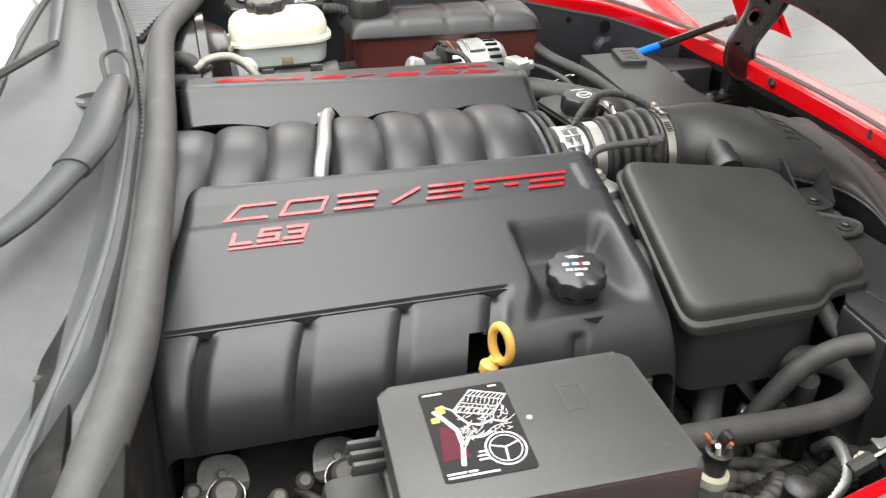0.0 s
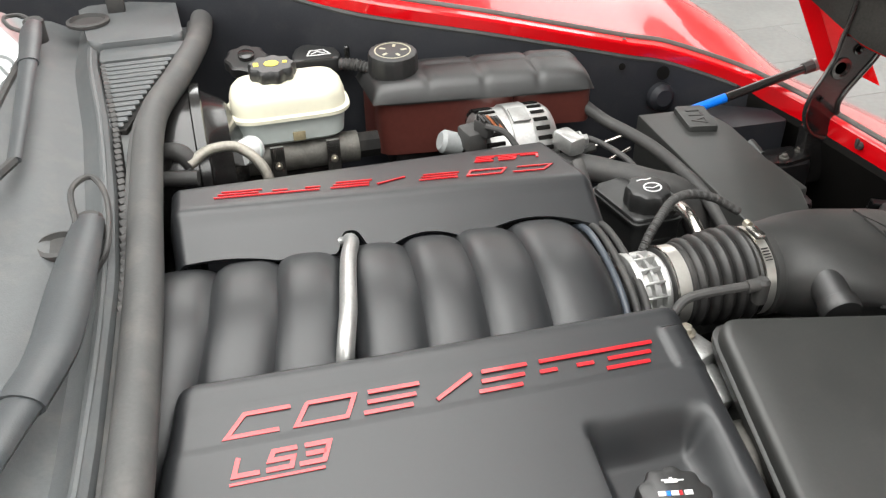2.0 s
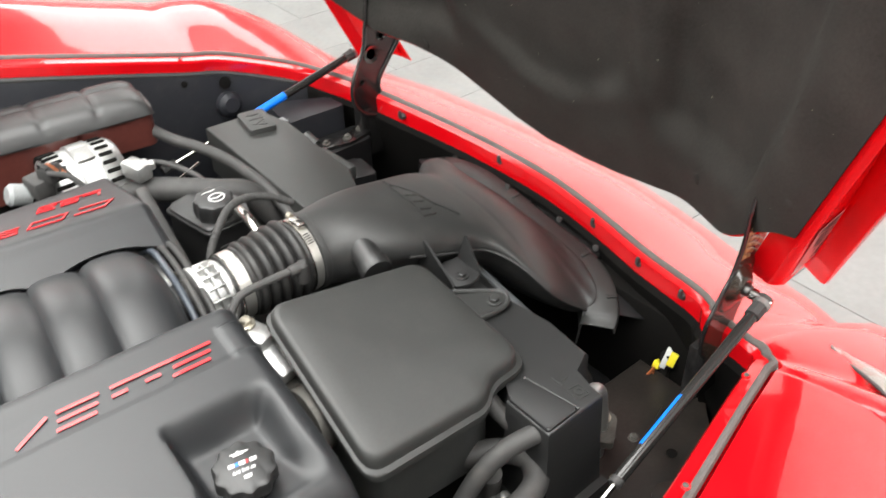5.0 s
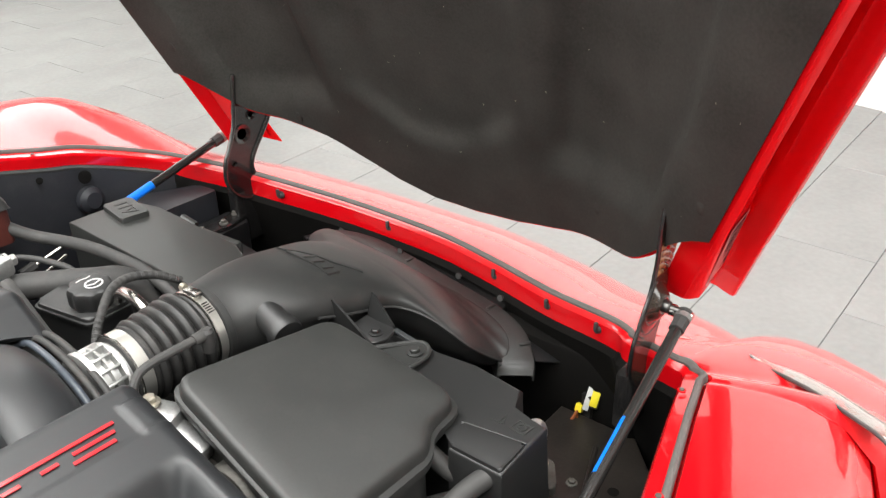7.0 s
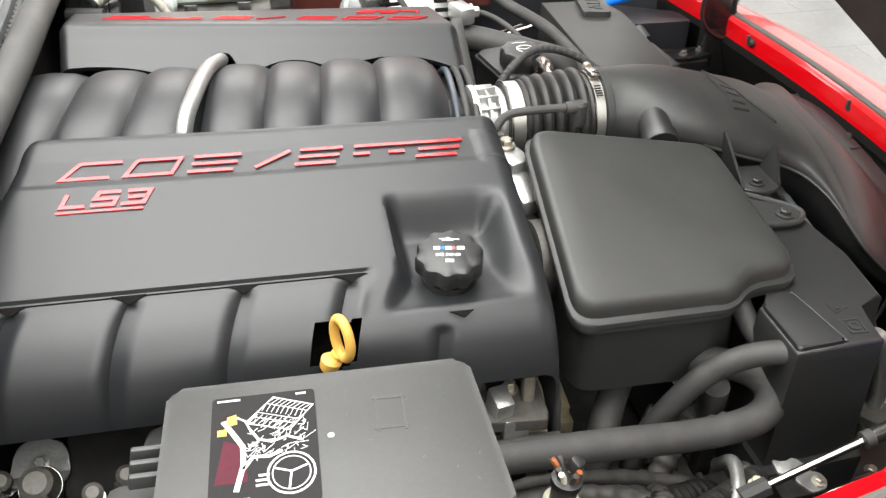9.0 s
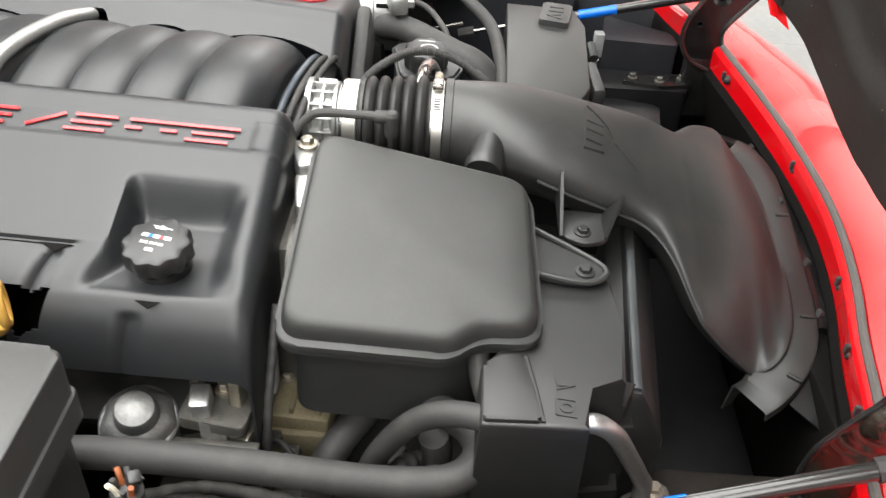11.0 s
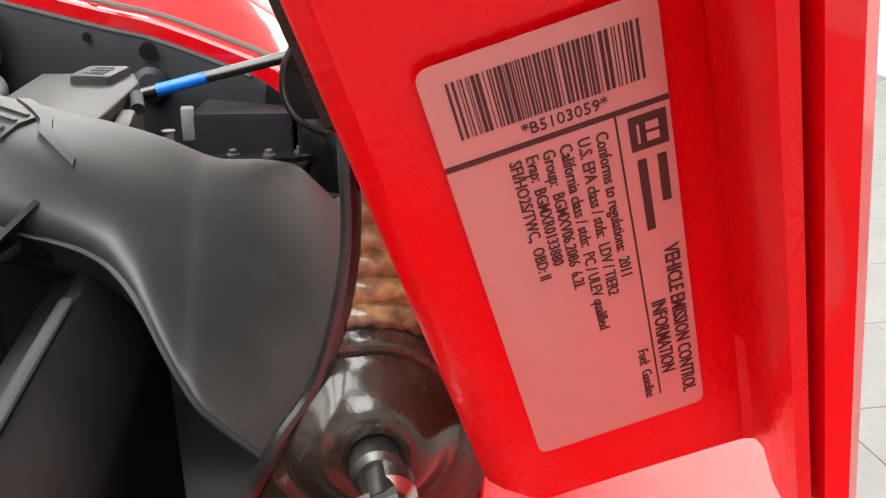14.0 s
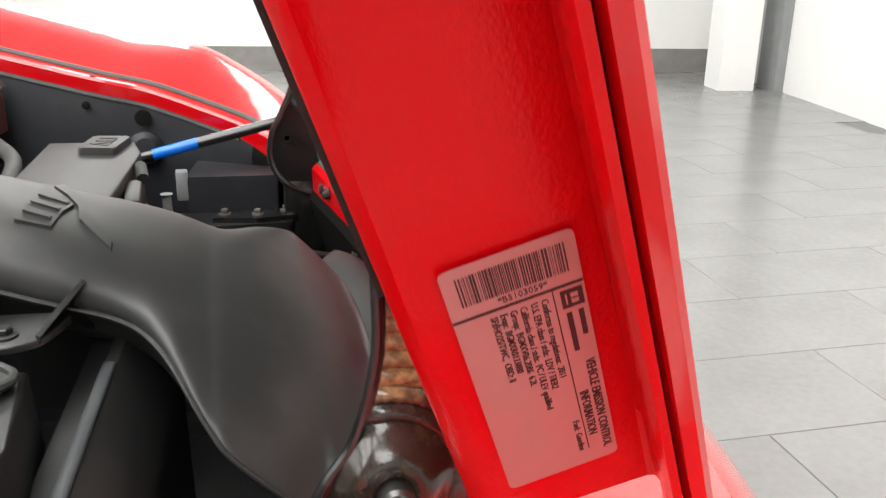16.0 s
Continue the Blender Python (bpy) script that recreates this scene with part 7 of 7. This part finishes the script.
# ---- cowl, wipers and windscreen ----
cowl = thing("cowl", "weathered grey plastic cowl below the windscreen", "cowl", (-0.15, CY, 0.5))
SEALP = ((0.095, 2.0, 0.845), (0.082, 1.82, 0.862), (0.045, 1.65, 0.870), (0.006, 1.51, 0.87), (-0.002, 1.3, 0.87), (-0.004, 1.11, 0.87), (-0.011, 0.93, 0.868), (-0.022, 0.78, 0.862), (-0.036, 0.65, 0.855), (-0.060, 0.55, 0.845), (-0.09, 0.45, 0.83), (-0.13, 0.35, 0.81))
LIPX = ((0.3, -0.16), (0.45, -0.118), (0.536, -0.114), (0.65, -0.074), (0.80, -0.052), (0.894, -0.044), (1.131, -0.034), (1.307, -0.040), (1.52, -0.055), (1.742, -0.080), (2.0, -0.09))
SL = spline(SEALP, 5)
rows = []
for p in SL:
    lip = along(LIPX, p.y)
    base = p.z
    r = [(p.x, base - 0.012), ((p.x + lip) / 2, base - 0.016), (lip + 0.006, base - 0.012), (lip + 0.002, base + 0.004), (lip - 0.004, base + 0.009), (lip - 0.012, base + 0.008), (lip - 0.022, base - 0.003), (lip - 0.034, base - 0.010), (lip - 0.055, base + 0.0), (lip - 0.08, base + 0.014), (lip - 0.10, base + 0.018), (lip - 0.16, base + 0.03)]
    rows.append([(x, p.y, z) for x, z in r])
part("panel", solid(grid_mesh(rows), 0.003), COWL, cowl)
for k in range(14):
    y = 1.735 - 0.0172 * k
    xr = along(((1.50, -0.036), (1.62, 0.0), (1.745, 0.040)), y)
    xl = along(((1.50, -0.052), (1.745, -0.072)), y)
    part("vent_slat", box((xr + xl) / 2, y, 0.8655, xr - xl, 0.0085, 0.005, 0.0015, (18, 0, 0)), COWL, cowl)
part("vent_bed", prism([(-0.076, 1.75), (0.046, 1.75), (0.0, 1.60), (-0.03, 1.50), (-0.055, 1.50)], 0.84, 0.8625, 0.001), DARK, cowl)
part("vent_cap", prism(rounded([(-0.074, 1.80), (0.062, 1.80), (0.046, 1.745), (-0.074, 1.745)], 0.006), 0.84, 0.870, 0.003), COWL, cowl)
for k in range(40):
    y = 1.725 - 0.0165 * k
    part("tooth", box(along(LIPX, y) + 0.010, y, 0.866, 0.009, 0.0085, 0.008, 0.0015, (25, 0, 20)), RUBBER, cowl)
part("tooth_bed", tube([(along(LIPX, y) + 0.010, y, 0.860) for y in (1.74, 1.6, 1.4, 1.2, 1.07)], 0.0065, 8, 4), DARK, cowl)
part("drip_lip", tube([(along(LIPX, y) - 0.008, y, along([(q.y, q.z) for q in reversed(SL)], y) + 0.007) for y in (1.9, 1.7, 1.5, 1.3, 1.1, 0.9, 0.75, 0.6, 0.5, 0.4)], 0.0045, 8, 4), COWL, cowl)
part("end_block", prism(rounded([(-0.12, 2.0), (0.05, 2.0), (0.06, 1.80), (-0.09, 1.80)], 0.02), 0.84, 0.880, 0.008), COWL, cowl)
part("pivot_ring", lathe([(0.022, 0), (0.026, 0.003), (0.026, 0.008), (0.021, 0.010), (0.019, 0.004)], pose(-0.092, 1.203, 0.872), 28), RUBBER, cowl)
part("end_ring", lathe([(0.030, 0), (0.036, 0.003), (0.036, 0.008), (0.030, 0.010), (0.028, 0.004)], pose(-0.096, 1.905, 0.878), 28), RUBBER, cowl)
part("end_clip", box(-0.050, 1.955, 0.895, 0.03, 0.02, 0.04, 0.003), RUBBER, cowl)
part("screw", lathe([(0.004, 0), (0.003, 0.002)], pose(-0.106, 0.62, 0.868), 10), RUBBER, cowl)
part("plenum_wall", box(-0.05, CY, 0.68, 0.02, 1.3, 0.34), DARK, cowl)
under(cowl)
seal = thing("cowl_seal", "thick weathered grey rubber seal along the cowl", "rubber seal", (0.0, CY, 0.85))
part("bulb", tube(SEALP, 0.020, 18, 5), SEAL, seal)
part("base_strip", tube([(x - 0.020, y, z - 0.008) for x, y, z in SEALP], 0.008, 8, 5), SEAL, seal)
under(seal)


def wiper(pts, loop, label, thin=1.0):
    t = thing("wiper_arm", label, "wiper", pts[0], "wipers")
    part("head", tube(pts[:4], 0.019, 14, 6, True, lambda u: thin * (0.017 + 0.006 * math.sin(min(1, u * 1.3) * 2.4)), 0.62), COWLDARK, t)
    part("arm", tube(pts[3:], 0.016, 12, 5, True, lambda u: thin * (0.018 - 0.006 * u), 0.6), COWLDARK, t)
    part("washer_tube", tube(loop, 0.0035, 8, 6), RUBBER, t)
    part("spindle", lathe([(0.016, -0.03), (0.016, 0.004), (0.012, 0.008)], pose(*pts[0]), 18), RUBBER, t)
    part("blade", tube([pts[-1], Vector(pts[-1]) + Vector((-0.06, -0.2, 0.02))], 0.006, 6, 3), RUBBER, t)
    under(t)


wiper([(-0.056, 1.205, 0.900), (-0.061, 1.08, 0.914), (-0.070, 0.975, 0.916), (-0.090, 0.912, 0.914), (-0.13, 0.80, 0.918), (-0.20, 0.66, 0.935)],
      [(-0.066, 1.19, 0.905), (-0.070, 1.235, 0.925), (-0.05, 1.26, 0.925), (-0.034, 1.22, 0.915), (-0.036, 1.16, 0.895), (-0.052, 1.135, 0.88)], "grey wiper arm with a looped washer tube")
wiper([(-0.163, 1.80, 0.925), (-0.160, 1.75, 0.930), (-0.156, 1.69, 0.930), (-0.152, 1.62, 0.928), (-0.147, 1.48, 0.922), (-0.142, 1.34, 0.918)],
      [(-0.17, 1.76, 0.925), (-0.195, 1.78, 0.930), (-0.205, 1.81, 0.935), (-0.185, 1.83, 0.93), (-0.165, 1.81, 0.925)], "grey wiper arm by the far cowl corner", 0.72)
rows = [[(-0.175 - 0.035 * math.cos((y - CY) * 1.8) - 0.9 * s, y, 0.880 + 0.48 * s + 0.02 * math.cos((y - CY) * 1.8)) for s in (0, 0.1, 0.3, 0.6, 1)] for y in [0.32 + 1.6 * k / 24 for k in range(25)]]
screen = thing("windscreen", "grey tinted windscreen glass above the cowl", "windscreen", (-0.2, CY, 0.85))
part("pane", solid(grid_mesh(rows), 0.005), GLASS, screen)
part("lower_trim", tube([(r[0][0] + 0.004, r[0][1], r[0][2]) for r in rows[::2]], 0.006, 8, 2), RUBBER, screen)
under(screen)

# ---- floor tiles, each a piece of the floor ----
floor = tagged(part("floor", box(0.9, 2.0, -0.004, 10.0, 12.0, 0.003, 0), GROUT), "large grey floor tiles with dark joints", "floor", kind="structure")
tile_bm = box(0, 0, 0, 0.7175, 0.3575, 0.008, 0.0012, (0, 0, 0), 1)
tile_me = mesh_of(tile_bm, "tile", FLOORM)
rest = []
for i in range(-7, 12):
    for j in range(-13, 24):
        x, y = 0.36 * 1 + 0.72 * i + (0.36 if j % 2 else 0.0), 1.0 - 0.18 + 0.36 * j
        rx, ry = x * math.cos(radians(8)) - y * math.sin(radians(8)), x * math.sin(radians(8)) + y * math.cos(radians(8))
        if rx > 4.3 or ry > 8.0:
            continue
        if x < 1.4 or y < -0.6:
            rest.append((x, y))
            continue
        t = new("tile", tile_me)
        t.parent = floor
        t.location = (x, y, -0.002)
verts, faces = [], []
for x, y in rest:
    k = len(verts)
    verts += [(x + a * 0.3588, y + b * 0.1788, z) for z in (-0.005, 0.002) for a, b in ((-1, -1), (1, -1), (1, 1), (-1, 1))]
    faces += [(k + 4, k + 5, k + 6, k + 7)] + [(k + q, k + (q + 1) % 4, k + 4 + (q + 1) % 4, k + 4 + q) for q in range(4)]
me = bpy.data.meshes.new("more_tiles")
me.from_pydata(verts, [], faces)
me.materials.append(FLOORM)
more = tagged(new("more_tiles", me), kind="stuff")
more.parent = floor
